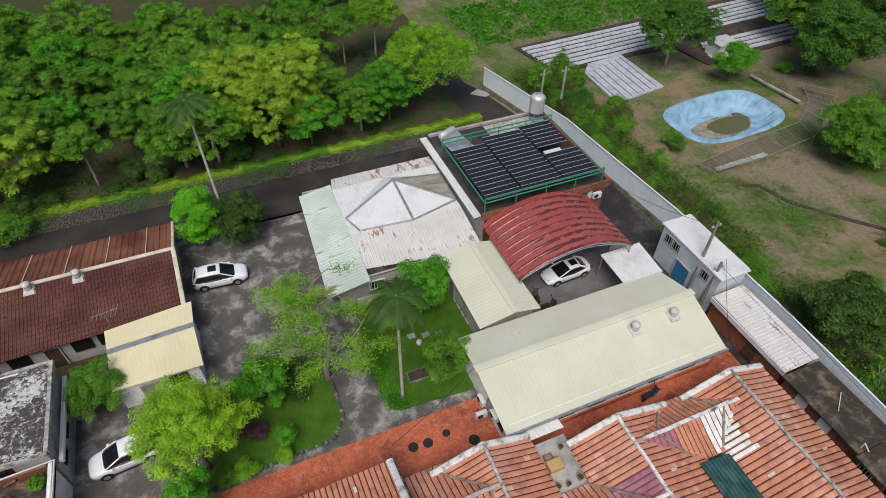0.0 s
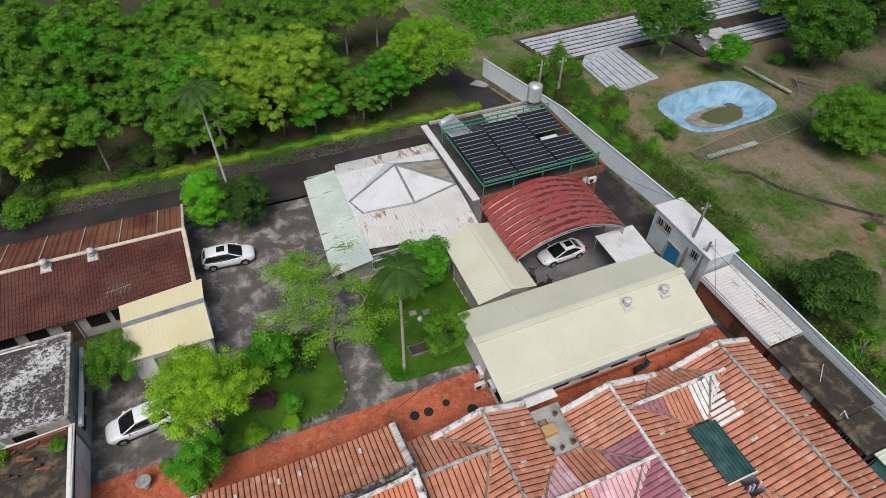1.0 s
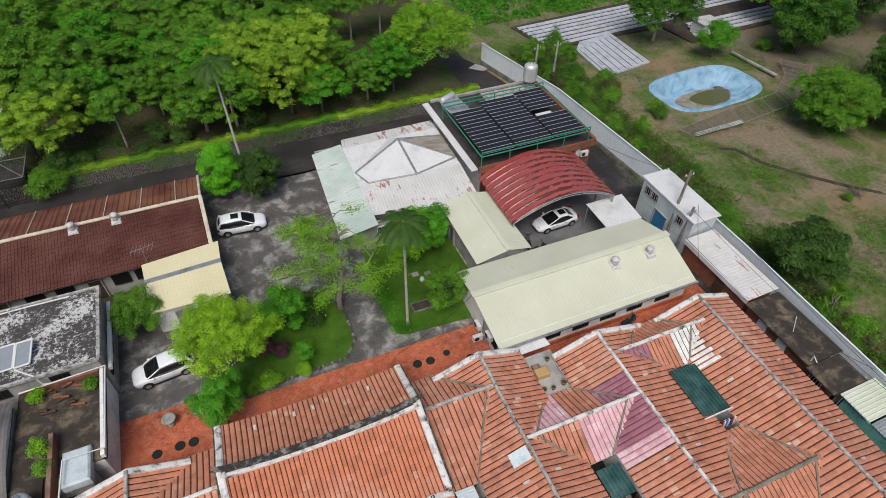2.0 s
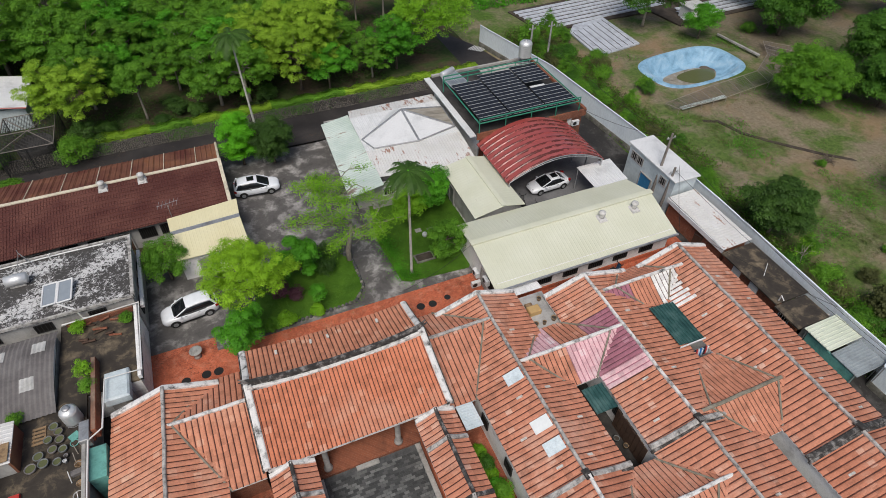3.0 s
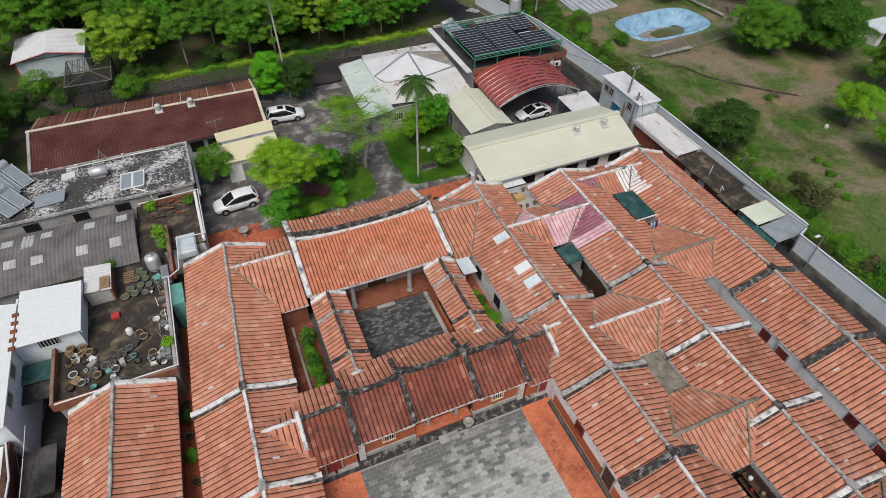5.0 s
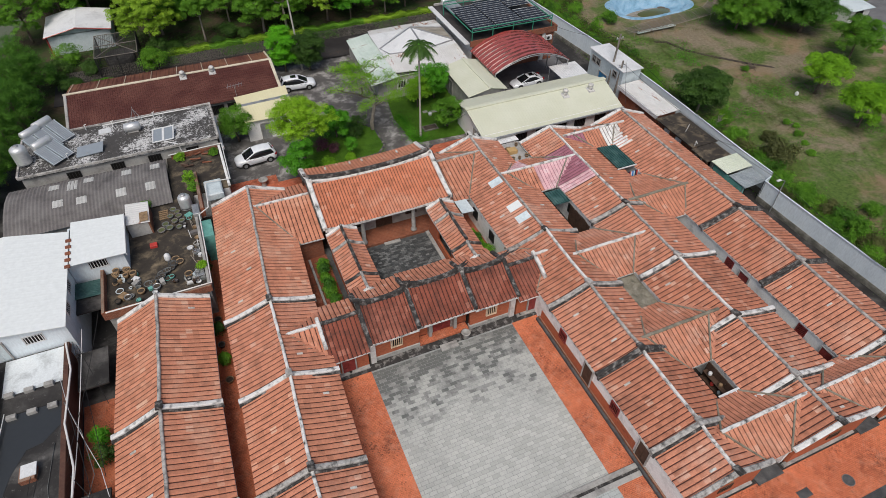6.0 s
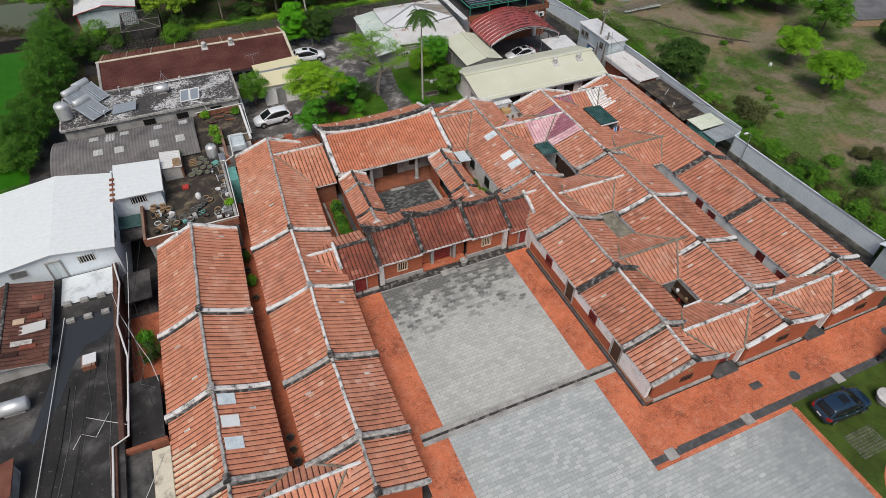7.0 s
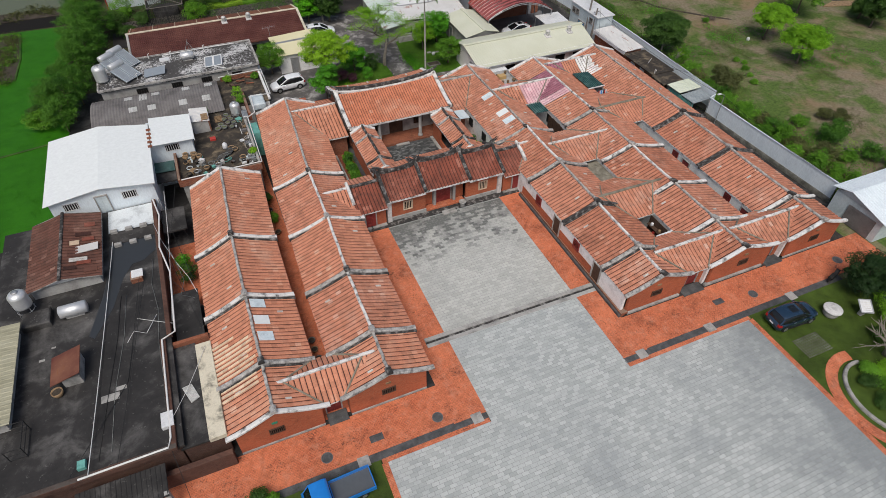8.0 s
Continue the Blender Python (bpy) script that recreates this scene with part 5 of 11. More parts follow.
# washing on a line under the green canopy
ln = thing("washing_line", "line of coloured laundry hung across the alley", "laundry", (23.2, 4.20, 0))
part("line", Form().tube([(22.0, 4.15, 2.74), (23.2, 4.18, 2.70), (24.6, 4.20, 2.74)], 0.012, 4), CABLE, ln)
for k, mt in enumerate((CARBLUE, PLASTICRED, METALWHITE, TRUCKBLUE, BLUEMETAL, CARBLUE, PLASTICRED, METALWHITE)):
    x = 22.72 + 0.17 * k
    part("garment", Form().loft([[(x - 0.1, 4.10, 2.70), (x + 0.11, 4.12, 2.70), (x + 0.11, 4.24, 2.70), (x - 0.1, 4.22, 2.70)], [(x - 0.12, 4.02, 2.40), (x + 0.12, 4.06, 2.40), (x + 0.12, 4.30, 2.40), (x - 0.12, 4.32, 2.40)], [(x - 0.11, 4.00, 2.02), (x + 0.12, 4.03, 2.02), (x + 0.12, 4.33, 2.02), (x - 0.11, 4.35, 2.02)]]), mt, ln, "hanging garment")
for k, y in enumerate((-8.6, -11.4, -16.2, -18.6)):
    bx = thing("storage_box", "grey plastic box against the white wall", "box", (23.7, y, 0), group="boxes in the alley")
    part("case", Form().box(23.55, 23.9, y - 0.3, y + 0.3, 0.02, 0.5, 0, 0.02), (GALV, POTGREY, BLUEMETAL, CORRUGREY)[k], bx)
    part("lid", Form().box(23.52, 23.93, y - 0.33, y + 0.33, 0.5, 0.56, 0, 0.02), (METALWHITE, CORRUGREY)[k % 2], bx)

# Invented boards: they stand in for the darkness of the light well.
lw = thing("timber_lining", "added timber boards that darken the light well wall", "boarding", (14.9, 0.8, 0))
for k in range(8):
    part("board", Form().box(14.86, 14.93, -0.75 + 0.42 * k, -0.37 + 0.42 * k, 0.02, 2.05 + 0.06 * (k % 3), 0, 0.01), DARKWOOD, lw)
wm = thing("washing_machine", "white washing machine against the alley wall", "washing machine", (23.5, -10.2, 0.02))
part("case", Form().box(23.2, 23.8, -10.5, -9.9, 0.02, 0.92, 0, 0.03), METALWHITE, wm)
part("lid", Form().box(23.25, 23.75, -10.45, -9.95, 0.92, 0.97, 0, 0.02), BLUEMETAL, wm)
sk = thing("wash_basin", "turquoise plastic wash basin on a stand", "basin", (23.4, -8.7, 0.02))
part("bowl", Form().box(23.05, 23.75, -9.2, -8.2, 0.75, 0.98, 0, 0.05), TEAL, sk, "turquoise bowl")
for x, y in ((23.12, -9.1), (23.68, -9.1), (23.12, -8.3), (23.68, -8.3)):
    part("leg", Form().tube([(x, y, 0.02), (x, y, 0.78)], 0.03, 6), GALV, sk)

# Invented boarding and shelves, to make the second light well dark.
dw = thing("timber_lining", "added timber boarding and shelves that darken a light well", "boarding", (14.95, -18.7, 0))
for k in range(6):
    part("board", Form().box(14.6, 14.68, -20.15 + 0.49 * k, -19.69 + 0.49 * k, 0.06, 2.3, 0, 0.01), DARKWOOD, dw)
for z in (0.8, 1.5):
    part("shelf", Form().box(14.2, 14.6, -20.1, -17.4, z, z + 0.05), DARKWOOD, dw)
for k, (x, y, z, mt) in enumerate(((14.4, -19.8, 0.85, METALWHITE), (14.4, -19.2, 0.85, BLUEMETAL), (14.42, -18.4, 0.85, PLASTICRED), (14.4, -17.9, 1.55, METALWHITE), (14.4, -19.0, 1.55, POTCLAY), (13.0, -18.0, 0.06, GALV), (13.8, -19.6, 0.06, METALWHITE))):
    solid("storage_jar", Form().lathe(x, y, [(0.12, z), (0.16, z + 0.1), (0.15, z + 0.3), (0.08, z + 0.36)], 10), mt, "small storage jar kept in the light well", "jar", "jars in the light well", smooth=True)


# ---- main hall and gate hall ----
def swallow_ridge(x0, x1, y, z, rise, tip, w=0.34, h=0.34, n=18):
    """A ridge that sags in the middle and sweeps up into forked tips."""
    f = Form()
    pts, wide = [], []
    for k in range(n + 1):
        s = 2 * k / n - 1
        pts.append((x0 + (x1 - x0) * k / n, y, z + rise * abs(s) ** 2.6))
        wide.append(1.0 if abs(s) < 0.92 else 0.8)
    f.sweep(pts, w, h, 0, wide, 0.2)
    for end, d in ((pts[0], -1), (pts[-1], 1)):
        for off in (-0.09, 0.09):
            f.sweep([(end[0] - d * 0.2, y + off * 0.5, end[2] + h * 0.4), (end[0] + d * tip * 0.5, y + off, end[2] + h * 0.55 + tip * 0.22), (end[0] + d * tip, y + off * 1.6, end[2] + h * 0.6 + tip * 0.62)],
                    0.16, 0.16, 0, [1, 0.7, 0.25], 0.05)
    return f


hall = thing("main_hall", "main hall with large orange tiled roof and dark upswept ridge", "house", (-2.3, 11.5, 0))
HX0, HX1, HY, HYN, HYS, HZ, HZE = -8.35, 3.85, 12.0, 16.0, 6.75, 4.85, 3.25
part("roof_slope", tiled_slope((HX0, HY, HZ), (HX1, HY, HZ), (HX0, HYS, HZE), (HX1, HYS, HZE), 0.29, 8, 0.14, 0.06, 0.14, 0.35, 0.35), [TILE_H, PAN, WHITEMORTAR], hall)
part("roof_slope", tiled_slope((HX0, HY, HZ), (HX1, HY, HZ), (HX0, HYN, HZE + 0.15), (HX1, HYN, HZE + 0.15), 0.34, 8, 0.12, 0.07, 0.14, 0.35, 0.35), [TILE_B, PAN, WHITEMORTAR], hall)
part("ridge_cap", swallow_ridge(HX0 + 0.1, HX1 - 0.1, HY, HZ + 0.02, 0.62, 0.5, 0.36, 0.36), BLACKMORTAR, hall, "sooty upswept ridge with flaking white plaster")
part("ridge_base", swallow_ridge(HX0 + 0.1, HX1 - 0.1, HY - 0.26, HZ - 0.16, 0.58, 0.1, 0.24, 0.2), WHITEMORTAR, hall)
for x in (HX0, HX1):
    for ye, ze in ((HYS, HZE), (HYN, HZE + 0.15)):
        pts = [(x, HY + (ye - HY) * s / 8, HZ + 0.42 + (ze - HZ - 0.1) * s / 8 - 0.5 * (s / 8) * (1 - s / 8)) for s in range(9)]
        pts[-1] = (x, ye, ze + 0.34)
        part("verge", Form().sweep(pts, 0.42, 0.18, 0, None, 0.2), WHITEMORTAR, hall, "thick white mortar verge")
        part("verge_edge", Form().sweep([(a + (0.25 if x > 0 else -0.25), b, c - 0.12) for a, b, c in pts], 0.14, 0.2, 0, None, 0.2), BLACKMORTAR, hall)
for x in (HX0 + 0.2, HX1 - 0.45):
    part("gable", Form().loft([[(xx, HYS + 1.7, 0), (xx, HYN - 0.4, 0), (xx, HYN - 0.4, HZE), (xx, HY, HZ - 0.1), (xx, HYS + 1.7, HZE + 0.2)] for xx in (x, x + 0.25)]), OLDBRICK, hall)
part("wall", Form().box(HX0 + 0.3, HX1 - 0.3, HYN - 0.7, HYN - 0.4, 0, HZE + 0.1), OLDBRICK, hall, "brick rear wall")
part("wall", Form().box(HX0 + 0.3, -3.2, 8.7, 8.95, 0.2, 3.6).box(-1.4, HX1 - 0.3, 8.7, 8.95, 0.2, 3.6).box(-3.2, -1.4, 8.7, 8.95, 2.6, 3.6), GREYPLASTER, hall, "pale front wall set back behind a porch")
flat_door("door", hall, -2.3, 8.85, 0.25, 1.7, 2.3, "s", DARKWOOD, "dark wooden double door")
for x in (-5.0, 0.5):
    barred_window("window", hall, x, 8.72, 1.7, 1.0, 1.2, "s", 6, 0.1, DARKWOOD)
part("porch_floor", Form().box(HX0 + 0.3, HX1 - 0.3, 6.55, 8.75, 0, 0.28, 0, 0.03), OLDBRICK, hall, "old red tiled porch floor")
part("porch_step", Form().box(-3.1, -1.5, 6.2, 6.55, 0, 0.16, 0, 0.03), STONE, hall, "pale stone step")
for x in (-4.85, 0.15):
    col = Form().lathe(x, 7.05, [(0.3, 0.28), (0.3, 0.45), (0.2, 0.55), (0.19, 3.0), (0.27, 3.1), (0.27, 3.25)], 16)
    part("column", col, STONE, hall, "pale stone porch column", True)
part("beam", Form().box(HX0 + 0.4, HX1 - 0.4, 6.95, 7.2, 2.95, 3.2), DARKWOOD, hall)
rng = random.Random(5)
for k in (1, 3, 4, 7):
    x = HX0 + 1.0 + k * 1.25
    part("glass_tile", Form().box(x - 0.09, x + 0.09, 14.73, 15.07, 3.98, 4.06), PALETILE, hall)

gate = thing("gate_hall", "front gate hall with dark old tiles and three upswept ridges", "house", (-2.2, -3.5, 0))
GY, GYS, GYN = -3.6, -6.55, -0.5
for x0, x1, z, ze, rise in ((-8.5, -4.55, 4.35, 2.95, 0.50), (-4.55, 0.25, 4.65, 3.15, 0.50), (0.25, 4.1, 4.35, 2.95, 0.50)):
    part("roof_slope", tiled_slope((x0, GY, z), (x1, GY, z), (x0, GYS, ze), (x1, GYS, ze), 0.34, 6, 0.12, 0.08, 0.14, 0.1, 0.1), [OLDTILE, OLDPAN, WHITEMORTAR], gate, "dark weathered red tiles")
    part("roof_slope", tiled_slope((x0, GY, z), (x1, GY, z), (x0, GYN, ze), (x1, GYN, ze), 0.38, 6, 0.1, 0.07, 0.14, 0.1, 0.1), [TILE, OLDPAN, WHITEMORTAR], gate)
    part("ridge_cap", swallow_ridge(x0 + 0.05, x1 - 0.05, GY, z, rise, 0.55, 0.3, 0.34), BLACKMORTAR, gate, "sooty upswept ridge")
for x, z, ze in ((-8.5, 4.4, 3.0), (-4.55, 4.7, 3.2), (0.25, 4.7, 3.2), (4.1, 4.4, 3.0)):
    for ye in (GYS, GYN):
        pts = [(x, GY + (ye - GY) * s / 6, z + 0.12 + (ze - z) * s / 6 - 0.3 * (s / 6) * (1 - s / 6)) for s in range(7)]
        if ye == GYN:
            pts = pts[:5]
        part("verge", Form().sweep(pts, 0.34, 0.2, 0, None, 0.15), BLACKMORTAR, gate, "black weathered verge")
for x0, x1 in ((-8.2, -4.4), (0.1, 3.8)):
    part("wall", Form().box(x0, x1, -5.95, -5.7, 0.55, 3.0), BRICK, gate, "orange brick front wall")
    part("plinth", Form().box(x0 - 0.05, x1 + 0.05, -6.05, -5.65, 0, 0.55, 0, 0.03), STONE, gate, "pale granite plinth")
    part("cornice", Form().box(x0 - 0.05, x1 + 0.05, -6.08, -5.7, 2.78, 2.9), STONE, gate, "pale moulded cornice")
part("wall", Form().box(-4.4, -3.0, -5.2, -4.95, 0.3, 3.4).box(-1.3, 0.1, -5.2, -4.95, 0.3, 3.4).box(-3.0, -1.3, -5.2, -4.95, 2.6, 3.4), BRICK, gate, "recessed brick entrance wall")
for x in (-8.3, 3.9):
    part("pier", Form().box(x - 0.22, x + 0.22, -6.2, -5.6, 0, 2.95, 0, 0.02), MARBLE, gate, "pale stone corner pier")
for x in (-6.3, 2.0):
    barred_window("window", gate, x, -5.94, 1.65, 0.85, 0.95, "s", 5, 0.12, CREAMTILE, "window with five tan clay bars")
flat_door("door", gate, -2.15, -5.16, 0.3, 1.6, 2.25, "s", REDWOOD, "faded red double gate door")
for x in (-3.25, -1.05):
    part("door_post", Form().box(x - 0.13, x + 0.13, -5.6, -5.15, 0.2, 2.9), STONE, gate, "pale stone door post")
part("step", Form().box(-4.3, 0.0, -6.0, -5.2, 0, 0.28, 0, 0.03), PAVEBRICK, gate, "red brick threshold")
part("step", Form().box(-2.9, -1.4, -7.2, -6.6, 0, 0.2, 0, 0.03), STONE, gate, "pale stone step")
part("kerb", Form().box(-11.6, 6.4, -6.75, -6.05, 0, 0.16, 0, 0.03), BLACKMORTAR, gate, "mossy dark stone terrace edge")
part("rear_wall", Form().box(-8.2, -3.4, -1.2, -0.95, 0, 3.0).box(-0.9, 3.8, -1.2, -0.95, 0, 3.0), BRICK, gate)
for x in (-8.3, 3.8):
    part("gable", Form().loft([[(xx, -5.7, 0), (xx, -1.0, 0), (xx, -1.0, 2.9), (xx, GY, 4.25), (xx, -5.7, 2.9)] for xx in (x, x + 0.22)]), OLDBRICK, gate)
# side rooms with their doors
for x0, x1, xd, nm in ((-11.7, -8.6, -10.3, "west"), (4.2, 7.2, 5.85, "east")):
    s = thing("side_room", "low side room with dark old tiles and a red door", "house", ((x0 + x1) / 2, -4, 0), group="side rooms of the gate hall")
    part("roof_slope", tiled_slope((x0, -3.6, 3.55), (x1, -3.6, 3.55), (x0, -6.7, 2.45), (x1, -6.7, 2.45), 0.34, 5, 0.08), [OLDTILE, OLDPAN, WHITEMORTAR], s)
    part("roof_slope", tiled_slope((x0, -3.6, 3.55), (x1, -3.6, 3.55), (x0, -0.9, 2.45), (x1, -0.9, 2.45), 0.38, 5, 0.06), [TILE, PAN, WHITEMORTAR], s)
    part("ridge_cap", Form().sweep([(x0 + (x1 - x0) * k / 6, -3.6, 3.6 + 0.1 * (abs(k - 3) / 3) ** 3) for k in range(7)], 0.26, 0.2), BLACKMORTAR, s)
    xw = x0 + 0.05 if nm == "west" else x1 - 0.05
    part("verge", Form().sweep([(xw, -3.2, 3.85), (xw, -4.4, 3.55), (xw, -5.6, 3.05)], 0.3, 0.24), WHITEMORTAR, s, "white plastered verge")
    part("wall", Form().box(x0 + 0.1, x1 - 0.1, -6.2, -5.98, 0, 2.45), BRICK, s)
    part("plinth", Form().box(x0 + 0.1, x1 - 0.1, -6.5, -6.16, 0, 0.3, 0, 0.03), STONE, s)
    flat_door("door", s, xd, -6.22, 0.35, 1.0, 1.75, "s", REDWOOD, "red painted double door with a pale frame")
link_roof("gate_link_roof_west", "orange tiled roof joining the gate hall to the west wing", -14.8, -11.7, -3.5, -0.9, -6.7, 3.5, 2.5, 2.5, [(-14.8, -11.6, TILE, PAN)], [(-14.8, -11.6, TILE, PAN)], [(-14.0, -11.6)])
link_roof("gate_link_roof_east", "orange tiled roof joining the gate hall to the east wing", 7.2, 9.3, -3.2, -0.6, -6.4, 3.5, 2.5, 2.5, [(7.1, 9.3, TILE, PAN)], [(7.1, 9.3, TILE, PAN)], [(8.6, 5.9)], WHITEMORTAR)

# covered corridors on both sides of the inner court
for x0, xr, x1, nm in ((-8.4, -6.95, -5.5, "west"), (1.3, 2.75, 4.15, "east")):
    s = thing("side_corridor", "narrow corridor with orange tiles and black mortar ridges", "corridor", (xr, 2, 0), group="corridors of the inner court")
    ys = [6.7, 4.5, 0.6, -1.4]
    for k in range(3):
        zr, ze = (3.35, 3.55, 3.3)[k], (2.62, 2.72, 2.6)[k]
        if k == 0:
            zr, ze = 3.45, 2.7
        for x in (x0, x1):
            part("roof_slope", tiled_slope((xr, ys[k], zr), (xr, ys[k + 1], zr), (x, ys[k], ze), (x, ys[k + 1], ze), 0.38, 4, 0.05), [TILE, PAN, WHITEMORTAR], s)
        part("ridge_cap", Form().sweep([(xr, ys[k] + (ys[k + 1] - ys[k]) * q / 5, zr + 0.03 + 0.1 * abs(q / 2.5 - 1) ** 3) for q in range(6)], 0.24, 0.16), (BLACKMORTAR, BLACKMORTAR, MORTAR)[k], s)
        for x in (x0, x1):
            part("verge", Form().sweep([(xr, ys[k] - 0.05, zr + 0.14), ((xr + x) / 2, ys[k] - 0.05, (zr + ze) / 2 + 0.05), (x, ys[k] - 0.05, ze + 0.12)], 0.28, 0.15), (WHITEMORTAR, MORTAR, BLACKMORTAR)[k], s)
            if k == 2:
                part("verge", Form().sweep([(xr, ys[3] + 0.05, zr + 0.14), ((xr + x) / 2, ys[3] + 0.05, (zr + ze) / 2 + 0.05), (x, ys[3] + 0.05, ze + 0.12)], 0.28, 0.15), WHITEMORTAR, s)
    xo = x0 + 0.25 if nm == "west" else x1 - 0.45
    xi = x1 - 0.45 if nm == "west" else x0 + 0.25
    part("wall", Form().box(xo, xo + 0.2, -1.2, 6.6, 0, 2.6), BRICK, s)
    part("wall", Form().box(xi, xi + 0.2, -1.2, 1.2, 0, 2.6).box(xi, xi + 0.2, 4.4, 6.4, 0, 2.6).box(xi, xi + 0.2, 1.2, 4.4, 2.2, 2.6).box(xi, xi + 0.2, 1.2, 4.4, 0, 0.8), BRICK, s)
    xk = x1 - 0.2 if nm == "west" else x0 - 0.15
    part("kerb", Form().box(xk, xk + 0.35, 0.2, 6.5, 0, 0.2, 0, 0.03), STONE, s, "pale stone kerb of the court")


# ---- houses behind the compound ----
def block(parent, x0, x1, y0, y1, z0, z1, mat, t=0.2, name="wall"):
    """Four walls, each a part of its own."""
    for a in ((x0, x1, y0, y0 + t), (x0, x1, y1 - t, y1), (x0, x0 + t, y0 + t, y1 - t), (x1 - t, x1, y0 + t, y1 - t)):
        part(name, Form().box(*a, z0, z1), mat, parent)


def roof_vent(x, y, z, label="grey metal roof vent with a round cap"):
    v = thing("roof_vent", label, "roof vent", (x, y, z), group="roof vents")
    part("base_plate", Form().loft([[(x - a, y - a, z + h) for a, h in ()] or [(x - 0.42, y - 0.5, z - 0.12), (x + 0.42, y - 0.5, z - 0.12), (x + 0.42, y + 0.4, z + 0.06), (x - 0.42, y + 0.4, z + 0.06)],
                                    [(x - 0.38, y - 0.44, z + 0.02), (x + 0.38, y - 0.44, z + 0.02), (x + 0.3, y + 0.3, z + 0.2), (x - 0.3, y + 0.3, z + 0.2)]]), CHIMNEY, v)
    part("stack", Form().lathe(x, y, [(0.24, z), (0.24, z + 0.5), (0.22, z + 0.52)], 14), CHIMNEY, v, "", True)
    part("cap", Form().lathe(x, y, [(0.26, z + 0.5), (0.34, z + 0.58), (0.30, z + 0.72), (0.12, z + 0.84)], 14), CHIMNEY, v, "pale round cap", True)
    return v


# long white house with a pale yellow metal roof
f = thing("long_house", "long white house with a pale yellow ribbed metal roof", "house", (20.8, 19.4, 0))
part("roof_slope", sheet_slope((11.5, 19.9, 3.85), (30.1, 19.9, 3.85), (11.6, 15.2, 2.6), (29.9, 15.2, 2.6), 0.34, 0.009), YELLOWMETAL, f)
part("roof_slope", sheet_slope((11.5, 19.9, 3.85), (30.1, 19.9, 3.85), (11.7, 23.4, 2.85), (30.0, 23.4, 2.85), 0.34, 0.009), YELLOWMETAL, f)
part("ridge_cap", Form().sweep([(11.4, 19.9, 3.87), (20.0, 19.9, 3.88), (30.2, 19.9, 3.87)], 0.6, 0.07), YELLOWMETAL, f)
part("gutter", Form().box(11.5, 30.0, 15.02, 15.2, 2.46, 2.6), GALV, f, "dark stained gutter")
part("fascia", Form().box(11.5, 30.0, 15.2, 15.26, 2.3, 2.56), PLASTER, f)
block(f, 12.0, 29.6, 15.7, 23.0, 0, 2.75, PLASTER)
for x, y0 in ((12.0, 15.75), (29.4, 15.75)):
    part("gable", Form().loft([[(xx, 15.75, 2.6), (xx, 22.95, 2.7), (xx, 19.9, 3.72)] for xx in (x, x + 0.2)]), PLASTER, f)
part("skirting", Form().box(11.97, 29.63, 15.6, 15.7, 0, 0.5), REARBRICK, f, "red painted wall base")
for x in (14.0, 16.6, 19.2, 21.8, 24.4, 27.2):
    barred_window("window", f, x, 15.68, 1.5, 1.3, 0.9, "s", 6, 0.08, GRILLE, "dark barred window")
flat_door("door", f, 12.02, 18.0, 0.05, 0.9, 2.0, "w", GREYPLASTER, "grey metal door")
barred_window("window", f, 12.0, 16.7, 1.5, 0.9, 1.0, "w", 4, 0.08, GRILLE)
for x in (23.9, 27.4):
    roof_vent(x, 18.7, 3.55)
solid("door_awning", sheet_slope((12.1, 15.5, 2.3), (15.4, 15.5, 2.3), (12.2, 14.5, 2.1), (15.6, 14.5, 2.1), 0.3, 0.02), METALWHITE, "flat white sheet awning on the long house", "awning")

# small yellow-roofed outbuilding
g = thing("outbuilding", "small outbuilding with a stained pale yellow gable roof", "house", (16.2, 27.6, 0))
part("roof_slope", sheet_slope((16.6, 31.7, 3.55), (16.6, 23.5, 3.55), (13.7, 31.7, 2.95), (13.6, 23.5, 2.95), 0.34, 0.009), YELLOWMETAL, g)
part("roof_slope", sheet_slope((16.6, 31.7, 3.55), (16.6, 23.5, 3.55), (18.7, 31.7, 3.05), (18.8, 23.5, 3.05), 0.34, 0.009), YELLOWMETAL, g)
part("ridge_cap", Form().sweep([(16.6, 31.7, 3.57), (16.6, 23.5, 3.57)], 0.5, 0.06), YELLOWMETAL, g)
block(g, 14.0, 18.4, 23.9, 31.5, 0, 2.98, GREYPLASTER)
part("gable", Form().loft([[(14.1, yy, 2.9), (18.3, yy, 2.95), (16.6, yy, 3.45)] for yy in (23.92, 24.1)]), GREYPLASTER, g)
flat_door("door", g, 14.0, 29.5, 0.05, 0.9, 2.0, "w", GALV)

# barrel-vaulted red carport
c = thing("carport", "red rust-streaked barrel vault carport on steel posts", "carport", (23.7, 29.6, 0))
VX0, VX1, VY0, VY1, VZ, VR = 18.4, 29.1, 26.2, 33.3, 3.6, 1.75
n = 26
bays = 9
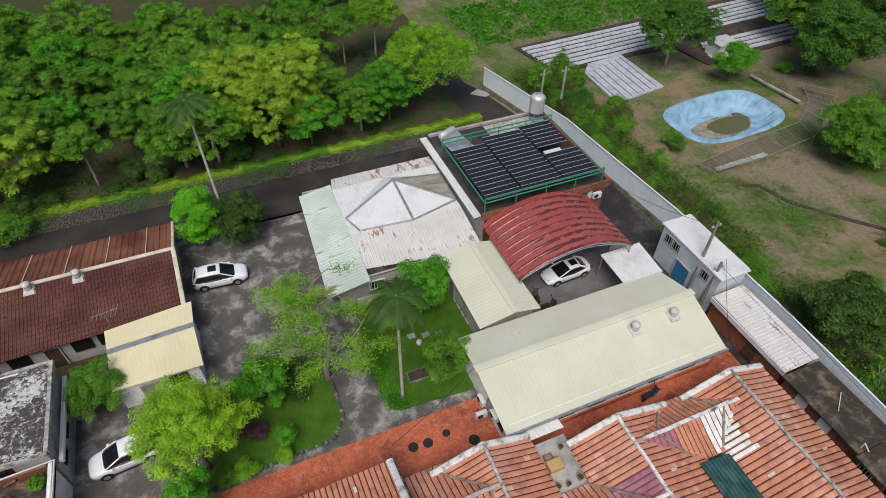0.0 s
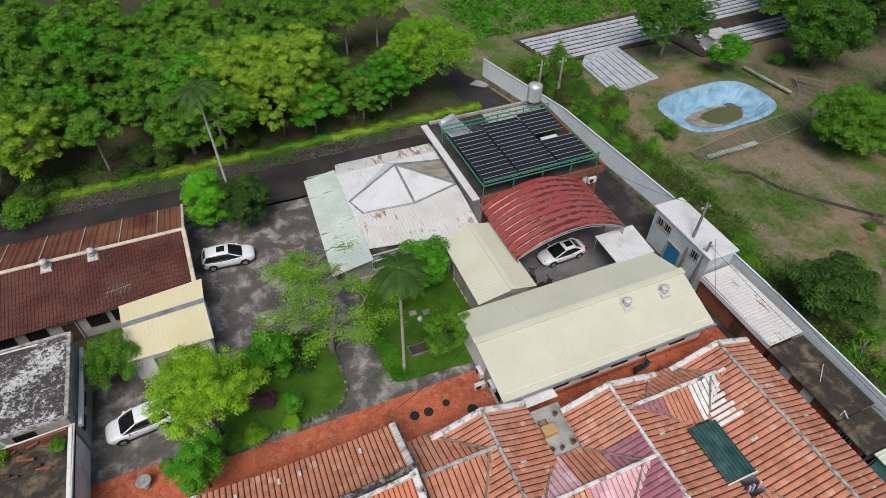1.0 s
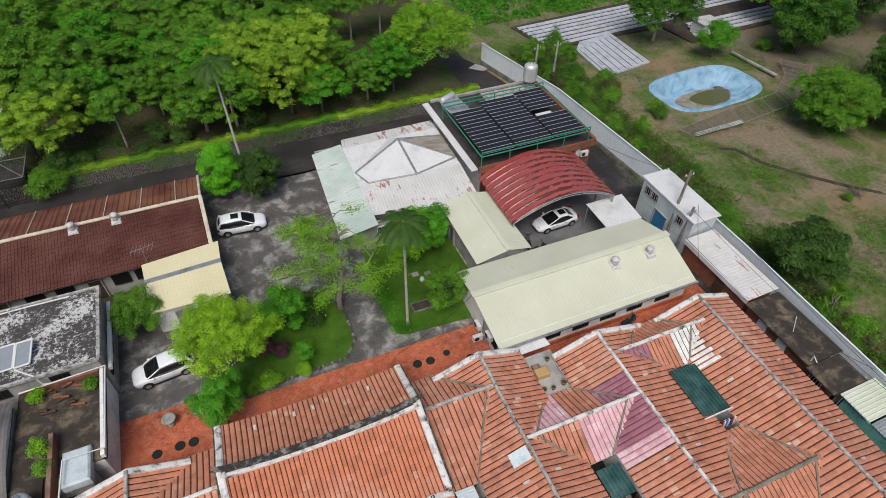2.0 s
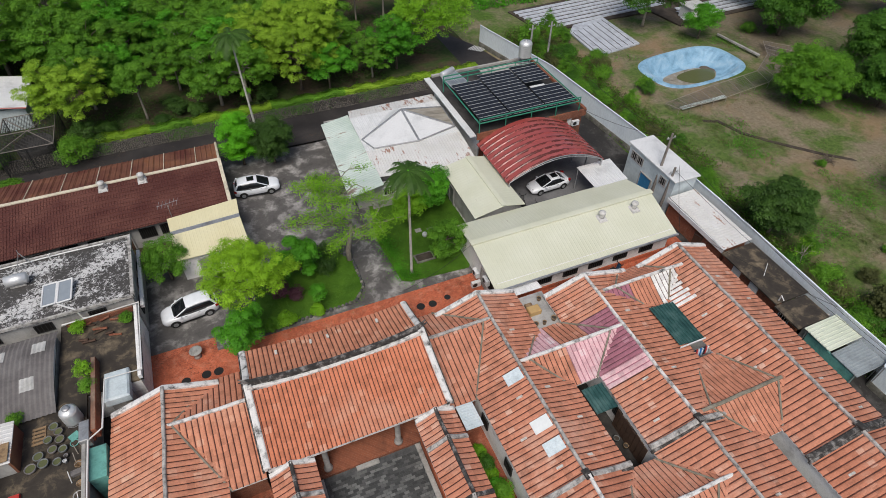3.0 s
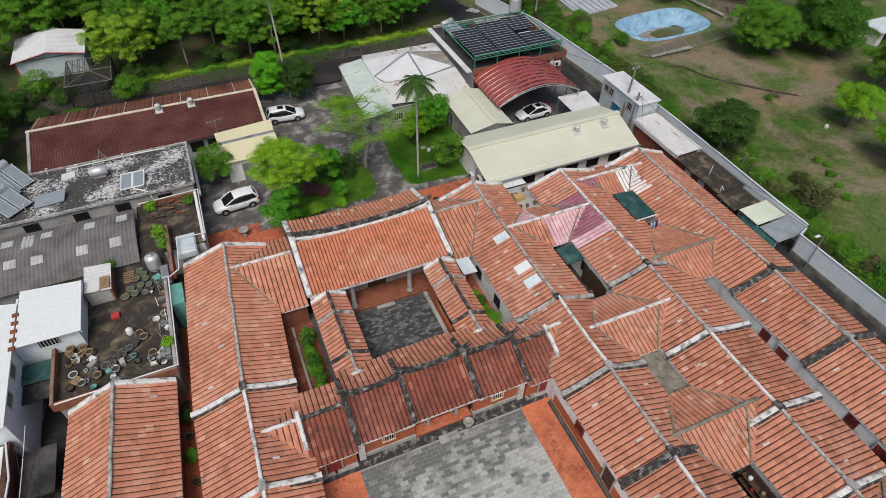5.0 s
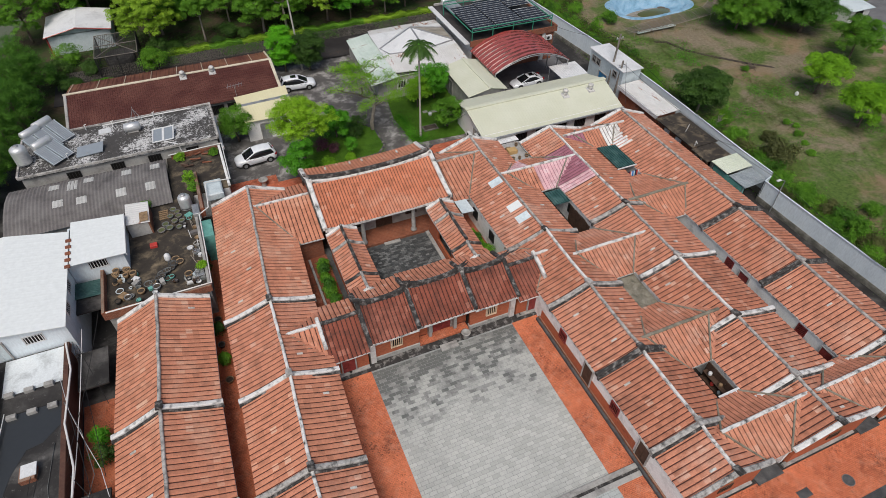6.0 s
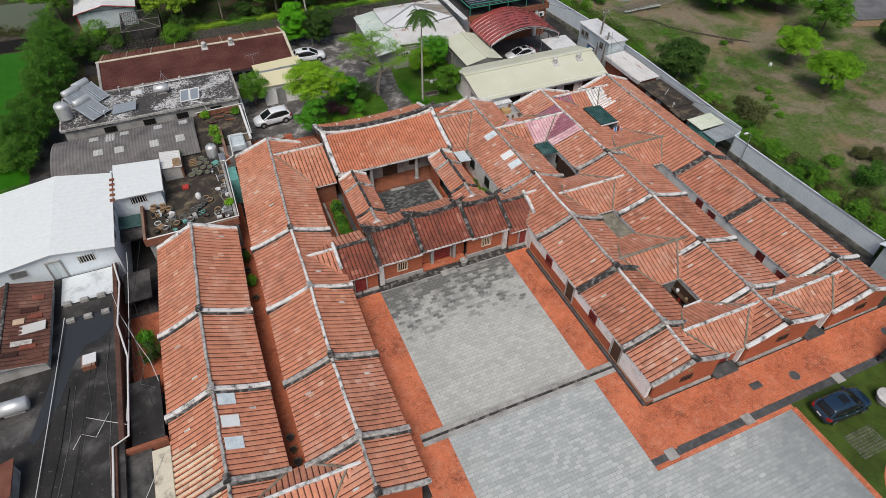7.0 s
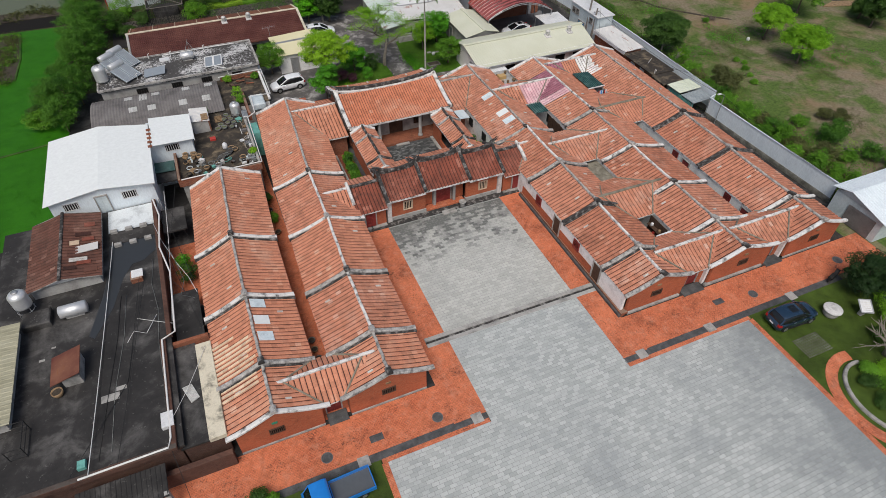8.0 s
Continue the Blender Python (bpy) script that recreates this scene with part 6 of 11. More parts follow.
for b in range(bays):
    y0, y1 = VY0 + (VY1 - VY0) * b / bays, VY0 + (VY1 - VY0) * (b + 1) / bays - 0.0
    v = Form()
    rows = []
    for yy, up in ((y0, 0.0), (y0 + 0.06, 0.06), (y0 + 0.16, 0.06), (y0 + 0.22, 0.0), (y1, 0.0)):
        rows.append([(VX0 + (VX1 - VX0) * k / n, yy, VZ + VR * max(0.0, math.sin(math.pi * k / n)) ** 0.85 + up) for k in range(n + 1)])
    v.loft(rows, 0, False, False)
    sh = part("vault_sheet", v, REDMETAL, c)
    part("seam", Form().sweep([(VX0 + (VX1 - VX0) * k / n, y0 + 0.11, VZ + VR * max(0.0, math.sin(math.pi * k / n)) ** 0.85 + 0.03) for k in range(n + 1)], 0.14, 0.06), REDMETAL, sh, "rusted dark red seam")
for y in (VY0 + 0.05, VY0 + 2.4, VY0 + 4.8, VY1 - 0.1):
    arc = [(VX0 + (VX1 - VX0) * k / 14, y, VZ - 0.1 + VR * max(0.0, math.sin(math.pi * k / 14)) ** 0.85) for k in range(15)]
    part("arch_rib", Form().tube(arc, 0.06, 6), GALV, c)
    low = [(a, b, d - 0.22 * max(0.0, math.sin(math.pi * k / 14)) ** 0.4) for k, (a, b, d) in enumerate(arc)]
    part("arch_chord", Form().tube(low, 0.045, 6), GALV, c)
    for k in range(1, 14):
        part("web", Form().tube([arc[k], low[k]], 0.03, 5), GALV, c)
    for x in (VX0 + 0.1, VX1 - 0.1):
        part("post", Form().tube([(x, y, 0.04), (x, y, VZ + 0.05)], 0.07, 8), GALV, c)
for x in (VX0, VX1):
    part("eave_rail", Form().box(x - 0.06, x + 0.06, VY0, VY1, VZ - 0.12, VZ + 0.02), REDMETAL, c)
solid("shade_sheet", sheet_slope((26.6, 26.9, 2.75), (30.6, 26.9, 2.75), (26.4, 23.2, 2.9), (30.2, 23.2, 2.9), 0.35, 0.025), METALWHITE, "flat white metal sheet roof beside the carport", "canopy")
for x, y in ((26.7, 26.7), (30.3, 26.7)):
    solid("canopy_post", Form().tube([(x, y, 0.04), (x, y, 2.75)], 0.05, 8), GALV, "thin galvanised post under the white sheet", "post", "canopy posts")

# house with the solar collectors
h = thing("flat_roof_house", "flat-roofed house with red and white tiled front, dark roof deck", "house", (24.7, 40, 0))
block(h, 18.9, 31.1, 33.7, 46.2, 0, 4.3, PLASTER, 0.22)
part("front_cladding", Form().box(18.8, 31.2, 33.56, 33.7, 0, 4.3), OLDBRICK, h, "red tiled front wall")
part("roof_deck", Form().box(18.4, 31.5, 33.4, 46.4, 4.3, 4.5), BLACKROOF, h, "dark roof deck")
part("parapet", Form().box(18.4, 31.5, 33.3, 33.5, 4.0, 4.75), OLDBRICK, h)
part("parapet", Form().box(31.3, 31.6, 33.5, 46.4, 4.5, 4.75), OLDBRICK, h)
part("parapet", Form().box(18.6, 31.3, 46.2, 46.5, 4.5, 4.75), GREYPLASTER, h)
part("roof_ledge", Form().box(17.7, 18.4, 33.6, 46.5, 4.3, 4.46, 0, 0.03), METALWHITE, h, "long white ledge along the roof edge")
for x, y in ((19.6, 33.54), (29.6, 33.54)):
    part("pier", Form().box(x - 0.25, x + 0.25, y - 0.08, y + 0.02, 0, 4.0), MARBLE, h)
barred_window("window", h, 28.4, 33.56, 2.9, 1.2, 1.2, "s", 4, 0.08, MARBLE)


def ac_unit(x, y, z, turn=0, label="white air conditioner outdoor unit"):
    a = thing("air_conditioner", label, "air conditioner", (0, 0, 0), group="air conditioners")
    part("case", Form().box(-0.42, 0.42, -0.16, 0.16, 0.04, 0.62, 0, 0.02), METALWHITE, a)
    part("fan_grille", Form().loft([[(-0.14 + r * math.cos(k * math.pi / 8), yy, 0.33 + r * math.sin(k * math.pi / 8)) for k in range(16)] for yy, r in ((-0.162, 0.23), (-0.18, 0.22))]), GRILLE, a, "dark round fan grille")
    part("bracket", Form().box(-0.36, -0.3, -0.16, 0.16, 0, 0.04), GALV, a)
    part("bracket", Form().box(0.3, 0.36, -0.16, 0.16, 0, 0.04), GALV, a)
    a.matrix_basis = pose(x, y, z, 0, 0, turn)
    return a


ac_unit(20.6, 33.35, 3.1)
ac_unit(30.3, 33.3, 3.0)
ac_unit(11.75, 17.2, 1.4, -90)
ac_unit(11.75, 19.1, 0.5, -90)
ac_unit(11.4, 18.3, 0.05, 0)

arr = thing("solar_array", "black solar collectors with white rails on a green steel frame", "solar array", (24.5, 38, 4.5))
panels = ((18.9, 22.3, 33.6, 41.3), (22.45, 26.5, 33.6, 42.2), (26.65, 30.2, 33.6, 37.6), (26.65, 29.9, 38.8, 42.6))
for x0, x1, y0, y1 in panels:
    k = max(4, round((y1 - y0) / 0.62))
    pz = 6.0
    pn = part("collector", Form().box(x0, x1, y0, y1, pz - 0.07, pz), SOLAR, arr, "black collector field")
    for q in range(k + 1):
        y = y0 + (y1 - y0) * q / k
        part("rail", Form().box(x0, x1, y - 0.012, y + 0.012, pz, pz + 0.03), CLEARSHEET, pn)
    for q in range(7):
        x = x0 + (x1 - x0) * q / 6
        part("seam", Form().box(x - 0.012, x + 0.012, y0, y1, pz, pz + 0.014), GRILLE, pn)
part("skylight", Form().box(27.2, 29.0, 37.75, 38.55, 5.55, 5.62), METALWHITE, arr, "white sheet in the gap")
for a, b in (((18.6, 33.4, 5.9), (30.5, 33.4, 5.9)), ((18.6, 42.8, 5.9), (30.5, 42.8, 5.9)), ((18.6, 33.4, 5.9), (18.6, 42.8, 5.9)), ((30.5, 33.4, 5.9), (30.5, 42.8, 5.9)), ((18.6, 33.4, 6.35), (30.5, 33.4, 6.35)), ((18.6, 42.8, 6.35), (30.5, 42.8, 6.35))):
    part("frame_rail", Form().tube([a, b], 0.07, 6), GREENSTEEL, arr, "green steel rail")
for x in (18.6, 21.6, 24.6, 27.6, 30.5):
    for y in (33.4, 42.8):
        part("post", Form().tube([(x, y, 4.5), (x, y, 6.4)], 0.06, 6), GREENSTEEL, arr)


def water_heater(x, y, z, turn, label="solar water heater with a steel drum and glass collector", rise=1.0):
    """Two tilted collectors of glass tubes below a lying drum, on a steel stand; rise: height of the drum over the roof."""
    w = thing("solar_water_heater", label, "water heater", (0, 0, 0), group="solar water heaters")
    top = rise - 0.12
    for k in (-1, 1):
        x0, x1 = k * 0.62 - 0.58, k * 0.62 + 0.58
        col = part("collector", Form().loft([[(x0, -2.1, 0.2), (x1, -2.1, 0.2), (x1, 0.1, top), (x0, 0.1, top)], [(x0, -2.14, 0.28), (x1, -2.14, 0.28), (x1, 0.06, top + 0.08), (x0, 0.06, top + 0.08)]]), HEATERGLASS, w, "grey-blue glass collector")
        for q in range(6):
            xx = x0 + 0.08 + 0.2 * q
            part("tube", Form().tube([(xx, -2.12, 0.29), (xx, 0.05, top + 0.09)], 0.022, 5), BLUEMETAL if q in (0, 5) else GALV, col)
        for yy, zz in ((-2.14, 0.29), (0.06, top + 0.09)):
            part("edge", Form().tube([(x0 - 0.03, yy, zz), (x1 + 0.03, yy, zz)], 0.04, 5), STEEL, col)
    part("drum", Form().loft([[(xx, 0.35 + r * math.cos(q * math.pi / 9), rise + 0.2 + r * math.sin(q * math.pi / 9)) for q in range(18)] for xx, r in ((-1.0, 0.1), (-0.95, 0.32), (-0.9, 0.36), (0.9, 0.36), (0.95, 0.32), (1.0, 0.1))]), STEEL, w, "stainless steel drum", True)
    for xx in (-0.8, 0.8):
        part("leg", Form().tube([(xx, 0.35, 0), (xx, 0.35, rise - 0.1)], 0.03, 5), GALV, w)
        part("leg", Form().tube([(xx, -1.7, 0), (xx, -1.7, 0.3)], 0.03, 5), GALV, w)
        part("brace", Form().tube([(xx, -1.7, 0.05), (xx, 0.35, rise - 0.2)], 0.025, 5), GALV, w)
    w.matrix_basis = pose(x, y, z, 0, 0, turn)
    return w


water_heater(20.0, 44.3, 4.55, 25)


def steel_tank(x, y, z, r=0.62, hgt=1.7, stand=0.9, label="ribbed stainless steel water tank on a stand"):
    t = thing("water_tank", label, "water tank", (x, y, z), group="water tanks")
    prof = [(0.1, stand), (r, stand + 0.02)]
    k = 7
    for q in range(k):
        a = stand + 0.1 + (hgt - 0.4) * q / k
        prof += [(r, a), (r * 1.03, a + 0.05), (r, a + 0.1)]
    prof += [(r, stand + hgt - 0.28), (r * 0.75, stand + hgt - 0.1), (r * 0.3, stand + hgt), (0.12, stand + hgt)]
    part("vessel", Form().lathe(x, y, [(a, z + b) for a, b in prof], 20), STEEL, t, "", True)
    part("lid", Form().lathe(x, y, [(0.24, z + stand + hgt - 0.02), (0.24, z + stand + hgt + 0.06), (0.1, z + stand + hgt + 0.09)], 14), GALV, t, "round lid", True)
    for q in range(4):
        a = math.pi / 4 + q * math.pi / 2
        part("leg", Form().tube([(x + r * 1.05 * math.cos(a), y + r * 1.05 * math.sin(a), z), (x + r * 0.8 * math.cos(a), y + r * 0.8 * math.sin(a), z + stand + 0.05)], 0.035, 5), GALV, t)
    part("ring", Form().tube([(x + r * math.cos(q * math.pi / 6), y + r * math.sin(q * math.pi / 6), z + stand * 0.55) for q in range(13)], 0.025, 5), GALV, t)
    return t


steel_tank(30.2, 45.2, 4.5, 0.75, 2.0, 1.0)
solid("roof_deck_rubble", Form().box(24.5, 31.0, 43.4, 46.0, 4.5, 4.55), MORTAR, "pale flaking patch on the roof deck", "roof patch")

# low sheds with the white pyramid
m = thing("low_shed", "low shed under patched white, rusty and pale green metal sheets", "shed", (11, 38, 0))
part("roof_sheet", sheet_slope((7.6, 43.2, 3.35), (18.0, 43.2, 3.35), (8.0, 45.2, 3.0), (18.2, 45.2, 3.0), 0.35, 0.03), RUSTWHITE, m)
part("roof_sheet", sheet_slope((7.6, 43.2, 3.35), (18.0, 43.2, 3.35), (7.5, 36.6, 3.2), (17.9, 36.4, 3.2), 0.4, 0.02), METALWHITE, m)
part("roof_sheet", sheet_slope((7.5, 36.8, 3.22), (17.9, 36.6, 3.22), (7.3, 32.9, 2.75), (17.7, 31.3, 2.75), 0.3, 0.03), RUSTWHITE, m, "white sheet streaked with rust")
part("roof_sheet", sheet_slope((7.7, 44.4, 3.05), (7.5, 31.2, 3.05), (4.6, 44.3, 2.6), (3.9, 31.0, 2.6), 0.32, 0.03), PALEGREEN, m, "pale green sheet with dark rust lines")
part("roof_sheet", sheet_slope((14.2, 32.3, 2.7), (17.9, 31.8, 2.7), (14.2, 31.0, 2.6), (17.9, 30.9, 2.6), 0.3, 0.03), RUSTWHITE, m)
apex = (13.0, 41.3, 4.35)
base = [(7.7, 38.9, 3.24), (8.4, 36.9, 3.28), (13.2, 36.5, 3.3), (17.8, 37.6, 3.35), (17.9, 41.6, 3.4), (12.6, 43.1, 3.4)]
for k, mt in enumerate((METALWHITE, METALWHITE, METALWHITE, TANSHEET, METALWHITE, METALWHITE)):
    a, b = base[k], base[(k + 1) % 6]
    fm = Form()
    fm.face([a, b, apex])
    part("pyramid_face", fm.face([(a[0], a[1], a[2] - 0.05), apex, (b[0], b[1], b[2] - 0.05)]), mt, m)
for k in (0, 2, 3, 4):
    part("hip", Form().sweep([base[k], apex], 0.24, 0.06), GALV, m)
for k in range(4):
    part("eave_trim", Form().sweep([base[k], base[k + 1]], 0.14, 0.06), GALV, m)
block(m, 5.0, 17.6, 32.0, 44.8, 0, 2.6, GREYPLASTER, 0.2)
part("roof_underlay", Form().box(5.0, 17.6, 32.0, 44.8, 2.5, 2.58), DARKFLOOR, m)
for x in (8.2, 11.2):
    barred_window("window", m, x, 32.0, 1.5, 1.2, 0.9, "s", 5, 0.08, METALWHITE)
solid("garden_wall", Form().box(6.3, 9.3, 31.4, 31.6, 0, 0.9, 0, 0.02), GREYPLASTER, "low grey garden wall beside the lawn", "wall", kind="structure")

# maroon-roofed house on the lane
hh = thing("maroon_roof_house", "long grey house with a maroon sheet-tile roof and cream trim", "house", (-18.3, 39.3, 0))
RX0, RX1, RY, RZ = -30.0, -6.6, 39.7, 4.1
part("roof_slope", sheet_slope((RX0, RY, RZ), (RX1, RY, RZ), (RX0, 33.7, 2.8), (RX1, 33.9, 2.8), 0.25, 0.05, 14), BROWNTILE, hh)
part("roof_slope", sheet_slope((RX0, RY, RZ), (RX1, RY, RZ), (RX0, 44.7, 2.8), (RX1, 44.7, 2.8), 0.5, 0.05), RUSTBROWN, hh, "rusty maroon ribbed sheet")
for q in range(14):
    s = (q + 0.5) / 14
    y, z = RY + (33.8 - RY) * s, RZ + (2.8 - RZ) * s
    part("tile_step", Form().sweep([(RX0, y, z + 0.02), (RX1, y, z + 0.02)], 0.05, 0.045), BROWNTILE, hh)
for q in range(int((RX1 - RX0) / 1.0)):
    x = RX0 + 1.0 * q + 0.3
    part("rib", Form().sweep([(x, RY, RZ + 0.04), (x, 44.7, 2.84)], 0.07, 0.06), RUSTBROWN if q % 3 else CREAM, hh)
part("ridge_cap", Form().sweep([(RX0 - 0.2, RY, RZ + 0.02), (RX1 + 0.1, RY, RZ + 0.02)], 0.34, 0.12), CREAM, hh, "cream painted ridge")
part("verge", Form().sweep([(RX1, RY, RZ + 0.05), (RX1, 33.8, 2.86)], 0.34, 0.12), CREAM, hh)
part("verge", Form().sweep([(RX1, RY, RZ + 0.05), (RX1, 44.7, 2.86)], 0.22, 0.1), CREAM, hh)
part("verge", Form().sweep([(RX0, RY, RZ + 0.05), (RX0, 33.8, 2.86)], 0.3, 0.1), GREYPLASTER, hh)
block(hh, RX0 + 0.4, RX1 - 0.3, 34.4, 44.2, 0, 2.75, GREYPLASTER, 0.22)
for x in (RX0 + 0.42, RX1 - 0.52):
    part("gable", Form().loft([[(xx, 34.4, 2.7), (xx, 44.2, 2.7), (xx, RY, RZ - 0.12)] for xx in (x, x + 0.2)]), GREYPLASTER, hh)
for k, x in enumerate((-10.0, -12.4, -14.2, -16.2, -18.4, -20.6, -23.0, -25.5)):
    if k in (0, 3, 6):
        flat_door("door", hh, x, 34.4, 0.05, 0.95, 2.1, "s", DARKWOOD)
    else:
        barred_window("window", hh, x, 34.4, 1.6, 1.25, 1.0, "s", 7, 0.08, GRILLE)
for x in (-13.7, -17.1):
    roof_vent(x, 39.2, 4.0)
an = thing("annex", "small white annex with a flat pale yellow sheet roof", "annex", (-9.1, 31.1, 0))
part("roof_sheet", sheet_slope((-12.2, 33.6, 3.2), (-6.0, 34.2, 3.2), (-12.1, 31.9, 3.05), (-6.1, 32.2, 3.05), 0.3, 0.009), ANNEXYELLOW, an)
part("roof_sheet", sheet_slope((-12.1, 31.4, 3.05), (-6.1, 31.7, 3.05), (-11.9, 28.3, 2.75), (-5.9, 28.2, 2.75), 0.3, 0.009), ANNEXYELLOW, an)
part("roof_gutter", Form().loft([[(-12.1, 31.4, 3.0), (-12.1, 31.9, 3.0), (-12.1, 31.9, 3.06), (-12.1, 31.4, 3.06)], [(-6.1, 31.7, 3.0), (-6.1, 32.2, 3.0), (-6.1, 32.2, 3.06), (-6.1, 31.7, 3.06)]]), GALV, an, "dark grey gutter strip")
block(an, -11.8, -6.3, 28.6, 33.6, 0, 2.75, PLASTER)
barred_window("window", an, -7.8, 28.6, 1.6, 1.2, 0.9, "s", 4, 0.08, GRILLE)
flat_door("door", an, -9.8, 28.6, 0.05, 0.9, 2.0, "s", GALV)


def antenna(x, y, z, label="thin metal television aerial on a roof"):
    a = thing("aerial", label, "aerial", (x, y, z), group="aerials")
    part("mast", Form().tube([(x, y, z), (x, y, z + 1.5)], 0.03, 6), GALV, a)
    part("boom", Form().tube([(x - 0.9, y, z + 1.4), (x + 0.9, y + 0.3, z + 1.4)], 0.025, 5), GALV, a)
    for k in range(6):
        cx = x - 0.8 + k * 0.32
        part("element", Form().tube([(cx - 0.05, y - 0.5 + k * 0.02, z + 1.42), (cx + 0.15, y + 0.6, z + 1.42)], 0.018, 4), GALV, a)


antenna(-11.8, 34.2, 2.9)


# ---- neighbours to the west ----
j = thing("flat_roof_neighbour", "flat-roofed grey house, black roof with flaking white paint", "house", (-24, 27.5, 0))
part("roof_deck", Form().box(-33.6, -15.0, 23.9, 31.0, 4.15, 4.4), PEELING, j, "black roof deck with flaking white paint")
block(j, -33.4, -15.2, 24.1, 30.8, 0, 4.15, GREYPLASTER, 0.25)
for a in ((-33.6, -15.0, 23.8, 23.98, 4.3, 4.55), (-15.15, -14.9, 23.98, 31.0, 4.3, 4.62), (-33.6, -15.15, 30.9, 31.1, 4.3, 4.55), (-33.7, -33.5, 23.98, 30.9, 4.3, 4.55)):
    part("parapet", Form().box(*a, 0, 0.02), MORTAR, j)
for x in (-17.8, -21.5, -25.0, -29.0):
    barred_window("window", j, x, 24.1, 3.4, 1.1, 0.7, "s", 4, 0.06, GRILLE)
part("wall_band", Form().box(-15.0, -14.75, 24.2, 30.8, 2.6, 2.9), PLASTER, j, "white sill band")
for y in (25.3, 27.3, 29.3):
    barred_window("window", j, -15.18, y, 1.9, 1.0, 1.0, "e", 4, 0.08, GRILLE)
rp = thing("roof_collector", "pair of small pale-framed glass collectors on the flat roof", "collector", (-20.2, 26.1, 4.4))
for k in range(2):
    x0 = -21.3 + 1.05 * k
    pnl = part("glass", Form().loft([[(x0, 25.1, 4.5), (x0 + 0.95, 25.15, 4.5), (x0 + 1.2, 26.9, 4.95), (x0 + 0.25, 26.85, 4.95)], [(x0, 25.1, 4.56), (x0 + 0.95, 25.15, 4.56), (x0 + 1.2, 26.9, 5.01), (x0 + 0.25, 26.85, 5.01)]]), HEATERGLASS, rp, "grey-blue glass")
    for p, q in (((x0, 25.1, 4.57), (x0 + 0.95, 25.15, 4.57)), ((x0 + 0.95, 25.15, 4.57), (x0 + 1.2, 26.9, 5.02)), ((x0 + 1.2, 26.9, 5.02), (x0 + 0.25, 26.85, 5.02)), ((x0 + 0.25, 26.85, 5.02), (x0, 25.1, 4.57))):
        part("frame", Form().tube([p, q], 0.07, 6), METALWHITE, pnl, "white frame")
    part("prop", Form().box(x0 + 0.5, x0 + 0.58, 26.4, 26.48, 4.4, 4.9), GALV, rp)
solid("roof_duct", Form().tube([(-20.2, 25.0, 4.5), (-19.6, 24.4, 4.6), (-19.0, 23.9, 4.6), (-18.8, 23.8, 3.6), (-17.6, 23.7, 3.5)], 0.06, 6), WHITEPIPE, "white pipe bent over the roof edge", "pipe")
tp = thing("tripod_aerial", "bare metal tripod on the flat roof", "aerial", (-22.6, 30.3, 4.4))
for dx, dy in ((-0.7, -0.3), (0.7, -0.3), (0.0, 0.6)):
    part("leg", Form().tube([(-22.6 + dx, 30.3 + dy, 4.4), (-22.6, 30.3, 5.9)], 0.03, 5), GALV, tp)
part("spike", Form().tube([(-22.6, 30.3, 5.85), (-22.6, 30.3, 6.2)], 0.025, 5), GALV, tp)
hd = thing("lying_tank", "dull steel water drum lying on the flat roof", "water tank", (-23.0, 28.4, 4.4))
part("vessel", Form().loft([[(xx, 28.4 + r * math.cos(q * math.pi / 8), 4.95 + r * math.sin(q * math.pi / 8)) for q in range(16)] for xx, r in ((-23.85, 0.15), (-23.75, 0.45), (-22.3, 0.45), (-22.2, 0.15))]), STEEL, hd, "", True)
part("cradle", Form().box(-23.6, -22.5, 28.1, 28.7, 4.4, 4.55), GREYPLASTER, hd)
for x, y, t, rise in ((-30.9, 30.3, 42, 1.5), (-31.9, 28.9, 42, 1.5), (-30.9, 26.9, 42, 1.2)):
    water_heater(x, y, 4.42, t, rise=rise)
solid("leaning_collector", Form().loft([[(-28.4, 25.2, 4.55), (-26.0, 25.4, 4.55), (-25.8, 26.6, 4.95), (-28.2, 26.4, 4.95)], [(-28.4, 25.2, 4.62), (-26.0, 25.4, 4.62), (-25.8, 26.6, 5.02), (-28.2, 26.4, 5.02)]]), HEATERGLASS, "grey collector panel leaning on the flat roof", "panel")
for x, y in ((-27.4, 25.5), (-26.8, 26.3)):
    solid("steel_prop", Form().box(x - 0.06, x + 0.06, y - 0.06, y + 0.06, 4.4, 4.75), GALV, "short steel prop under a collector", "prop", "collector props")
steel_tank(-33.0, 26.2, 3.6, 0.7, 1.9, 1.0)
for x, y in ((-20.9, 30.4), (-25.0, 30.2), (-27.6, 30.5), (-29.2, 25.6)):
    solid("vent_pipe", Form().tube([(x, y, 4.4), (x, y, 5.0), (x + 0.2, y, 5.05)], 0.05, 6), WHITEPIPE, "white plastic vent pipe on the flat roof", "pipe", "vent pipes")
solid("loose_sheet", Form().box(-26.4, -25.2, 29.0, 29.9, 4.4, 4.5, 0, 0.02), METALWHITE, "white sheet lying on the flat roof", "sheet")
solid("roof_pipe", Form().tube([(-26.0, 30.6, 4.5), (-20.0, 30.75, 4.5), (-17.0, 30.7, 4.5)], 0.06, 6), WHITEPIPE, "white plastic pipe along the flat roof", "pipe")

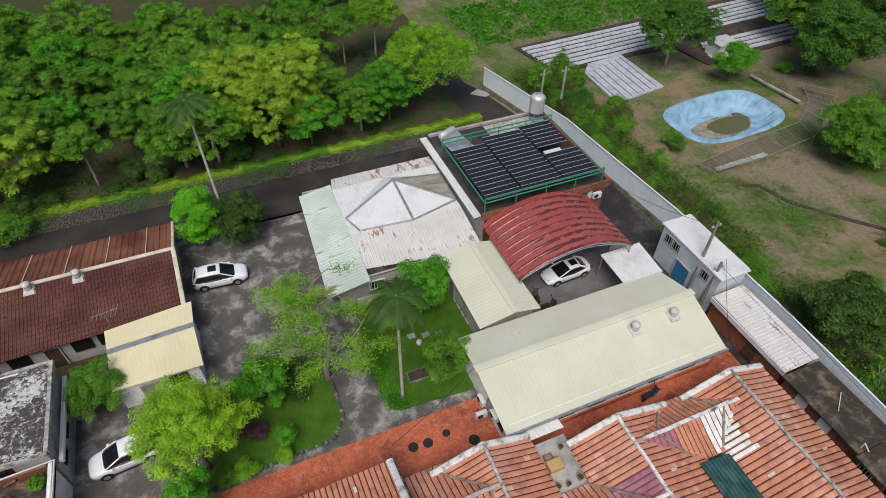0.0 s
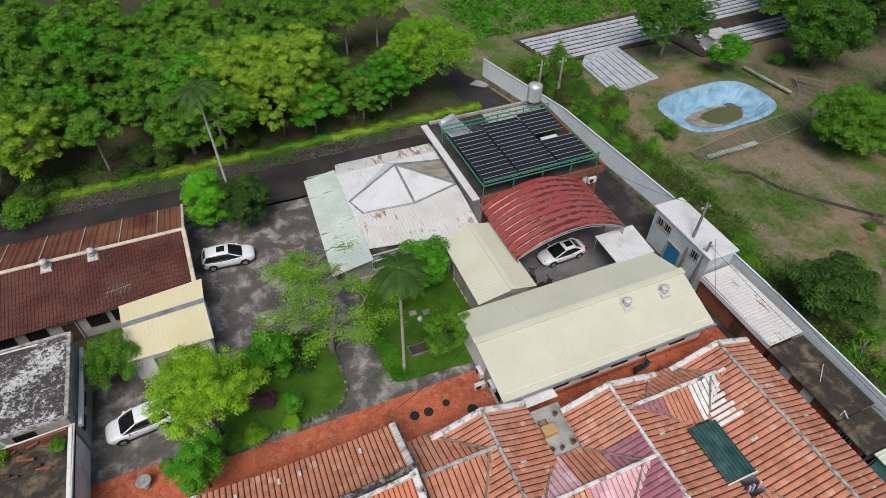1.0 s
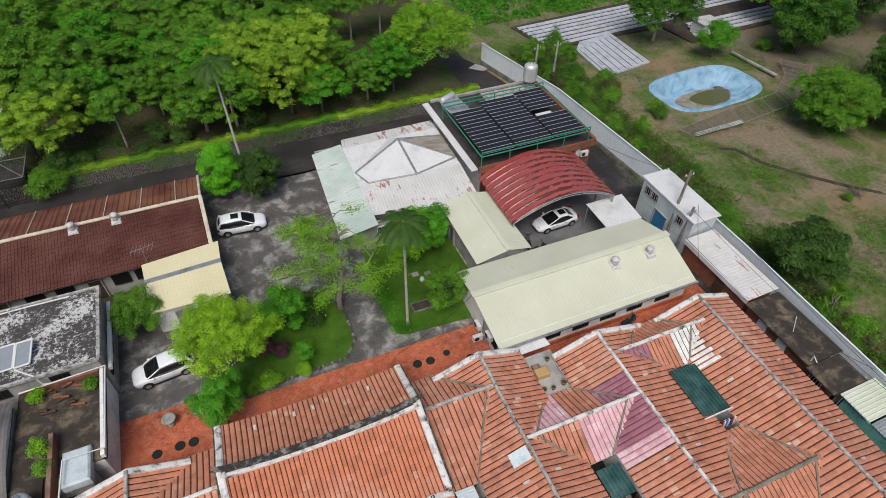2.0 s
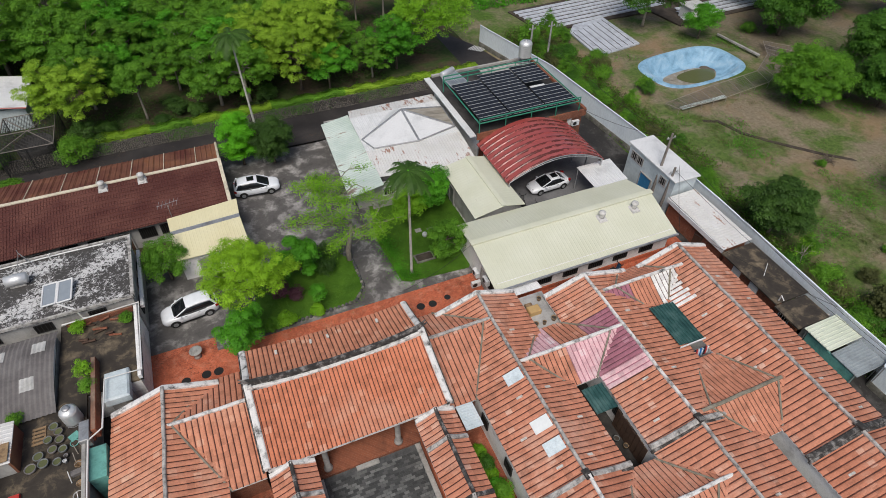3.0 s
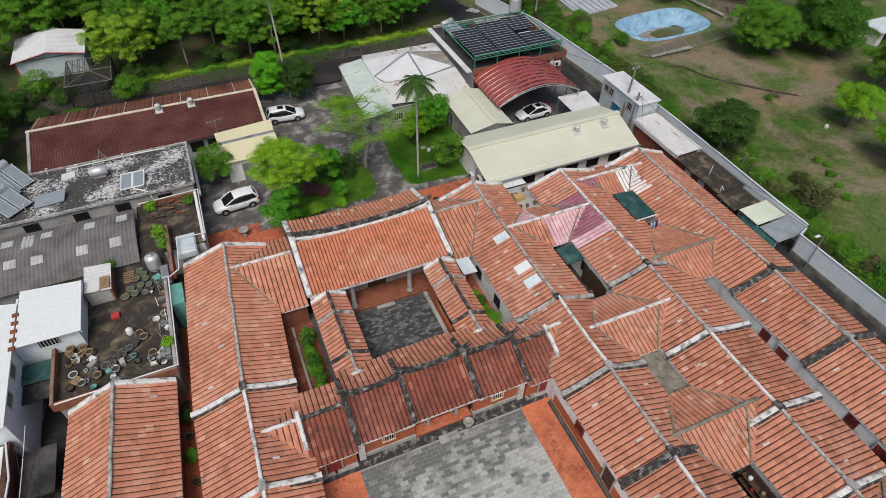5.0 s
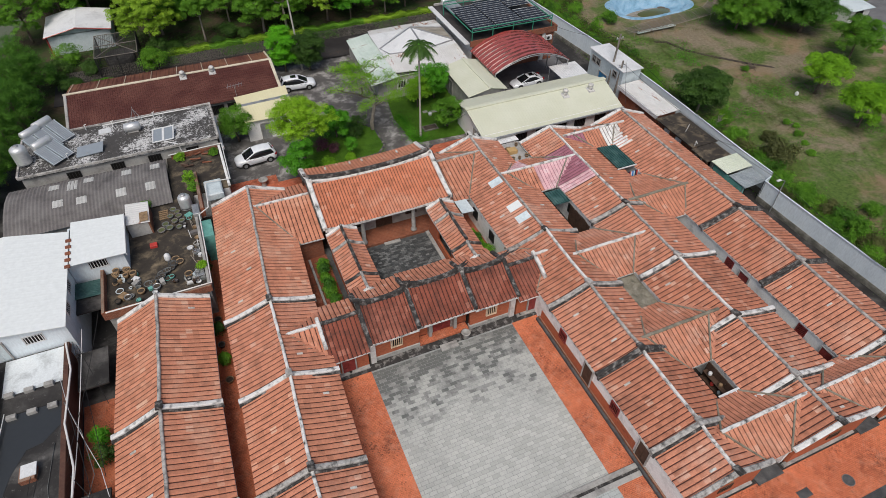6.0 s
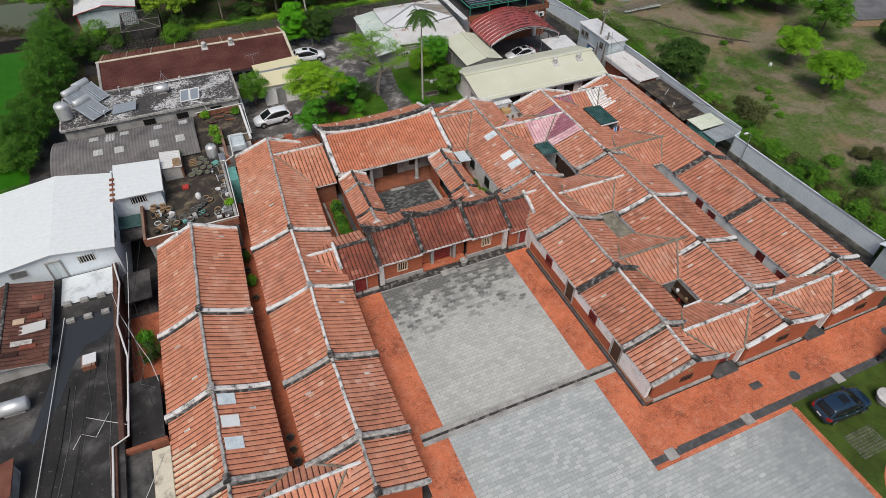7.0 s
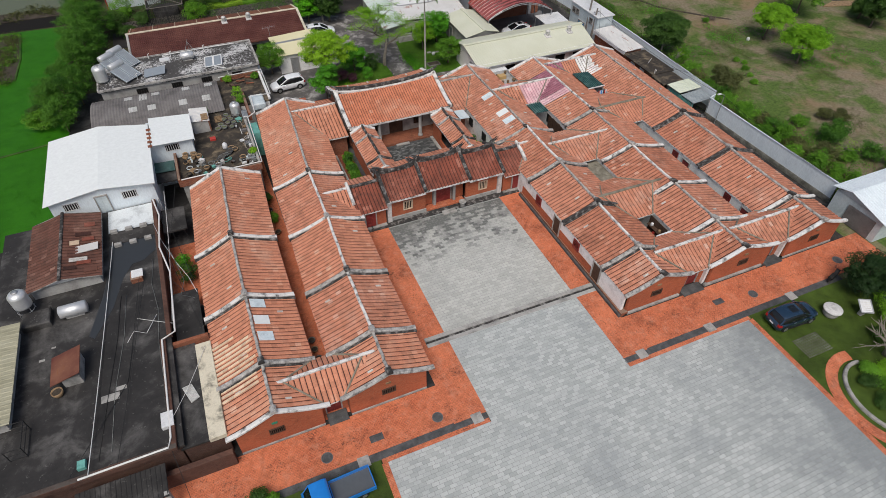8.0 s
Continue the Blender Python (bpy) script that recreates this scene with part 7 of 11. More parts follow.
k_ = thing("corrugated_shed", "grey corrugated fibre-cement shed roof with clear sheets", "shed", (-27.5, 19.6, 0))
prof = [(16.2, 3.3), (17.6, 3.72), (19.2, 4.0), (20.8, 4.08), (22.2, 3.9), (23.2, 3.6)]
n = 90
fm, lights = Form(), Form()
rows = [[(-34.6 + 14.1 * q / n, y, z + (0.03 if q % 2 else -0.03)) for q in range(n + 1)] for y, z in prof]
fm.loft(rows, 0, False, False)
part("roof_sheet", fm, CORRUGREY, k_)
for x, y0, y1 in ((-22.0, 21.2, 22.2), (-24.6, 21.2, 22.2), (-22.6, 18.2, 19.2), (-25.2, 18.2, 19.2), (-29.4, 20.6, 22.4), (-31.0, 21.3, 22.2), (-28.0, 21.4, 22.3), (-30.6, 18.6, 19.5), (-28.6, 18.4, 19.3)):
    q0 = Form()
    def zz(y):
        for (a, b), (c2, d) in zip(prof, prof[1:]):
            if a <= y <= c2:
                return b + (d - b) * (y - a) / (c2 - a)
        return 3.6
    q0.loft([[(x + 0.9 * q / 6, y, zz(y) + 0.05 + (0.025 if q % 2 else -0.025)) for q in range(7)] for y in (y0, (y0 + y1) / 2, y1)], 0, False, False)
    part("clear_sheet", q0, CLEARSHEET, k_, "pale clear sheet")
block(k_, -34.4, -20.7, 16.6, 22.9, 0, 3.3, GREYPLASTER)
part("gable", Form().loft([[(xx, 16.6, 3.2), (xx, 22.9, 3.2), (xx, 22.2, 3.82), (xx, 19.9, 3.98), (xx, 17.6, 3.66)] for xx in (-20.92, -20.7)]), PLASTER, k_, "whitewashed gable wall")

w = thing("white_house", "white house with a broad white metal roof", "house", (-32, 7.5, 0))
part("roof_slope", sheet_slope((-33.2, 13.4, 5.85), (-33.2, 2.2, 5.85), (-38.0, 13.2, 5.3), (-38.0, 2.0, 5.3), 0.6, 0.005), WHITEROOF, w)
part("roof_slope", sheet_slope((-33.2, 13.4, 5.85), (-33.2, 2.2, 5.85), (-28.5, 12.6, 5.45), (-28.5, 1.8, 5.45), 0.6, 0.005), WHITEROOF, w)
part("roof_slope", sheet_slope((-28.4, 13.8, 5.45), (-28.4, 8.2, 5.45), (-24.3, 13.6, 5.2), (-24.3, 8.4, 5.2), 0.6, 0.005), WHITEROOF, w)
block(w, -37.7, -28.8, 2.5, 12.6, 0, 5.3, FENCE, 0.15)
part("gable", Form().loft([[(-37.7, yy, 5.25), (-28.8, yy, 5.35), (-33.2, yy, 5.78)] for yy in (2.5, 2.65)]), FENCE, w)
block(w, -28.75, -24.6, 8.8, 13.4, 0, 5.15, FENCE, 0.15)
for x in (-36.0, -31.0):
    barred_window("window", w, x, 2.5, 4.4, 1.2, 0.7, "s", 6, 0.06, METALWHITE, "barred white window")
flat_door("door", w, -33.4, 2.5, 3.05, 0.95, 1.8, "s", BLUEMETAL, "pale blue door")
barred_window("window", w, -26.6, 8.8, 4.5, 1.3, 0.7, "s", 6, 0.06, METALWHITE)
for y in (4.6, 7.0):
    barred_window("window", w, -28.8, y, 4.5, 1.2, 0.7, "e", 6, 0.06, METALWHITE)
for k in range(5):
    part("ridge_brick", Form().box(-28.7, -28.3, 8.0 + k * 0.8, 8.3 + k * 0.8, 5.42, 5.56), OLDBRICK, w, "loose brick on the roof edge")
part("fascia", Form().box(-24.32, -24.26, 8.4, 13.6, 4.95, 5.25), METALWHITE, w)

# roof terraces crowded with pots
tr = thing("roof_terrace_west", "dark stained roof terrace with brick parapets", "terrace", (-22.5, 10, 0))
part("deck", Form().box(-26.6, -18.7, 3.9, 17.0, 2.9, 3.1), BROWNFLOOR, tr)
part("deck", Form().box(-20.5, -15.1, 17.0, 24.0, 2.9, 3.1), BROWNFLOOR, tr)
block(tr, -26.5, -18.8, 4.0, 16.9, 0, 2.9, GREYPLASTER)
block(tr, -20.4, -15.3, 17.0, 23.9, 0, 2.9, PLASTER)
for a, mt in (((-26.75, -26.5, 3.8, 10.2, 2.9, 3.75), OLDBRICK), ((-26.5, -22.4, 3.75, 4.0, 2.9, 3.7), OLDBRICK), ((-22.4, -18.6, 3.75, 4.0, 2.9, 3.6), OLDBRICK), ((-18.85, -18.6, 4.0, 13.5, 2.9, 3.55), GREYPLASTER),
              ((-18.2, -17.9, 13.5, 19.5, 2.9, 3.9), OLDBRICK), ((-18.85, -18.2, 13.3, 13.5, 2.9, 3.6), OLDBRICK), ((-15.35, -15.1, 17.0, 24.0, 2.9, 3.5), PLASTER), ((-20.0, -15.4, 23.6, 23.8, 3.1, 3.6), OLDBRICK)):
    part("parapet", Form().box(*a, 0, 0.03), mt, tr)
part("green_wall", Form().box(-18.6, -17.6, 10.5, 12.8, 0, 3.0), TEAL, tr, "turquoise painted wall box")
solid("parapet_pipe", Form().tube([(-26.4, 3.7, 3.8), (-18.5, 3.9, 3.75), (-18.4, 12.9, 3.75), (-17.5, 13.4, 3.9), (-17.3, 17.2, 3.95), (-15.0, 17.3, 3.7), (-14.9, 23.8, 3.7), (-20.2, 23.5, 3.75)], 0.06, 6), WHITEPIPE, "white plastic pipe on the terrace parapet", "pipe")
steel_tank(-19.4, 15.2, 3.1, 0.55, 1.35, 0.15, "ribbed stainless steel water tank on the terrace")
lt = thing("lean_to", "rusty patched lean-to on the roof terrace", "shed", (-23.4, 13.9, 3.1))
part("roof_sheet", sheet_slope((-24.3, 15.6, 4.7), (-24.3, 12.6, 4.7), (-22.4, 15.6, 4.5), (-22.4, 12.6, 4.5), 0.3, 0.03), RUSTWHITE, lt)
part("roof_patch", Form().box(-23.2, -22.5, 12.7, 14.0, 4.62, 4.66), POTCLAY, lt, "yellowed loose sheet")
part("wall", Form().box(-22.6, -22.45, 12.7, 15.5, 3.1, 4.5), RUSTBROWN, lt)
part("wall", Form().box(-24.3, -22.6, 12.7, 12.85, 3.1, 4.5), GREYPLASTER, lt)
solid("steel_box", Form().box(-18.9, -18.3, 12.9, 14.4, 3.1, 3.9, 0, 0.03), GALV, "grey metal box by the parapet", "cabinet")
bt = thing("covered_bathtub", "pale blue tank under a sheet beside the wing", "tank", (-16.7, 16.8, 0))
part("shell", Form().box(-17.5, -15.9, 15.6, 18.0, 2.9, 3.6, 0, 0.12), BLUEMETAL, bt)
part("stand", Form().box(-17.3, -16.1, 15.8, 17.8, 0, 2.9), GREYPLASTER, bt)


def pot(x, y, z, r, hgt, mat, plant=None, label="round glazed plant pot"):
    p = thing("plant_pot", label, "pot", (x, y, z), group="plant pots")
    part("bowl", Form().lathe(x, y, [(r * 0.6, z), (r * 0.95, z + hgt * 0.55), (r, z + hgt), (r * 0.86, z + hgt), (r * 0.8, z + hgt * 0.75)], 12), mat, p, "", True)
    part("soil", Form().lathe(x, y, [(r * 0.84, z + hgt * 0.7), (r * 0.84, z + hgt * 0.8)], 12), SOIL if plant else MUDWATER, p)
    return p


rng = random.Random(8)
for x, y in ((-20.6, 15.1), (-20.3, 14.6), (-20.9, 14.2), (-20.2, 14.0), (-20.6, 13.4), (-20.0, 13.2), (-21.4, 13.2), (-21.1, 12.6), (-20.3, 12.4), (-21.8, 12.5)):
    pot(x, y, 3.1, rng.uniform(0.26, 0.38), 0.3, rng.choice([POTGREY, POTGREY, CORRUGREY]), None, "shallow grey basin on the terrace")
for k in range(13):
    t = k / 12
    pot(-23.2 + 2.6 * t + rng.uniform(-0.25, 0.25), 6.2 + 2.0 * t + rng.uniform(-0.35, 0.35), 3.1, rng.uniform(0.24, 0.36), rng.uniform(0.25, 0.4), rng.choice([POTGREY, POTCLAY, DARKSTONE, DARKSTONE]), 1, "dark plant pot on the terrace")
for k in range(7):
    x, y, r = -25.9 + rng.uniform(0, 1.7), 7.2 + rng.uniform(0, 1.4), rng.uniform(0.22, 0.33)
    pot(x, y, 3.1, r, r * 1.9, POTCLAY, 1, "brown clay jar in a corner of the terrace")
for k in range(6):
    x, y = -20.6 + rng.uniform(0, 1.3), 4.6 + rng.uniform(0, 1.3)
    solid("plank", Form().box(x, x + rng.uniform(0.6, 1.0), y, y + 0.22, 3.1, 3.1 + 0.1 + 0.03 * k), rng.choice([METALWHITE, GREYPLASTER, POTGREY]), "pale board lying on the terrace", "board", "boards")
solid("hose_ring", Form().tube([(-19.4 + 0.55 * math.cos(q * 0.35), 5.6 + 0.5 * math.sin(q * 0.35), 3.14) for q in range(19)], 0.035, 5), WHITEPIPE, "coiled pale hose on the terrace", "hose")
solid("red_crate", Form().box(-22.9, -22.3, 10.6, 11.1, 3.1, 3.35, 0, 0.02), PLASTICRED, "red plastic crate on the terrace", "crate")
solid("sack", Form().lathe(-21.6, 8.6, [(0.2, 3.1), (0.28, 3.3), (0.24, 3.7), (0.1, 3.85)], 10), METALWHITE, "white sack among the pots", "sack", smooth=True)
pal = thing("pallet", "small bleached wooden pallet", "pallet", (-21.2, 14.6, 3.1))
for k in range(5):
    part("slat", Form().box(-21.9, -21.1, 14.2 + k * 0.28, 14.36 + k * 0.28, 3.14, 3.18), POTCLAY, pal)
for x in (-21.85, -21.2):
    part("bearer", Form().box(x, x + 0.08, 14.2, 15.5, 3.1, 3.14), POTCLAY, pal)

rng = random.Random(23)
CLUTTER = (POTGREY, POTCLAY, STONE, METALWHITE, GALV, DARKWOOD, BLUEMETAL, RUBBER, TEAL, CORRUGREY)
for k in range(58):
    edge = rng.random()
    if edge < 0.4:
        x, y = rng.uniform(-19.9, -19.0), rng.uniform(4.6, 14.0)
    elif edge < 0.75:
        x, y = rng.uniform(-25.8, -20.0), rng.uniform(4.3, 6.4)
    else:
        x, y = rng.uniform(-26.0, -24.0), rng.uniform(5.0, 8.0)
    w2, d2, h2 = rng.uniform(0.12, 0.34), rng.uniform(0.12, 0.3), rng.uniform(0.12, 0.5)
    mt = rng.choice(CLUTTER)
    if k % 3 == 0:
        bu = thing("bucket", "old plastic bucket standing on the terrace", "bucket", (x, y, 3.1), group="buckets on the terrace")
        part("pail", Form().lathe(x, y, [(w2 * 0.6, 3.1), (w2 * 0.8, 3.1 + h2), (w2 * 0.86, 3.12 + h2), (w2 * 0.7, 3.1 + h2), (w2 * 0.6, 3.16)], 12), mt, bu, "", True)
        part("bail", Form().tube([(x - w2 * 0.8, y, 3.1 + h2), (x, y + 0.1, 3.1 + h2 * 1.25), (x + w2 * 0.8, y, 3.1 + h2)], 0.012, 4), GALV, bu)
    elif k % 3 == 1:
        pot(x, y, 3.1, w2, h2 * 0.8, mt, 1, "weathered pot among terrace clutter")
    else:
        a2 = rng.uniform(0, 1.5)
        ca, sa = math.cos(a2), math.sin(a2)
        base4 = [(x + ca * u - sa * v, y + sa * u + ca * v) for u, v in ((-w2, -d2), (w2, -d2), (w2, d2), (-w2, d2))]
        solid("junk_box", Form().prism(base4, 3.1, 3.1 + h2 * 0.7).prism([(x + (p - x) * 1.08, y + (q - y) * 1.08) for p, q in base4], 3.1 + h2 * 0.7, 3.14 + h2 * 0.7), mt, "old storage box standing on the terrace", "box", "boxes on the terrace")
for k in range(9):
    x, y, a2 = rng.uniform(-19.6, -18.9), 5.0 + k * 0.95, rng.uniform(0.4, 1.0)
    solid("pole", Form().tube([(x, y, 3.12), (x + rng.uniform(-0.5, 0.3), y + a2, 3.35 + rng.uniform(0, 0.5))], 0.03, 5), rng.choice((PALEBARK, GALV, WHITEPIPE)), "loose pole leaning on the parapet", "pole", "poles on the terrace")
for k in range(14):
    x, y = rng.uniform(-19.6, -16.2), rng.uniform(21.6, 23.4)
    r2 = rng.uniform(0.1, 0.24)
    solid("firewood", Form().tube([(x, y, 3.1 + r2), (x + rng.uniform(0.5, 1.0), y + rng.uniform(-0.3, 0.3), 3.15 + r2)], r2 * 0.5, 6), OLDBRICK if k % 2 else DARKWOOD, "piece of scrap wood on the terrace", "wood", "scrap wood")

# flat dark roof of the south-west neighbour
dr = thing("dark_roof_house", "low house under a large mouldy black flat roof", "house", (-35, -13, 0))
part("deck", Form().box(-42.0, -29.2, -24.9, 2.4, 2.8, 3.0), DARKFLOOR, dr)
block(dr, -41.9, -29.4, -24.8, 2.3, 0, 2.8, DARKBRICK)
part("white_deck", Form().box(-33.4, -29.3, -0.9, 2.3, 3.0, 3.02), WHITEDECK, dr, "white painted deck")
part("parapet", Form().box(-29.45, -29.1, -15.2, 2.3, 2.9, 3.35, 0, 0.03), DARKBRICK, dr)
part("parapet", Form().box(-30.0, -29.6, -24.9, -15.4, 2.9, 3.25, 0, 0.03), DARKBRICK, dr)
part("parapet", Form().box(-42.0, -29.6, -25.1, -24.7, 2.9, 3.3, 0, 0.03), DARKBRICK, dr)
for row, y in ((0, -0.95), (1, -2.9)):
    for k in range(3):
        part("vent_block", Form().box(-33.2 + k * 1.25 + row * 0.3, -32.6 + k * 1.25 + row * 0.3, y - 0.2, y + 0.15, 3.0, 3.3, 0, 0.03), STONE, dr, "small concrete vent block")
part("membrane", Form().box(-33.3, -29.5, -2.6, -1.1, 3.0, 3.015), BLACKROOF, dr)
solid("parapet_pipe", Form().tube([(-29.3, 2.2, 3.42), (-28.9, -0.5, 3.45), (-29.2, -5.0, 3.42), (-28.6, -8.5, 3.42), (-28.8, -15.2, 3.42), (-29.8, -15.6, 3.35), (-29.9, -24.2, 3.3), (-30.1, -24.9, 3.3), (-35.5, -25.0, 3.36)], 0.07, 6), WHITEPIPE, "white plastic pipe along the dark roof edge", "pipe")
low = thing("low_annex_roof", "low dark flat roof beside the wing", "annex", (-27.9, -20, 0))
part("deck", Form().box(-29.55, -27.7, -24.9, -15.8, 2.35, 2.5), DARKFLOOR, low)
part("ledge", Form().box(-27.7, -26.55, -24.9, -16.4, 2.2, 2.62, 0, 0.03), MOULDCREAM, low, "cream painted ledge with grey mould")
part("wall", Form().box(-29.5, -26.6, -24.8, -24.5, 0, 2.35), DARKBRICK, low)
part("wall", Form().box(-29.5, -26.6, -16.1, -15.8, 0, 2.9), OLDBRICK, low)
solid("white_box", Form().box(-30.4, -29.6, -23.3, -22.1, 3.0, 3.35, 0, 0.02), METALWHITE, "white box on the parapet", "box")
solid("corrugated_offcut", sheet_slope((-29.0, -20.0, 2.58), (-28.5, -21.5, 2.56), (-28.3, -19.9, 2.58), (-27.9, -21.2, 2.56), 0.15, 0.03), CLEARSHEET, "grey corrugated offcut on the low roof", "sheet")
hut = thing("roof_hut", "tiny brick stair hut with a rusty red sheet roof", "hut", (-35.8, -16.0, 3.0))
part("body", Form().box(-36.5, -35.3, -17.1, -14.9, 3.0, 3.9), GREYPLASTER, hut)
part("roof_sheet", Form().loft([[(-37.2, -17.3, 3.75), (-35.1, -17.3, 4.35), (-35.1, -14.7, 4.35), (-37.2, -14.7, 3.75)], [(-37.2, -17.3, 3.81), (-35.1, -17.3, 4.41), (-35.1, -14.7, 4.41), (-37.2, -14.7, 3.81)]]), RUSTBROWN, hut)
pot(-36.9, -17.6, 3.0, 0.4, 0.5, POTCLAY, 1, "red clay pot beside the stair hut")
bk = thing("brick_flue", "short brick flue with a white slab", "chimney", (-31.2, -7.8, 3.0))
part("shaft", Form().box(-31.7, -30.8, -8.3, -7.3, 3.0, 3.45), OLDBRICK, bk)
part("slab", Form().box(-31.6, -30.7, -8.1, -7.2, 3.45, 3.52), METALWHITE, bk)
lt2 = thing("lying_tank", "stainless steel drum lying on the dark roof", "water tank", (-35.8, -10, 3.0))
part("vessel", Form().loft([[(xx, -10 + r * math.cos(q * math.pi / 8), 3.6 + r * math.sin(q * math.pi / 8)) for q in range(16)] for xx, r in ((-37.0, 0.2), (-36.9, 0.5), (-35.0, 0.5), (-34.9, 0.2))]), STEEL, lt2, "", True)
part("cradle", Form().box(-36.6, -35.3, -10.3, -9.7, 3.0, 3.2), GREYPLASTER, lt2)
steel_tank(-39.4, -8.4, 3.0, 0.65, 1.5, 0.9)
solid("plinth_block", Form().box(-39.6, -37.6, -10.6, -9.0, 3.0, 3.6, 0, 0.08), DARKFLOOR, "dark mouldy concrete tank base", "plinth")
ot = thing("old_tile_house", "small old house with patched red-brown tile roof", "house", (-36.6, -3, 3))
part("roof_slope", tiled_slope((-36.6, 1.4, 4.7), (-36.6, -7.4, 4.7), (-33.6, 1.2, 4.05), (-33.6, -7.4, 4.05)), [RUINTILE, OLDPAN, MORTAR], ot)
part("roof_slope", tiled_slope((-36.6, 1.4, 4.7), (-36.6, -7.4, 4.7), (-39.3, 1.4, 4.0), (-39.3, -7.4, 4.0)), [RUINTILE, OLDPAN, MORTAR], ot)
part("ridge_cap", Form().sweep([(-36.6, 1.4, 4.72), (-36.6, -7.5, 4.72)], 0.25, 0.12), BLACKMORTAR, ot)
block(ot, -39.0, -33.9, -7.1, 1.2, 2.9, 4.05, GREYPLASTER)
part("gable", Form().loft([[(-39.0, yy, 4.0), (-33.9, yy, 4.0), (-36.6, yy, 4.6)] for yy in (-7.1, -6.9)]), METALWHITE, ot)
part("roof_patch", Form().box(-36.3, -33.8, -4.3, -3.4, 4.35, 4.42), RUSTWHITE, ot, "pale metal patch on the tiles")
for k, (x, y, a, b, mt) in enumerate(((-35.0, -1.9, 1.1, 0.28, OLDPAN), (-34.6, -2.6, 0.9, 0.25, OLDTILE), (-35.3, -5.2, 1.3, 0.25, PALETILE), (-34.9, -5.6, 1.0, 0.25, OLDTILE), (-35.9, -6.2, 0.9, 0.22, OLDPAN), (-34.5, -0.6, 0.8, 0.3, OLDTILE), (-35.6, -3.0, 0.7, 0.3, CREAMTILE), (-34.4, -6.6, 0.9, 0.28, RUINTILE))):
    z = 4.7 - 0.65 * (x + 36.6) / 3.0
    part("loose_tile", Form().loft([[(x - a / 2, y - b, z + 0.12 * a + dz), (x + a / 2, y - b + 0.06, z - 0.10 * a + dz), (x + a / 2, y + b, z - 0.10 * a + dz), (x - a / 2, y + b - 0.05, z + 0.12 * a + dz)] for dz in (0.03, 0.075)]), mt, ot, "shifted roof tile or patch")
solid("wet_coating", Form().prism([(-33.4, -2.7), (-29.6, -2.7), (-29.6, -4.6), (-30.6, -5.6), (-31.6, -5.8), (-32.4, -7.4), (-33.2, -10.4), (-34.6, -13.2), (-35.0, -12.8), (-34.0, -9.0), (-33.5, -6.0)], 3.0, 3.012), WETFILM, "smooth slate-grey waterproof coating on the dark roof", "roof coating")
for k, (pts, mt) in enumerate(((((-29.6, -1.0, 3.42), (-29.0, -4.0, 3.3), (-28.2, -6.5, 2.6), (-27.4, -8.6, 2.4), (-26.9, -10.8, 2.5)), METALWHITE), (((-29.3, -3.2, 3.40), (-28.4, -5.6, 2.8), (-27.8, -8.8, 2.35), (-28.2, -10.4, 2.32), (-27.2, -11.2, 2.4)), POTGREY),
                              (((-29.9, -6.0, 3.05), (-30.2, -9.0, 3.04), (-29.9, -12.0, 3.04), (-30.1, -15.6, 3.04), (-29.95, -19.0, 3.3)), POTGREY), (((-30.0, -12.8, 3.3), (-30.9, -14.2, 3.03), (-31.8, -13.6, 3.03), (-32.3, -14.6, 3.03)), METALWHITE),
                              (((-32.6, -9.4, 3.03), (-33.0, -14.0, 3.03), (-33.8, -19.5, 3.03), (-34.4, -24.0, 3.03)), CABLE), (((-32.2, -9.4, 3.03), (-32.5, -13.8, 3.03), (-33.3, -19.0, 3.03), (-33.6, -23.6, 3.03)), POTGREY))):
    solid("loose_cable", Form().tube(pts, 0.022, 5), mt, "loose cable trailing over the roof and parapet", "cable", "loose cables", smooth=True)
tn = thing("tan_roof_house", "house with a pale tan ribbed sheet roof", "house", (-43, -15, 0))
part("roof_sheet", sheet_slope((-47, -10.2, 4.4), (-47, -19.6, 4.4), (-39.4, -10.4, 4.1), (-39.4, -19.6, 4.1), 0.4, 0.03), OLIVESHEET, tn)
block(tn, -46.8, -39.8, -19.3, -10.6, 0, 4.1, GREYPLASTER)
sf = thing("steel_balcony", "dark steel balcony frame on the tan house", "balcony", (-39.3, -20.8, 3))
for z in (3.1, 3.6, 4.1):
    part("rail", Form().tube([(-39.6, -21.8, z), (-38.6, -21.8, z), (-38.6, -19.7, z), (-39.6, -19.7, z)], 0.035, 5), GRILLE, sf)
for x, y in ((-38.6, -21.8), (-38.6, -19.7), (-39.6, -21.8)):
    part("post", Form().tube([(x, y, 3.0), (x, y, 4.15)], 0.035, 5), GRILLE, sf)
for k, (x, y, s) in enumerate(((-34.2, -19.5, 1.2), (-33.2, -18.8, 0.7), (-38.4, -14.0, 0.4), (-37.6, -13.0, 0.3))):
    solid("cement_patch", Form().box(x, x + s, y, y + s * 0.5, 3.0, 3.02), STONE, "pale cement patch on the dark roof", "patch", "cement patches")
solid("green_sheet", Form().box(-35.6, -35.1, -24.2, -23.6, 3.0, 3.3, 0, 0.02), TEAL, "small turquoise box on the dark roof", "box")

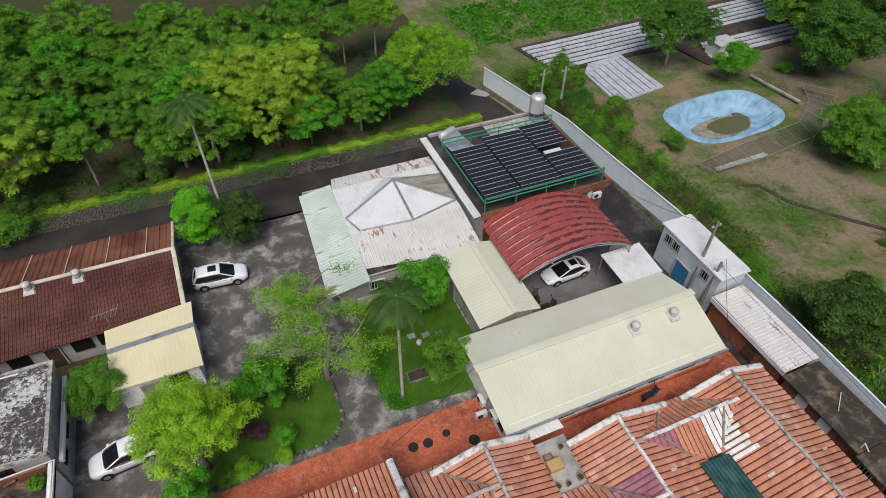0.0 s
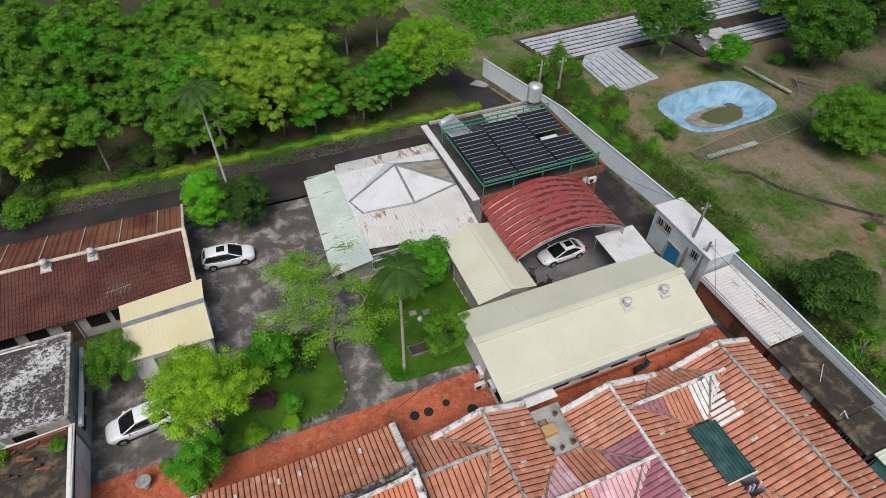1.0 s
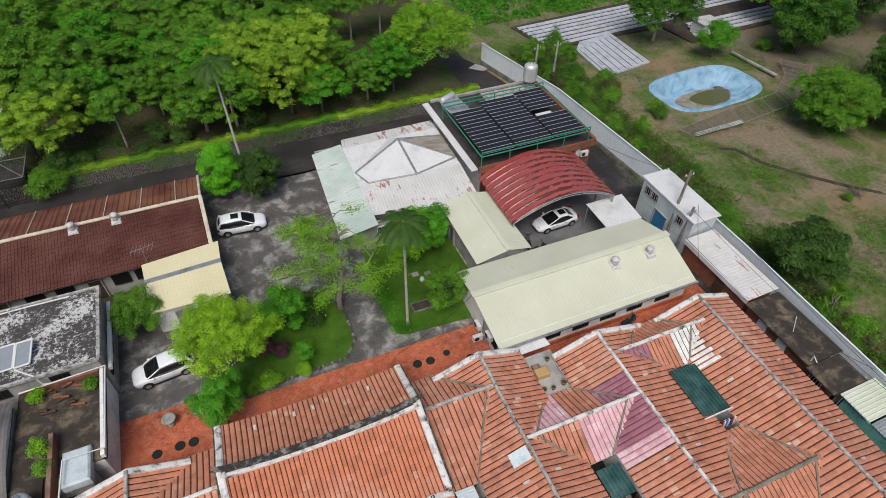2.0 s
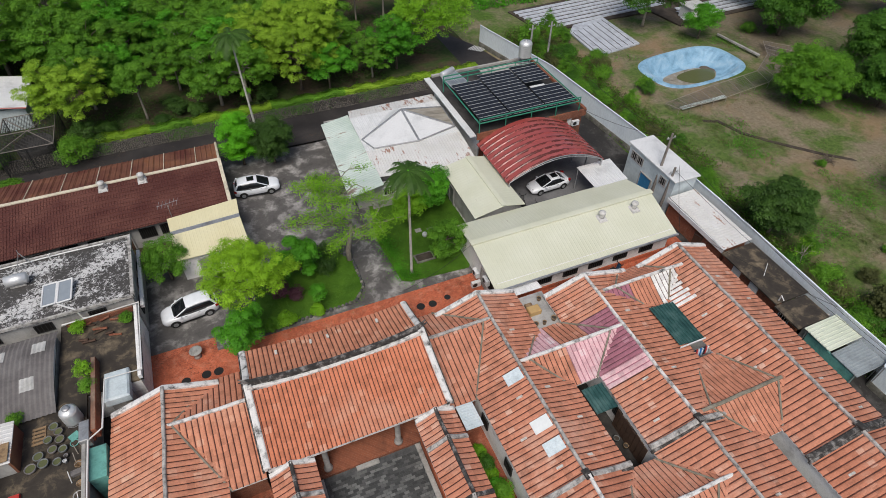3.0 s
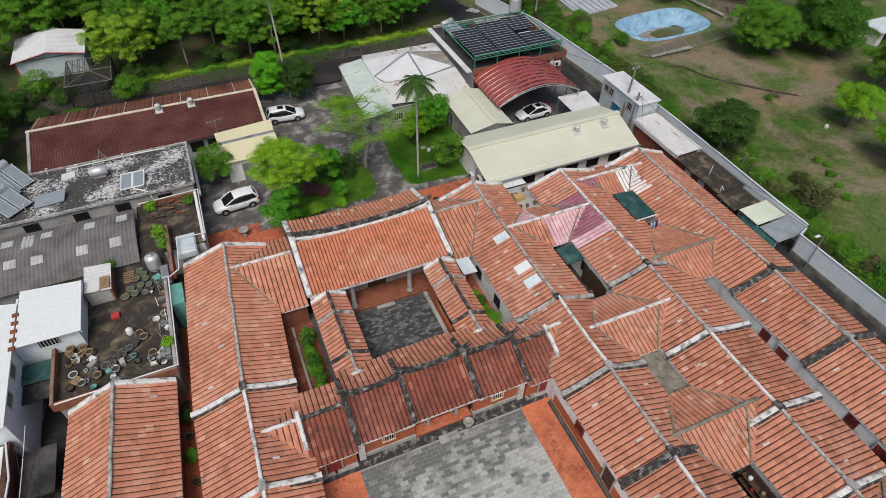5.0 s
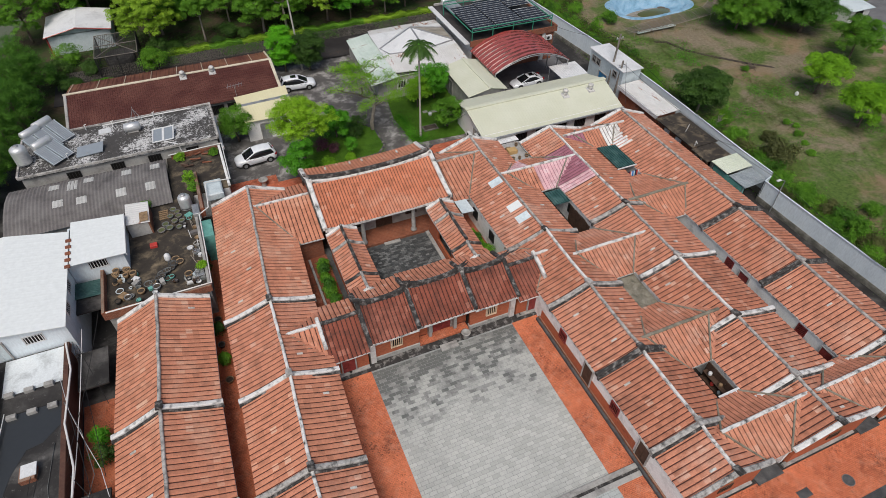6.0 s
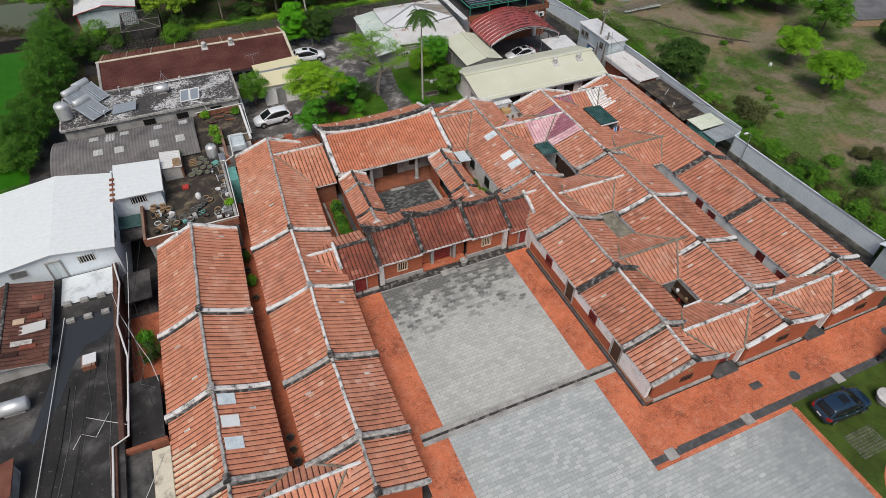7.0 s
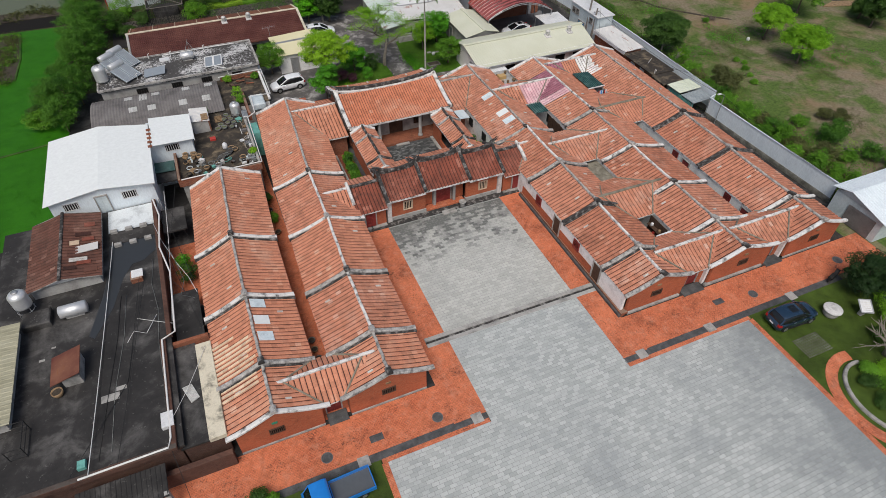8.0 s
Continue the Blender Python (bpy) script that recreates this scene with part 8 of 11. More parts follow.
# narrow passages beside the outer wing
for y0, y1, z, mt, lab in ((-15.6, -10.0, 2.2, DARKFLOOR, "dark flat roof over the passage"), (-1.5, 2.0, 2.0, DARKFLOOR, "dark cement roof over the passage"), (5.2, 8.2, 3.0, DARKFLOOR, "dark roof sheet beside the white house")):
    solid("passage_roof", Form().box(-29.0, -26.9, y0, y1, z - 0.15, z), mt, lab, "roof")
solid("passage_roof", sheet_slope((-29.0, 8.4, 3.3), (-29.0, 6.6, 3.3), (-26.9, 8.4, 3.2), (-26.9, 6.6, 3.2), 0.2, 0.03), GREENSHEET, "dark green corrugated sheet over the passage", "roof")
solid("passage_floor", Form().box(-29.3, -26.2, -10.0, -1.5, 0.0, 0.05), PAVEBRICK, "red brick floor of the narrow passage", "floor", kind="structure")
far = thing("front_brick_wall", "low old brick wall and shed along the lane", "wall", (-32, -26, 0))
part("wall", Form().box(-38.0, -26.5, -25.9, -25.5, 0, 1.6, 0, 0.03), DARKBRICK, far)
part("roof_sheet", sheet_slope((-36.0, -25.4, 2.5), (-30.6, -25.4, 2.5), (-36.0, -27.6, 2.2), (-30.6, -27.6, 2.2), 0.3, 0.03), DARKFLOOR, far, "mouldy dark sheet")
part("post", Form().box(-30.9, -30.6, -27.5, -27.2, 0, 2.25), GREYPLASTER, far)
part("post", Form().box(-35.9, -35.6, -27.5, -27.2, 0, 2.25), GREYPLASTER, far)

# beyond the rice field
fs = thing("far_shed", "white shed with a pale roof and red trim", "shed", (-29, 61.5, 0))
part("roof_sheet", sheet_slope((-29.2, 66, 4.2), (-29.2, 58.4, 4.2), (-33.4, 66, 3.4), (-33.4, 58.4, 3.4), 0.4, 0.02), METALWHITE, fs)
part("roof_sheet", sheet_slope((-29.2, 66, 4.2), (-29.2, 58.4, 4.2), (-24.9, 66, 3.4), (-24.9, 58.4, 3.4), 0.4, 0.02), METALWHITE, fs)
block(fs, -33.0, -25.2, 58.8, 65.8, 0, 3.4, BLUEMETAL)
part("gable", Form().loft([[(-33.0, yy, 3.3), (-25.2, yy, 3.3), (-29.2, yy, 4.1)] for yy in (58.8, 59.0)]), BLUEMETAL, fs)
part("trim", Form().tube([(-33.4, 58.35, 3.4), (-29.2, 58.35, 4.22), (-24.9, 58.35, 3.4)], 0.09, 6), REDMETAL, fs, "red painted verge")
part("trim", Form().box(-33.2, -33.0, 58.7, 58.9, 0, 3.4), REDMETAL, fs)
cg = thing("netted_cage", "dark netted frame over a round tank", "cage", (-24.5, 53.8, 0))
for x in (-27.2, -24.6, -22.0):
    for y in (50.2, 57.2):
        part("post", Form().tube([(x, y, 0), (x, y, 3.2)], 0.06, 6), GRILLE, cg)
for a, b in (((-27.2, 50.2, 3.2), (-22.0, 50.2, 3.2)), ((-27.2, 57.2, 3.2), (-22.0, 57.2, 3.2)), ((-27.2, 50.2, 3.2), (-27.2, 57.2, 3.2)), ((-22.0, 50.2, 3.2), (-22.0, 57.2, 3.2)), ((-27.2, 50.2, 3.2), (-22.0, 57.2, 3.2)), ((-22.0, 50.2, 3.2), (-27.2, 57.2, 3.2)), ((-27.2, 53.7, 3.2), (-22.0, 53.7, 3.2))):
    part("bar", Form().tube([a, b], 0.05, 6), POLEWOOD, cg)
for k in range(20):
    x = -27.2 + 5.2 * k / 19
    part("net_cord", Form().tube([(x, 50.2, 0.2), (x, 50.2, 3.2), (x, 57.2, 3.2)], 0.022, 4), GRILLE, cg)
for k in range(26):
    y = 50.2 + 7.0 * k / 25
    part("net_cord", Form().tube([(-27.2, y, 0.2), (-27.2, y, 3.2), (-22.0, y, 3.2), (-22.0, y, 0.2)], 0.022, 4), GRILLE, cg)
for k in range(9):
    z = 0.3 + 0.35 * k
    part("net_cord", Form().tube([(-27.2, 57.2, z), (-27.2, 50.2, z), (-22.0, 50.2, z), (-22.0, 57.2, z)], 0.022, 4), GRILLE, cg)
part("tank", Form().lathe(-24.6, 53.8, [(1.9, 0), (1.9, 1.6), (1.8, 1.7), (1.7, 1.2)], 20), BLACKROOF, cg, "dark round tank", True)
part("pool_floor", Form().lathe(-24.6, 53.8, [(1.75, 1.1), (1.75, 1.15)], 20), DARKIN, cg)


# ---- east boundary, sheds along it, and the field ----
def fence_run(pts, z0, z1, step=0.9):
    """A fence of ribbed sheet panels along pts, with posts."""
    fe = thing("boundary_fence", "tall pale blue-grey sheet metal fence on a concrete base", "fence", (*pts[0], 0), kind="structure")
    for (xa, ya), (xb, yb) in zip(pts, pts[1:]):
        n = max(1, round(math.hypot(xb - xa, yb - ya) / 3.0))
        d = Vector((xb - xa, yb - ya, 0)).normalized()
        s = Vector((d.y, -d.x, 0))
        for k in range(n):
            a, b = lerp((xa, ya, 0), (xb, yb, 0), k / n), lerp((xa, ya, 0), (xb, yb, 0), (k + 1) / n)
            m = 12
            rows = []
            for z in (z0, z1):
                rows.append([tuple(lerp(a, b, q / m) + s * (0.006 if q % 2 else 0.0) + Vector((0, 0, z))) for q in range(m + 1)])
            back = [[tuple(Vector(p) + s * 0.03) for p in r] for r in rows]
            part("panel", Form().loft(rows, 0, False, False).loft(back[::-1], 0, False, False), FENCE, fe)
            part("cap", Form().sweep([a + Vector((0, 0, z1)), b + Vector((0, 0, z1))], 0.12, 0.06), FENCE, fe)
            part("post", Form().tube([a + s * 0.09, a + s * 0.09 + Vector((0, 0, z1))], 0.05, 6), GALV, fe)
        part("base", Form().sweep([(xa, ya, 0), (xb, yb, 0)], 0.2, z0 + 0.02), MOULDWALL, fe, "dark mouldy concrete base")
    return fe


fence_run([(36.0, -1.8), (36.0, 2.0), (36.4, 17.0), (36.3, 29.0), (34.9, 46.0), (31.5, 60.0)], 0.6, 3.0)
fence_run([(35.3, -20.8), (35.0, -9.0), (34.9, -2.2), (36.0, -1.85)], 0.55, 2.55)


def tower_house():
    w = thing("white_outbuilding", "small white building with pale roof and blue door", "house", (33.9, 23.9, 0))
    part("roof", Form().box(32.75, 35.8, 19.7, 27.1, 4.1, 4.24, 0, 0.03), METALWHITE, w)
    block(w, 32.95, 35.6, 19.9, 26.9, 0, 4.1, BLUEMETAL)
    for y in (21.4, 25.0, 25.95):
        barred_window("window", w, 32.95, y, 3.1, 0.8, 0.8, "w", 3, 0.08, GREYPLASTER)
    flat_door("door", w, 32.95, 23.6, 0.05, 1.6, 2.1, "w", BLUEDOOR, "bright blue door")


tower_house()
nr = thing("narrow_shed", "narrow brick shed with a rust-spotted white sheet roof", "shed", (33.6, 16.2, 0))
part("roof_sheet", sheet_slope((35.5, 19.6, 2.75), (35.5, 11.9, 2.75), (32.5, 19.6, 2.6), (32.4, 11.9, 2.6), 0.3, 0.04), RUSTWHITE, nr)
part("fascia", Form().box(32.3, 32.4, 11.9, 19.6, 2.15, 2.6), METALWHITE, nr, "white fascia board")
block(nr, 32.7, 35.3, 12.2, 19.5, 0, 2.55, OLDBRICK)
part("door", Form().box(32.62, 32.71, 14.5, 15.5, 0, 2.0), DARKWOOD, nr)
dk = thing("dark_shed", "narrow brick stalls under a flat black roof", "shed", (33.8, 7.5, 0))
part("roof_deck", Form().box(32.1, 35.6, 5.45, 11.8, 2.3, 2.42), BROWNFLOOR, dk)
part("roof_deck", Form().box(31.9, 35.2, 2.9, 5.4, 2.2, 2.34), BROWNFLOOR, dk)
part("vent_pipe", Form().tube([(32.6, 5.7, 2.4), (32.6, 5.7, 3.0), (32.3, 5.2, 3.05)], 0.05, 6), WHITEPIPE, dk)
part("vent_pipe", Form().tube([(33.4, 8.2, 2.5), (34.8, 9.2, 2.5)], 0.03, 6), WHITEPIPE, dk)
part("wall", Form().box(32.5, 32.7, 3.0, 11.7, 0, 2.3), OLDBRICK, dk)
for y in (8.0, 10.0):
    dd = part("door", Form().box(32.43, 32.5, y - 0.45, y + 0.45, 0.05, 1.95), METALWHITE, dk, "pale metal door")
    part("handle", Form().box(32.4, 32.43, y - 0.35, y - 0.25, 0.95, 1.1), GRILLE, dd)
barred_window("window", dk, 32.5, 4.6, 1.4, 0.9, 0.8, "w", 4, 0.06, METALWHITE)
part("wall", Form().box(32.5, 35.4, 3.0, 3.2, 0, 2.3), GREYPLASTER, dk)
cp = thing("green_canopy", "small pale green and grey sheet canopy", "canopy", (33.9, 0, 0))
part("roof_sheet", sheet_slope((35.7, 2.8, 2.5), (35.7, 0.4, 2.5), (32.4, 2.8, 2.35), (32.4, 0.4, 2.35), 0.3, 0.04), CREAMGREEN, cp)
part("roof_sheet", sheet_slope((35.6, 0.3, 2.3), (35.6, -2.0, 2.3), (32.6, 0.3, 2.15), (32.6, -2.0, 2.15), 0.22, 0.04), GREYBLUE, cp, "blue-grey corrugated sheet")
for x, y in ((32.6, 2.6), (32.6, -1.8), (35.4, 2.6), (35.4, -1.8)):
    part("post", Form().tube([(x, y, 0.02), (x, y, 2.2)], 0.04, 6), GALV, cp)
part("wall", Form().box(32.7, 32.85, -1.8, 2.5, 0, 1.9), TEAL, cp, "faded green wall")

# poles and lines
POLES = ((32.6, 22.0, 7.6, 1.1, 0.8), (32.7, 20.5, 5.2, 0.5, 0.2), (38.4, 52.6, 5.4, 0.0, 0.0), (36.0, 53.4, 5.0, 0.0, 0.0))
for x, y, hgt, lx, ly in POLES:
    p = thing("utility_pole", "weathered leaning utility pole", "pole", (x, y, 0), group="utility poles")
    part("shaft", Form().tube([(x, y, 0), (x + lx, y + ly, hgt)], 0.14, 8, 0, [0.16, 0.11]), POLEWOOD if hgt > 6 or lx else STONE, p)
    part("cross_arm", Form().box(x + lx - 0.5, x + lx + 0.5, y + ly - 0.05, y + ly + 0.05, hgt - 0.6, hgt - 0.5), GALV, p)
    for k in (-0.4, 0.4):
        part("insulator", Form().lathe(x + lx + k, y + ly, [(0.05, hgt - 0.5), (0.07, hgt - 0.42), (0.03, hgt - 0.34)], 8), MARBLE, p)


def wire(a, b, dip, r=0.018, name="cable", mat=None, label="thin black overhead cable"):
    pts = []
    for k in range(13):
        s = k / 12
        q = lerp(a, b, s)
        pts.append((q.x, q.y, q.z - dip * 4 * s * (1 - s)))
    solid(name, Form().tube(pts, r, 5), mat or CABLE, label, "cable", "cables")


wire((33.6, 22.7, 7.2), (31.0, 34.0, 4.7), 0.5)
wire((33.7, 22.8, 7.1), (36.2, 53.4, 4.8), 0.9)
wire((33.2, 20.7, 4.9), (34.8, -4.1, 3.7), 0.6)
wire((33.65, 22.75, 7.0), (34.8, -4.1, 3.9), 0.9)
wire((34.8, -4.1, 3.8), (35.2, -20.7, 2.75), 0.5)
wire((11.9, 20.8, 2.6), (4.2, 16.4, 4.6), 0.4)
wire((-34.9, -24.9, 3.4), (-33.0, -2.6, 3.3), 0.15, 0.03, "pale_cable", WHITEPIPE, "pale cable slung over the dark roof")
wire((-30.0, -24.8, 3.3), (-29.5, -28.5, 0.6), 0.1)
wire((-33.2, -24.8, 3.3), (-30.6, -8.0, 3.4), 0.1, 0.02)
wire((-28.8, -9.0, 3.4), (-26.4, -13.0, 2.6), 0.2, 0.02)
wire((-31.5, -12.4, 3.05), (-28.9, -14.2, 3.3), 0.02, 0.02, "pale_cable", WHITEPIPE, "pale cable slung over the dark roof")
wire((-28.8, 2.0, 3.5), (-27.0, -9.5, 2.7), 0.3, 0.02)
wire((-28.5, 1.5, 3.6), (-26.7, -4.0, 2.8), 0.2, 0.02)
wire((-29.0, -4.0, 3.4), (-27.0, -15.0, 2.6), 0.3, 0.02)
wire((-28.2, 3.0, 3.5), (-28.9, -14.0, 3.4), 0.5, 0.025, "pale_cable", WHITEPIPE, "pale cable slung over the passage")
wire((-27.0, 4.2, 3.6), (-29.0, -8.0, 3.4), 0.35, 0.02)
wire((-36.0, -24.6, 3.3), (-32.4, -18.3, 3.05), 0.02, 0.02)
wire((-32.4, -18.3, 3.05), (-31.0, -8.2, 3.5), 0.1, 0.02)
wire((-29.8, -23.0, 3.35), (-27.0, -17.0, 2.7), 0.25, 0.02, "pale_cable", WHITEPIPE, "pale cable slung over the low roof")
wire((31.0, 14.4, 2.9), (35.6, 3.0, 3.2), 0.25)
wire((30.2, 15.2, 2.7), (34.0, 21.0, 5.0), 0.3)
for x, y, hgt in ((34.75, -4.2, 3.9),):
    lp = thing("street_lamp", "thin grey street lamp on the fence", "lamp", (x, y, 0), group="lamps on the fence")
    part("post", Form().tube([(x, y, 0), (x + 0.1, y + 0.1, hgt), (x - 0.5, y + 0.2, hgt + 0.25)], 0.045, 6), GALV, lp)
    part("head", Form().box(x - 0.95, x - 0.45, y + 0.08, y + 0.32, hgt + 0.2, hgt + 0.32, 0, 0.04), METALWHITE, lp, "pale lamp head")

# corner shed south-east
se = thing("corner_shed", "pale blue-white metal shed with a ribbed roof", "shed", (38.8, -24, 0))
part("roof_slope", sheet_slope((33.8, -23.2, 3.6), (44.5, -23.2, 3.6), (33.8, -21.2, 3.0), (44.5, -21.2, 3.0), 0.35, 0.03), FENCE, se)
part("roof_slope", sheet_slope((33.8, -23.2, 3.6), (44.5, -23.2, 3.6), (33.8, -27.4, 2.6), (44.5, -27.4, 2.6), 0.35, 0.03), FENCE, se)
block(se, 34.2, 44.2, -27.0, -21.6, 0, 2.7, BLUEMETAL)
part("gable", Form().loft([[(xx, -27.0, 2.65), (xx, -21.6, 2.65), (xx, -23.2, 3.5)] for xx in (34.2, 34.4)]), BLUEMETAL, se)
part("shutter", Form().box(34.1, 34.2, -26.4, -23.4, 0.05, 2.1), CORRUGREY, se, "grey roller shutter")

# pond lined with blue tarpaulin
pn = thing("lined_pond", "half-empty pond lined with wrinkled pale blue tarpaulin", "pond", (*POOL_C, 0))
rng = random.Random(21)
n = 120
rings = []
for s, z in ((1.19, 0.0), (1.10, 0.24), (1.02, 0.29), (0.97, 0.10), (0.90, -0.40), (0.82, -1.0), (0.74, -1.45), (0.5, -1.62), (0.2, -1.65), (0.02, -1.65)):
    ring = []
    for k in range(n):
        a = 2 * math.pi * k / n
        cu, su = math.cos(a), math.sin(a)
        u = POOL_R[0] * s * math.copysign(abs(cu) ** 0.625, cu)
        v = POOL_R[1] * s * math.copysign(abs(su) ** 0.625, su)
        fold = (0.055 * math.sin(k * 1.9 + 1.6 * math.sin(k * 0.37)) + 0.03 * math.sin(k * 0.23)) * (1.0 if s < 1.0 and z > -1.2 else 0.0)
        u, v = u * (1 + fold * 0.35), v * (1 + fold * 0.35)
        b = radians(4)
        ring.append((POOL_C[0] + u * math.cos(b) - v * math.sin(b), POOL_C[1] + u * math.sin(b) + v * math.cos(b), z + fold * 0.6))
    rings.append(ring)
part("liner", Form().loft(rings, 0, True, False), TARP, pn, "", True)
wt = [(POOL_C[0] + 1.3 + 3.0 * math.cos(a) * (1 + 0.08 * math.sin(3 * a)), POOL_C[1] - 0.3 + 1.75 * math.sin(a) * (1 + 0.1 * math.sin(2 * a + 1))) for a in [2 * math.pi * k / 40 for k in range(40)]]
part("sediment", Form().prism([(POOL_C[0] + 0.4 + (a - POOL_C[0] - 1.3) * 1.42, POOL_C[1] - 0.4 + (b - POOL_C[1] + 0.5) * 1.2) for a, b in wt], -1.75, -1.47), SILT, pn, "brown muddy sediment")
part("water", Form().prism(wt, -1.7, -1.42), MUDWATER, pn, "shallow murky green water")
for k, (x, y, r) in enumerate(((59.9, 44.6, 0.9), (60.4, 43.9, 0.6))):
    part("silt", Form().lathe(x, y, [(r, -1.62), (r * 0.8, -1.46), (r * 0.4, -1.42)], 12), BARK, pn, "dark silt and dry reeds", True)

# beds under silver film, to the north-east
bed = thing("mulched_field", "vegetable beds covered with silver plastic film", "field", (60, 66, 0), kind="structure")
part("soil", Form().prism([(42.0, 60.2), (40.6, 68.6), (86.0, 72.0), (86.0, 56.0), (63.0, 54.5), (62.0, 60.6)], -0.1, 0.14), SOIL, bed)
for k in range(7):
    x0, x1 = 42.4 - 0.2 * k, 66.0 if k < 1 else 86.0
    rows = []
    for s in range(25):
        x = x0 + (x1 - x0) * s / 24
        y = 61.0 + 1.1 * k + 0.055 * (x - 42) + 0.1 * noise.noise((x * 0.3, k * 3.0, 0))
        rows.append([(x, y - 0.34, 0.12), (x, y - 0.26, 0.30), (x, y + 0.26, 0.30), (x, y + 0.34, 0.12)])
    part("film_bed", Form().loft(rows, 0, False, False), MULCH, bed)
for k in range(4):
    y = 59.6 - 1.1 * k
    part("film_bed", Form().loft([[(x, y + 0.03 * (x - 66) - 0.36, 0.12), (x, y + 0.03 * (x - 66) - 0.3, 0.3), (x, y + 0.03 * (x - 66) + 0.3, 0.3), (x, y + 0.03 * (x - 66) + 0.36, 0.12)] for x in (66.0 - 0.5 * k, 74, 83)], 0, False, False), MULCH, bed)
pb = thing("film_square", "square of pale plastic film with seedling rows", "field", (49.5, 56.5, 0), kind="structure")
part("film", Form().prism([(45.4, 50.5), (53.4, 51.8), (53.4, 61.2), (47.6, 60.6), (45.8, 58.6)], 0.0, 0.2), MULCH, pb)
for k in range(7):
    x = 46.0 + k * 1.08
    part("furrow", Form().sweep([(x, 51.0 + 0.16 * k, 0.2), (x + 0.2, 58.4 + 0.35 * k, 0.2)], 0.09, 0.04), SOIL, pb)

# planks, netting frame and dry sticks in the field
solid("plank", Form().loft([[(47.2, 34.7, 0.3), (47.2, 35.3, 0.3), (47.2, 35.3, 0.4), (47.2, 34.7, 0.4)], [(54.4, 34.9, 0.3), (54.4, 35.5, 0.3), (54.4, 35.5, 0.4), (54.4, 34.9, 0.4)]]), PALEGREEN, "long pale painted board lying on the ground", "board")
solid("plank", Form().loft([[(65.6, 49.6, 0.3), (65.9, 49.8, 0.3), (65.9, 49.8, 0.5), (65.6, 49.6, 0.5)], [(66.4, 42.0, 0.3), (66.8, 42.2, 0.3), (66.8, 42.2, 0.5), (66.4, 42.0, 0.5)]]), STONE, "long weathered beam lying beside the pond", "beam")
nt = thing("netting_frame", "low bamboo frame with torn grey netting beside the pond", "netting", (58, 37, 0))
rng = random.Random(31)
OUTER = [(46.2, 34.3), (52.3, 34.2), (61.5, 35.3), (68.0, 38.8), (72.3, 41.8)]
INNER = [(45.7, 36.2), (52.9, 37.4), (62.5, 38.4), (67.4, 41.6), (69.9, 45.0)]


def along(line, s):
    s *= len(line) - 1
    i = min(int(s), len(line) - 2)
    return lerp((*line[i], 0), (*line[i + 1], 0), s - i)


for k in range(15):
    a, b = along(OUTER, k / 14), along(INNER, k / 14)
    part("pole", Form().tube([a, a + Vector((0, 0, 0.9))], 0.03, 5), PALEBARK, nt)
    part("pole", Form().tube([a + Vector((0, 0, 0.85)), b + Vector((0, 0, 0.7))], 0.03, 5), PALEBARK, nt)
for line, z in ((OUTER, 0.86), (INNER, 0.7)):
    for q in range(len(line) - 1):
        part("pole", Form().tube([(*line[q], z), (*line[q + 1], z)], 0.035, 5), PALEBARK, nt)
for k in range(96):
    a, b = along(OUTER, k / 95), along(INNER, k / 95)
    part("net_cord", Form().tube([a + Vector((0, 0, 0.84)), lerp(a, b, 0.5) + Vector((0, 0, 0.5 + rng.uniform(-0.15, 0.1))), b + Vector((0, 0, 0.68))], 0.014, 4), CORRUGREY, nt)
for k in range(11):
    part("net_cord", Form().tube([lerp(along(OUTER, q / 20), along(INNER, q / 20), (k + 0.5) / 11) + Vector((0, 0, 0.8 - 0.3 * math.sin(math.pi * (k + 0.5) / 11))) for q in range(21)], 0.014, 4), CORRUGREY, nt)
for cx, cy, n in ((55.7, 20.4, 26), (70.0, 44.0, 30)):
    st = thing("brushwood", "heap of bare dry branches on the ground", "branches", (cx, cy, 0), group="brushwood heaps")
    for k in range(n):
        a, l = rng.uniform(0, 6.28), rng.uniform(0.6, 2.0)
        part("stick", Form().tube([(cx + rng.uniform(-0.5, 0.5), cy + rng.uniform(-0.5, 0.5), 0.15), (cx + l * math.cos(a), cy + l * math.sin(a), rng.uniform(0.1, 0.8))], 0.03, 4, 0, [0.045, 0.015]), BARK, st)
slab("road_east", [(80.5, 18.6), (92, 15.5), (104, 32), (86.0, 30.5)], 0.12, GREYFLOOR, "grey concrete road beyond the orchard", "road")
slab("red_earth", [(77.0, 17.4), (88.0, 13.6), (90.0, 15.0), (80.2, 18.4)], 0.10, POTCLAY, "bare reddish earth beside the road", "earth")
oh = thing("orchard_hut", "low white hut with a dark doorway beyond the orchard", "hut", (82.0, 27.0, 0))
block(oh, 80.2, 84.4, 25.6, 28.6, 0, 2.2, METALWHITE)
part("roof_sheet", sheet_slope((79.8, 28.9, 2.5), (84.8, 28.9, 2.5), (79.8, 25.2, 2.2), (84.8, 25.2, 2.2), 0.4, 0.03), BLUEMETAL, oh)
part("doorway", Form().box(81.2, 82.8, 25.5, 25.6, 0.05, 1.9), DARKIN, oh, "dark doorway")
ch = thing("field_hut", "small white hut under the field trees", "hut", (66.5, 56.5, 0))
block(ch, 65.0, 68.0, 55.2, 57.6, 0, 2.0, METALWHITE)
part("roof", Form().box(64.8, 68.2, 55.0, 57.8, 2.0, 2.12), CLEARSHEET, ch)
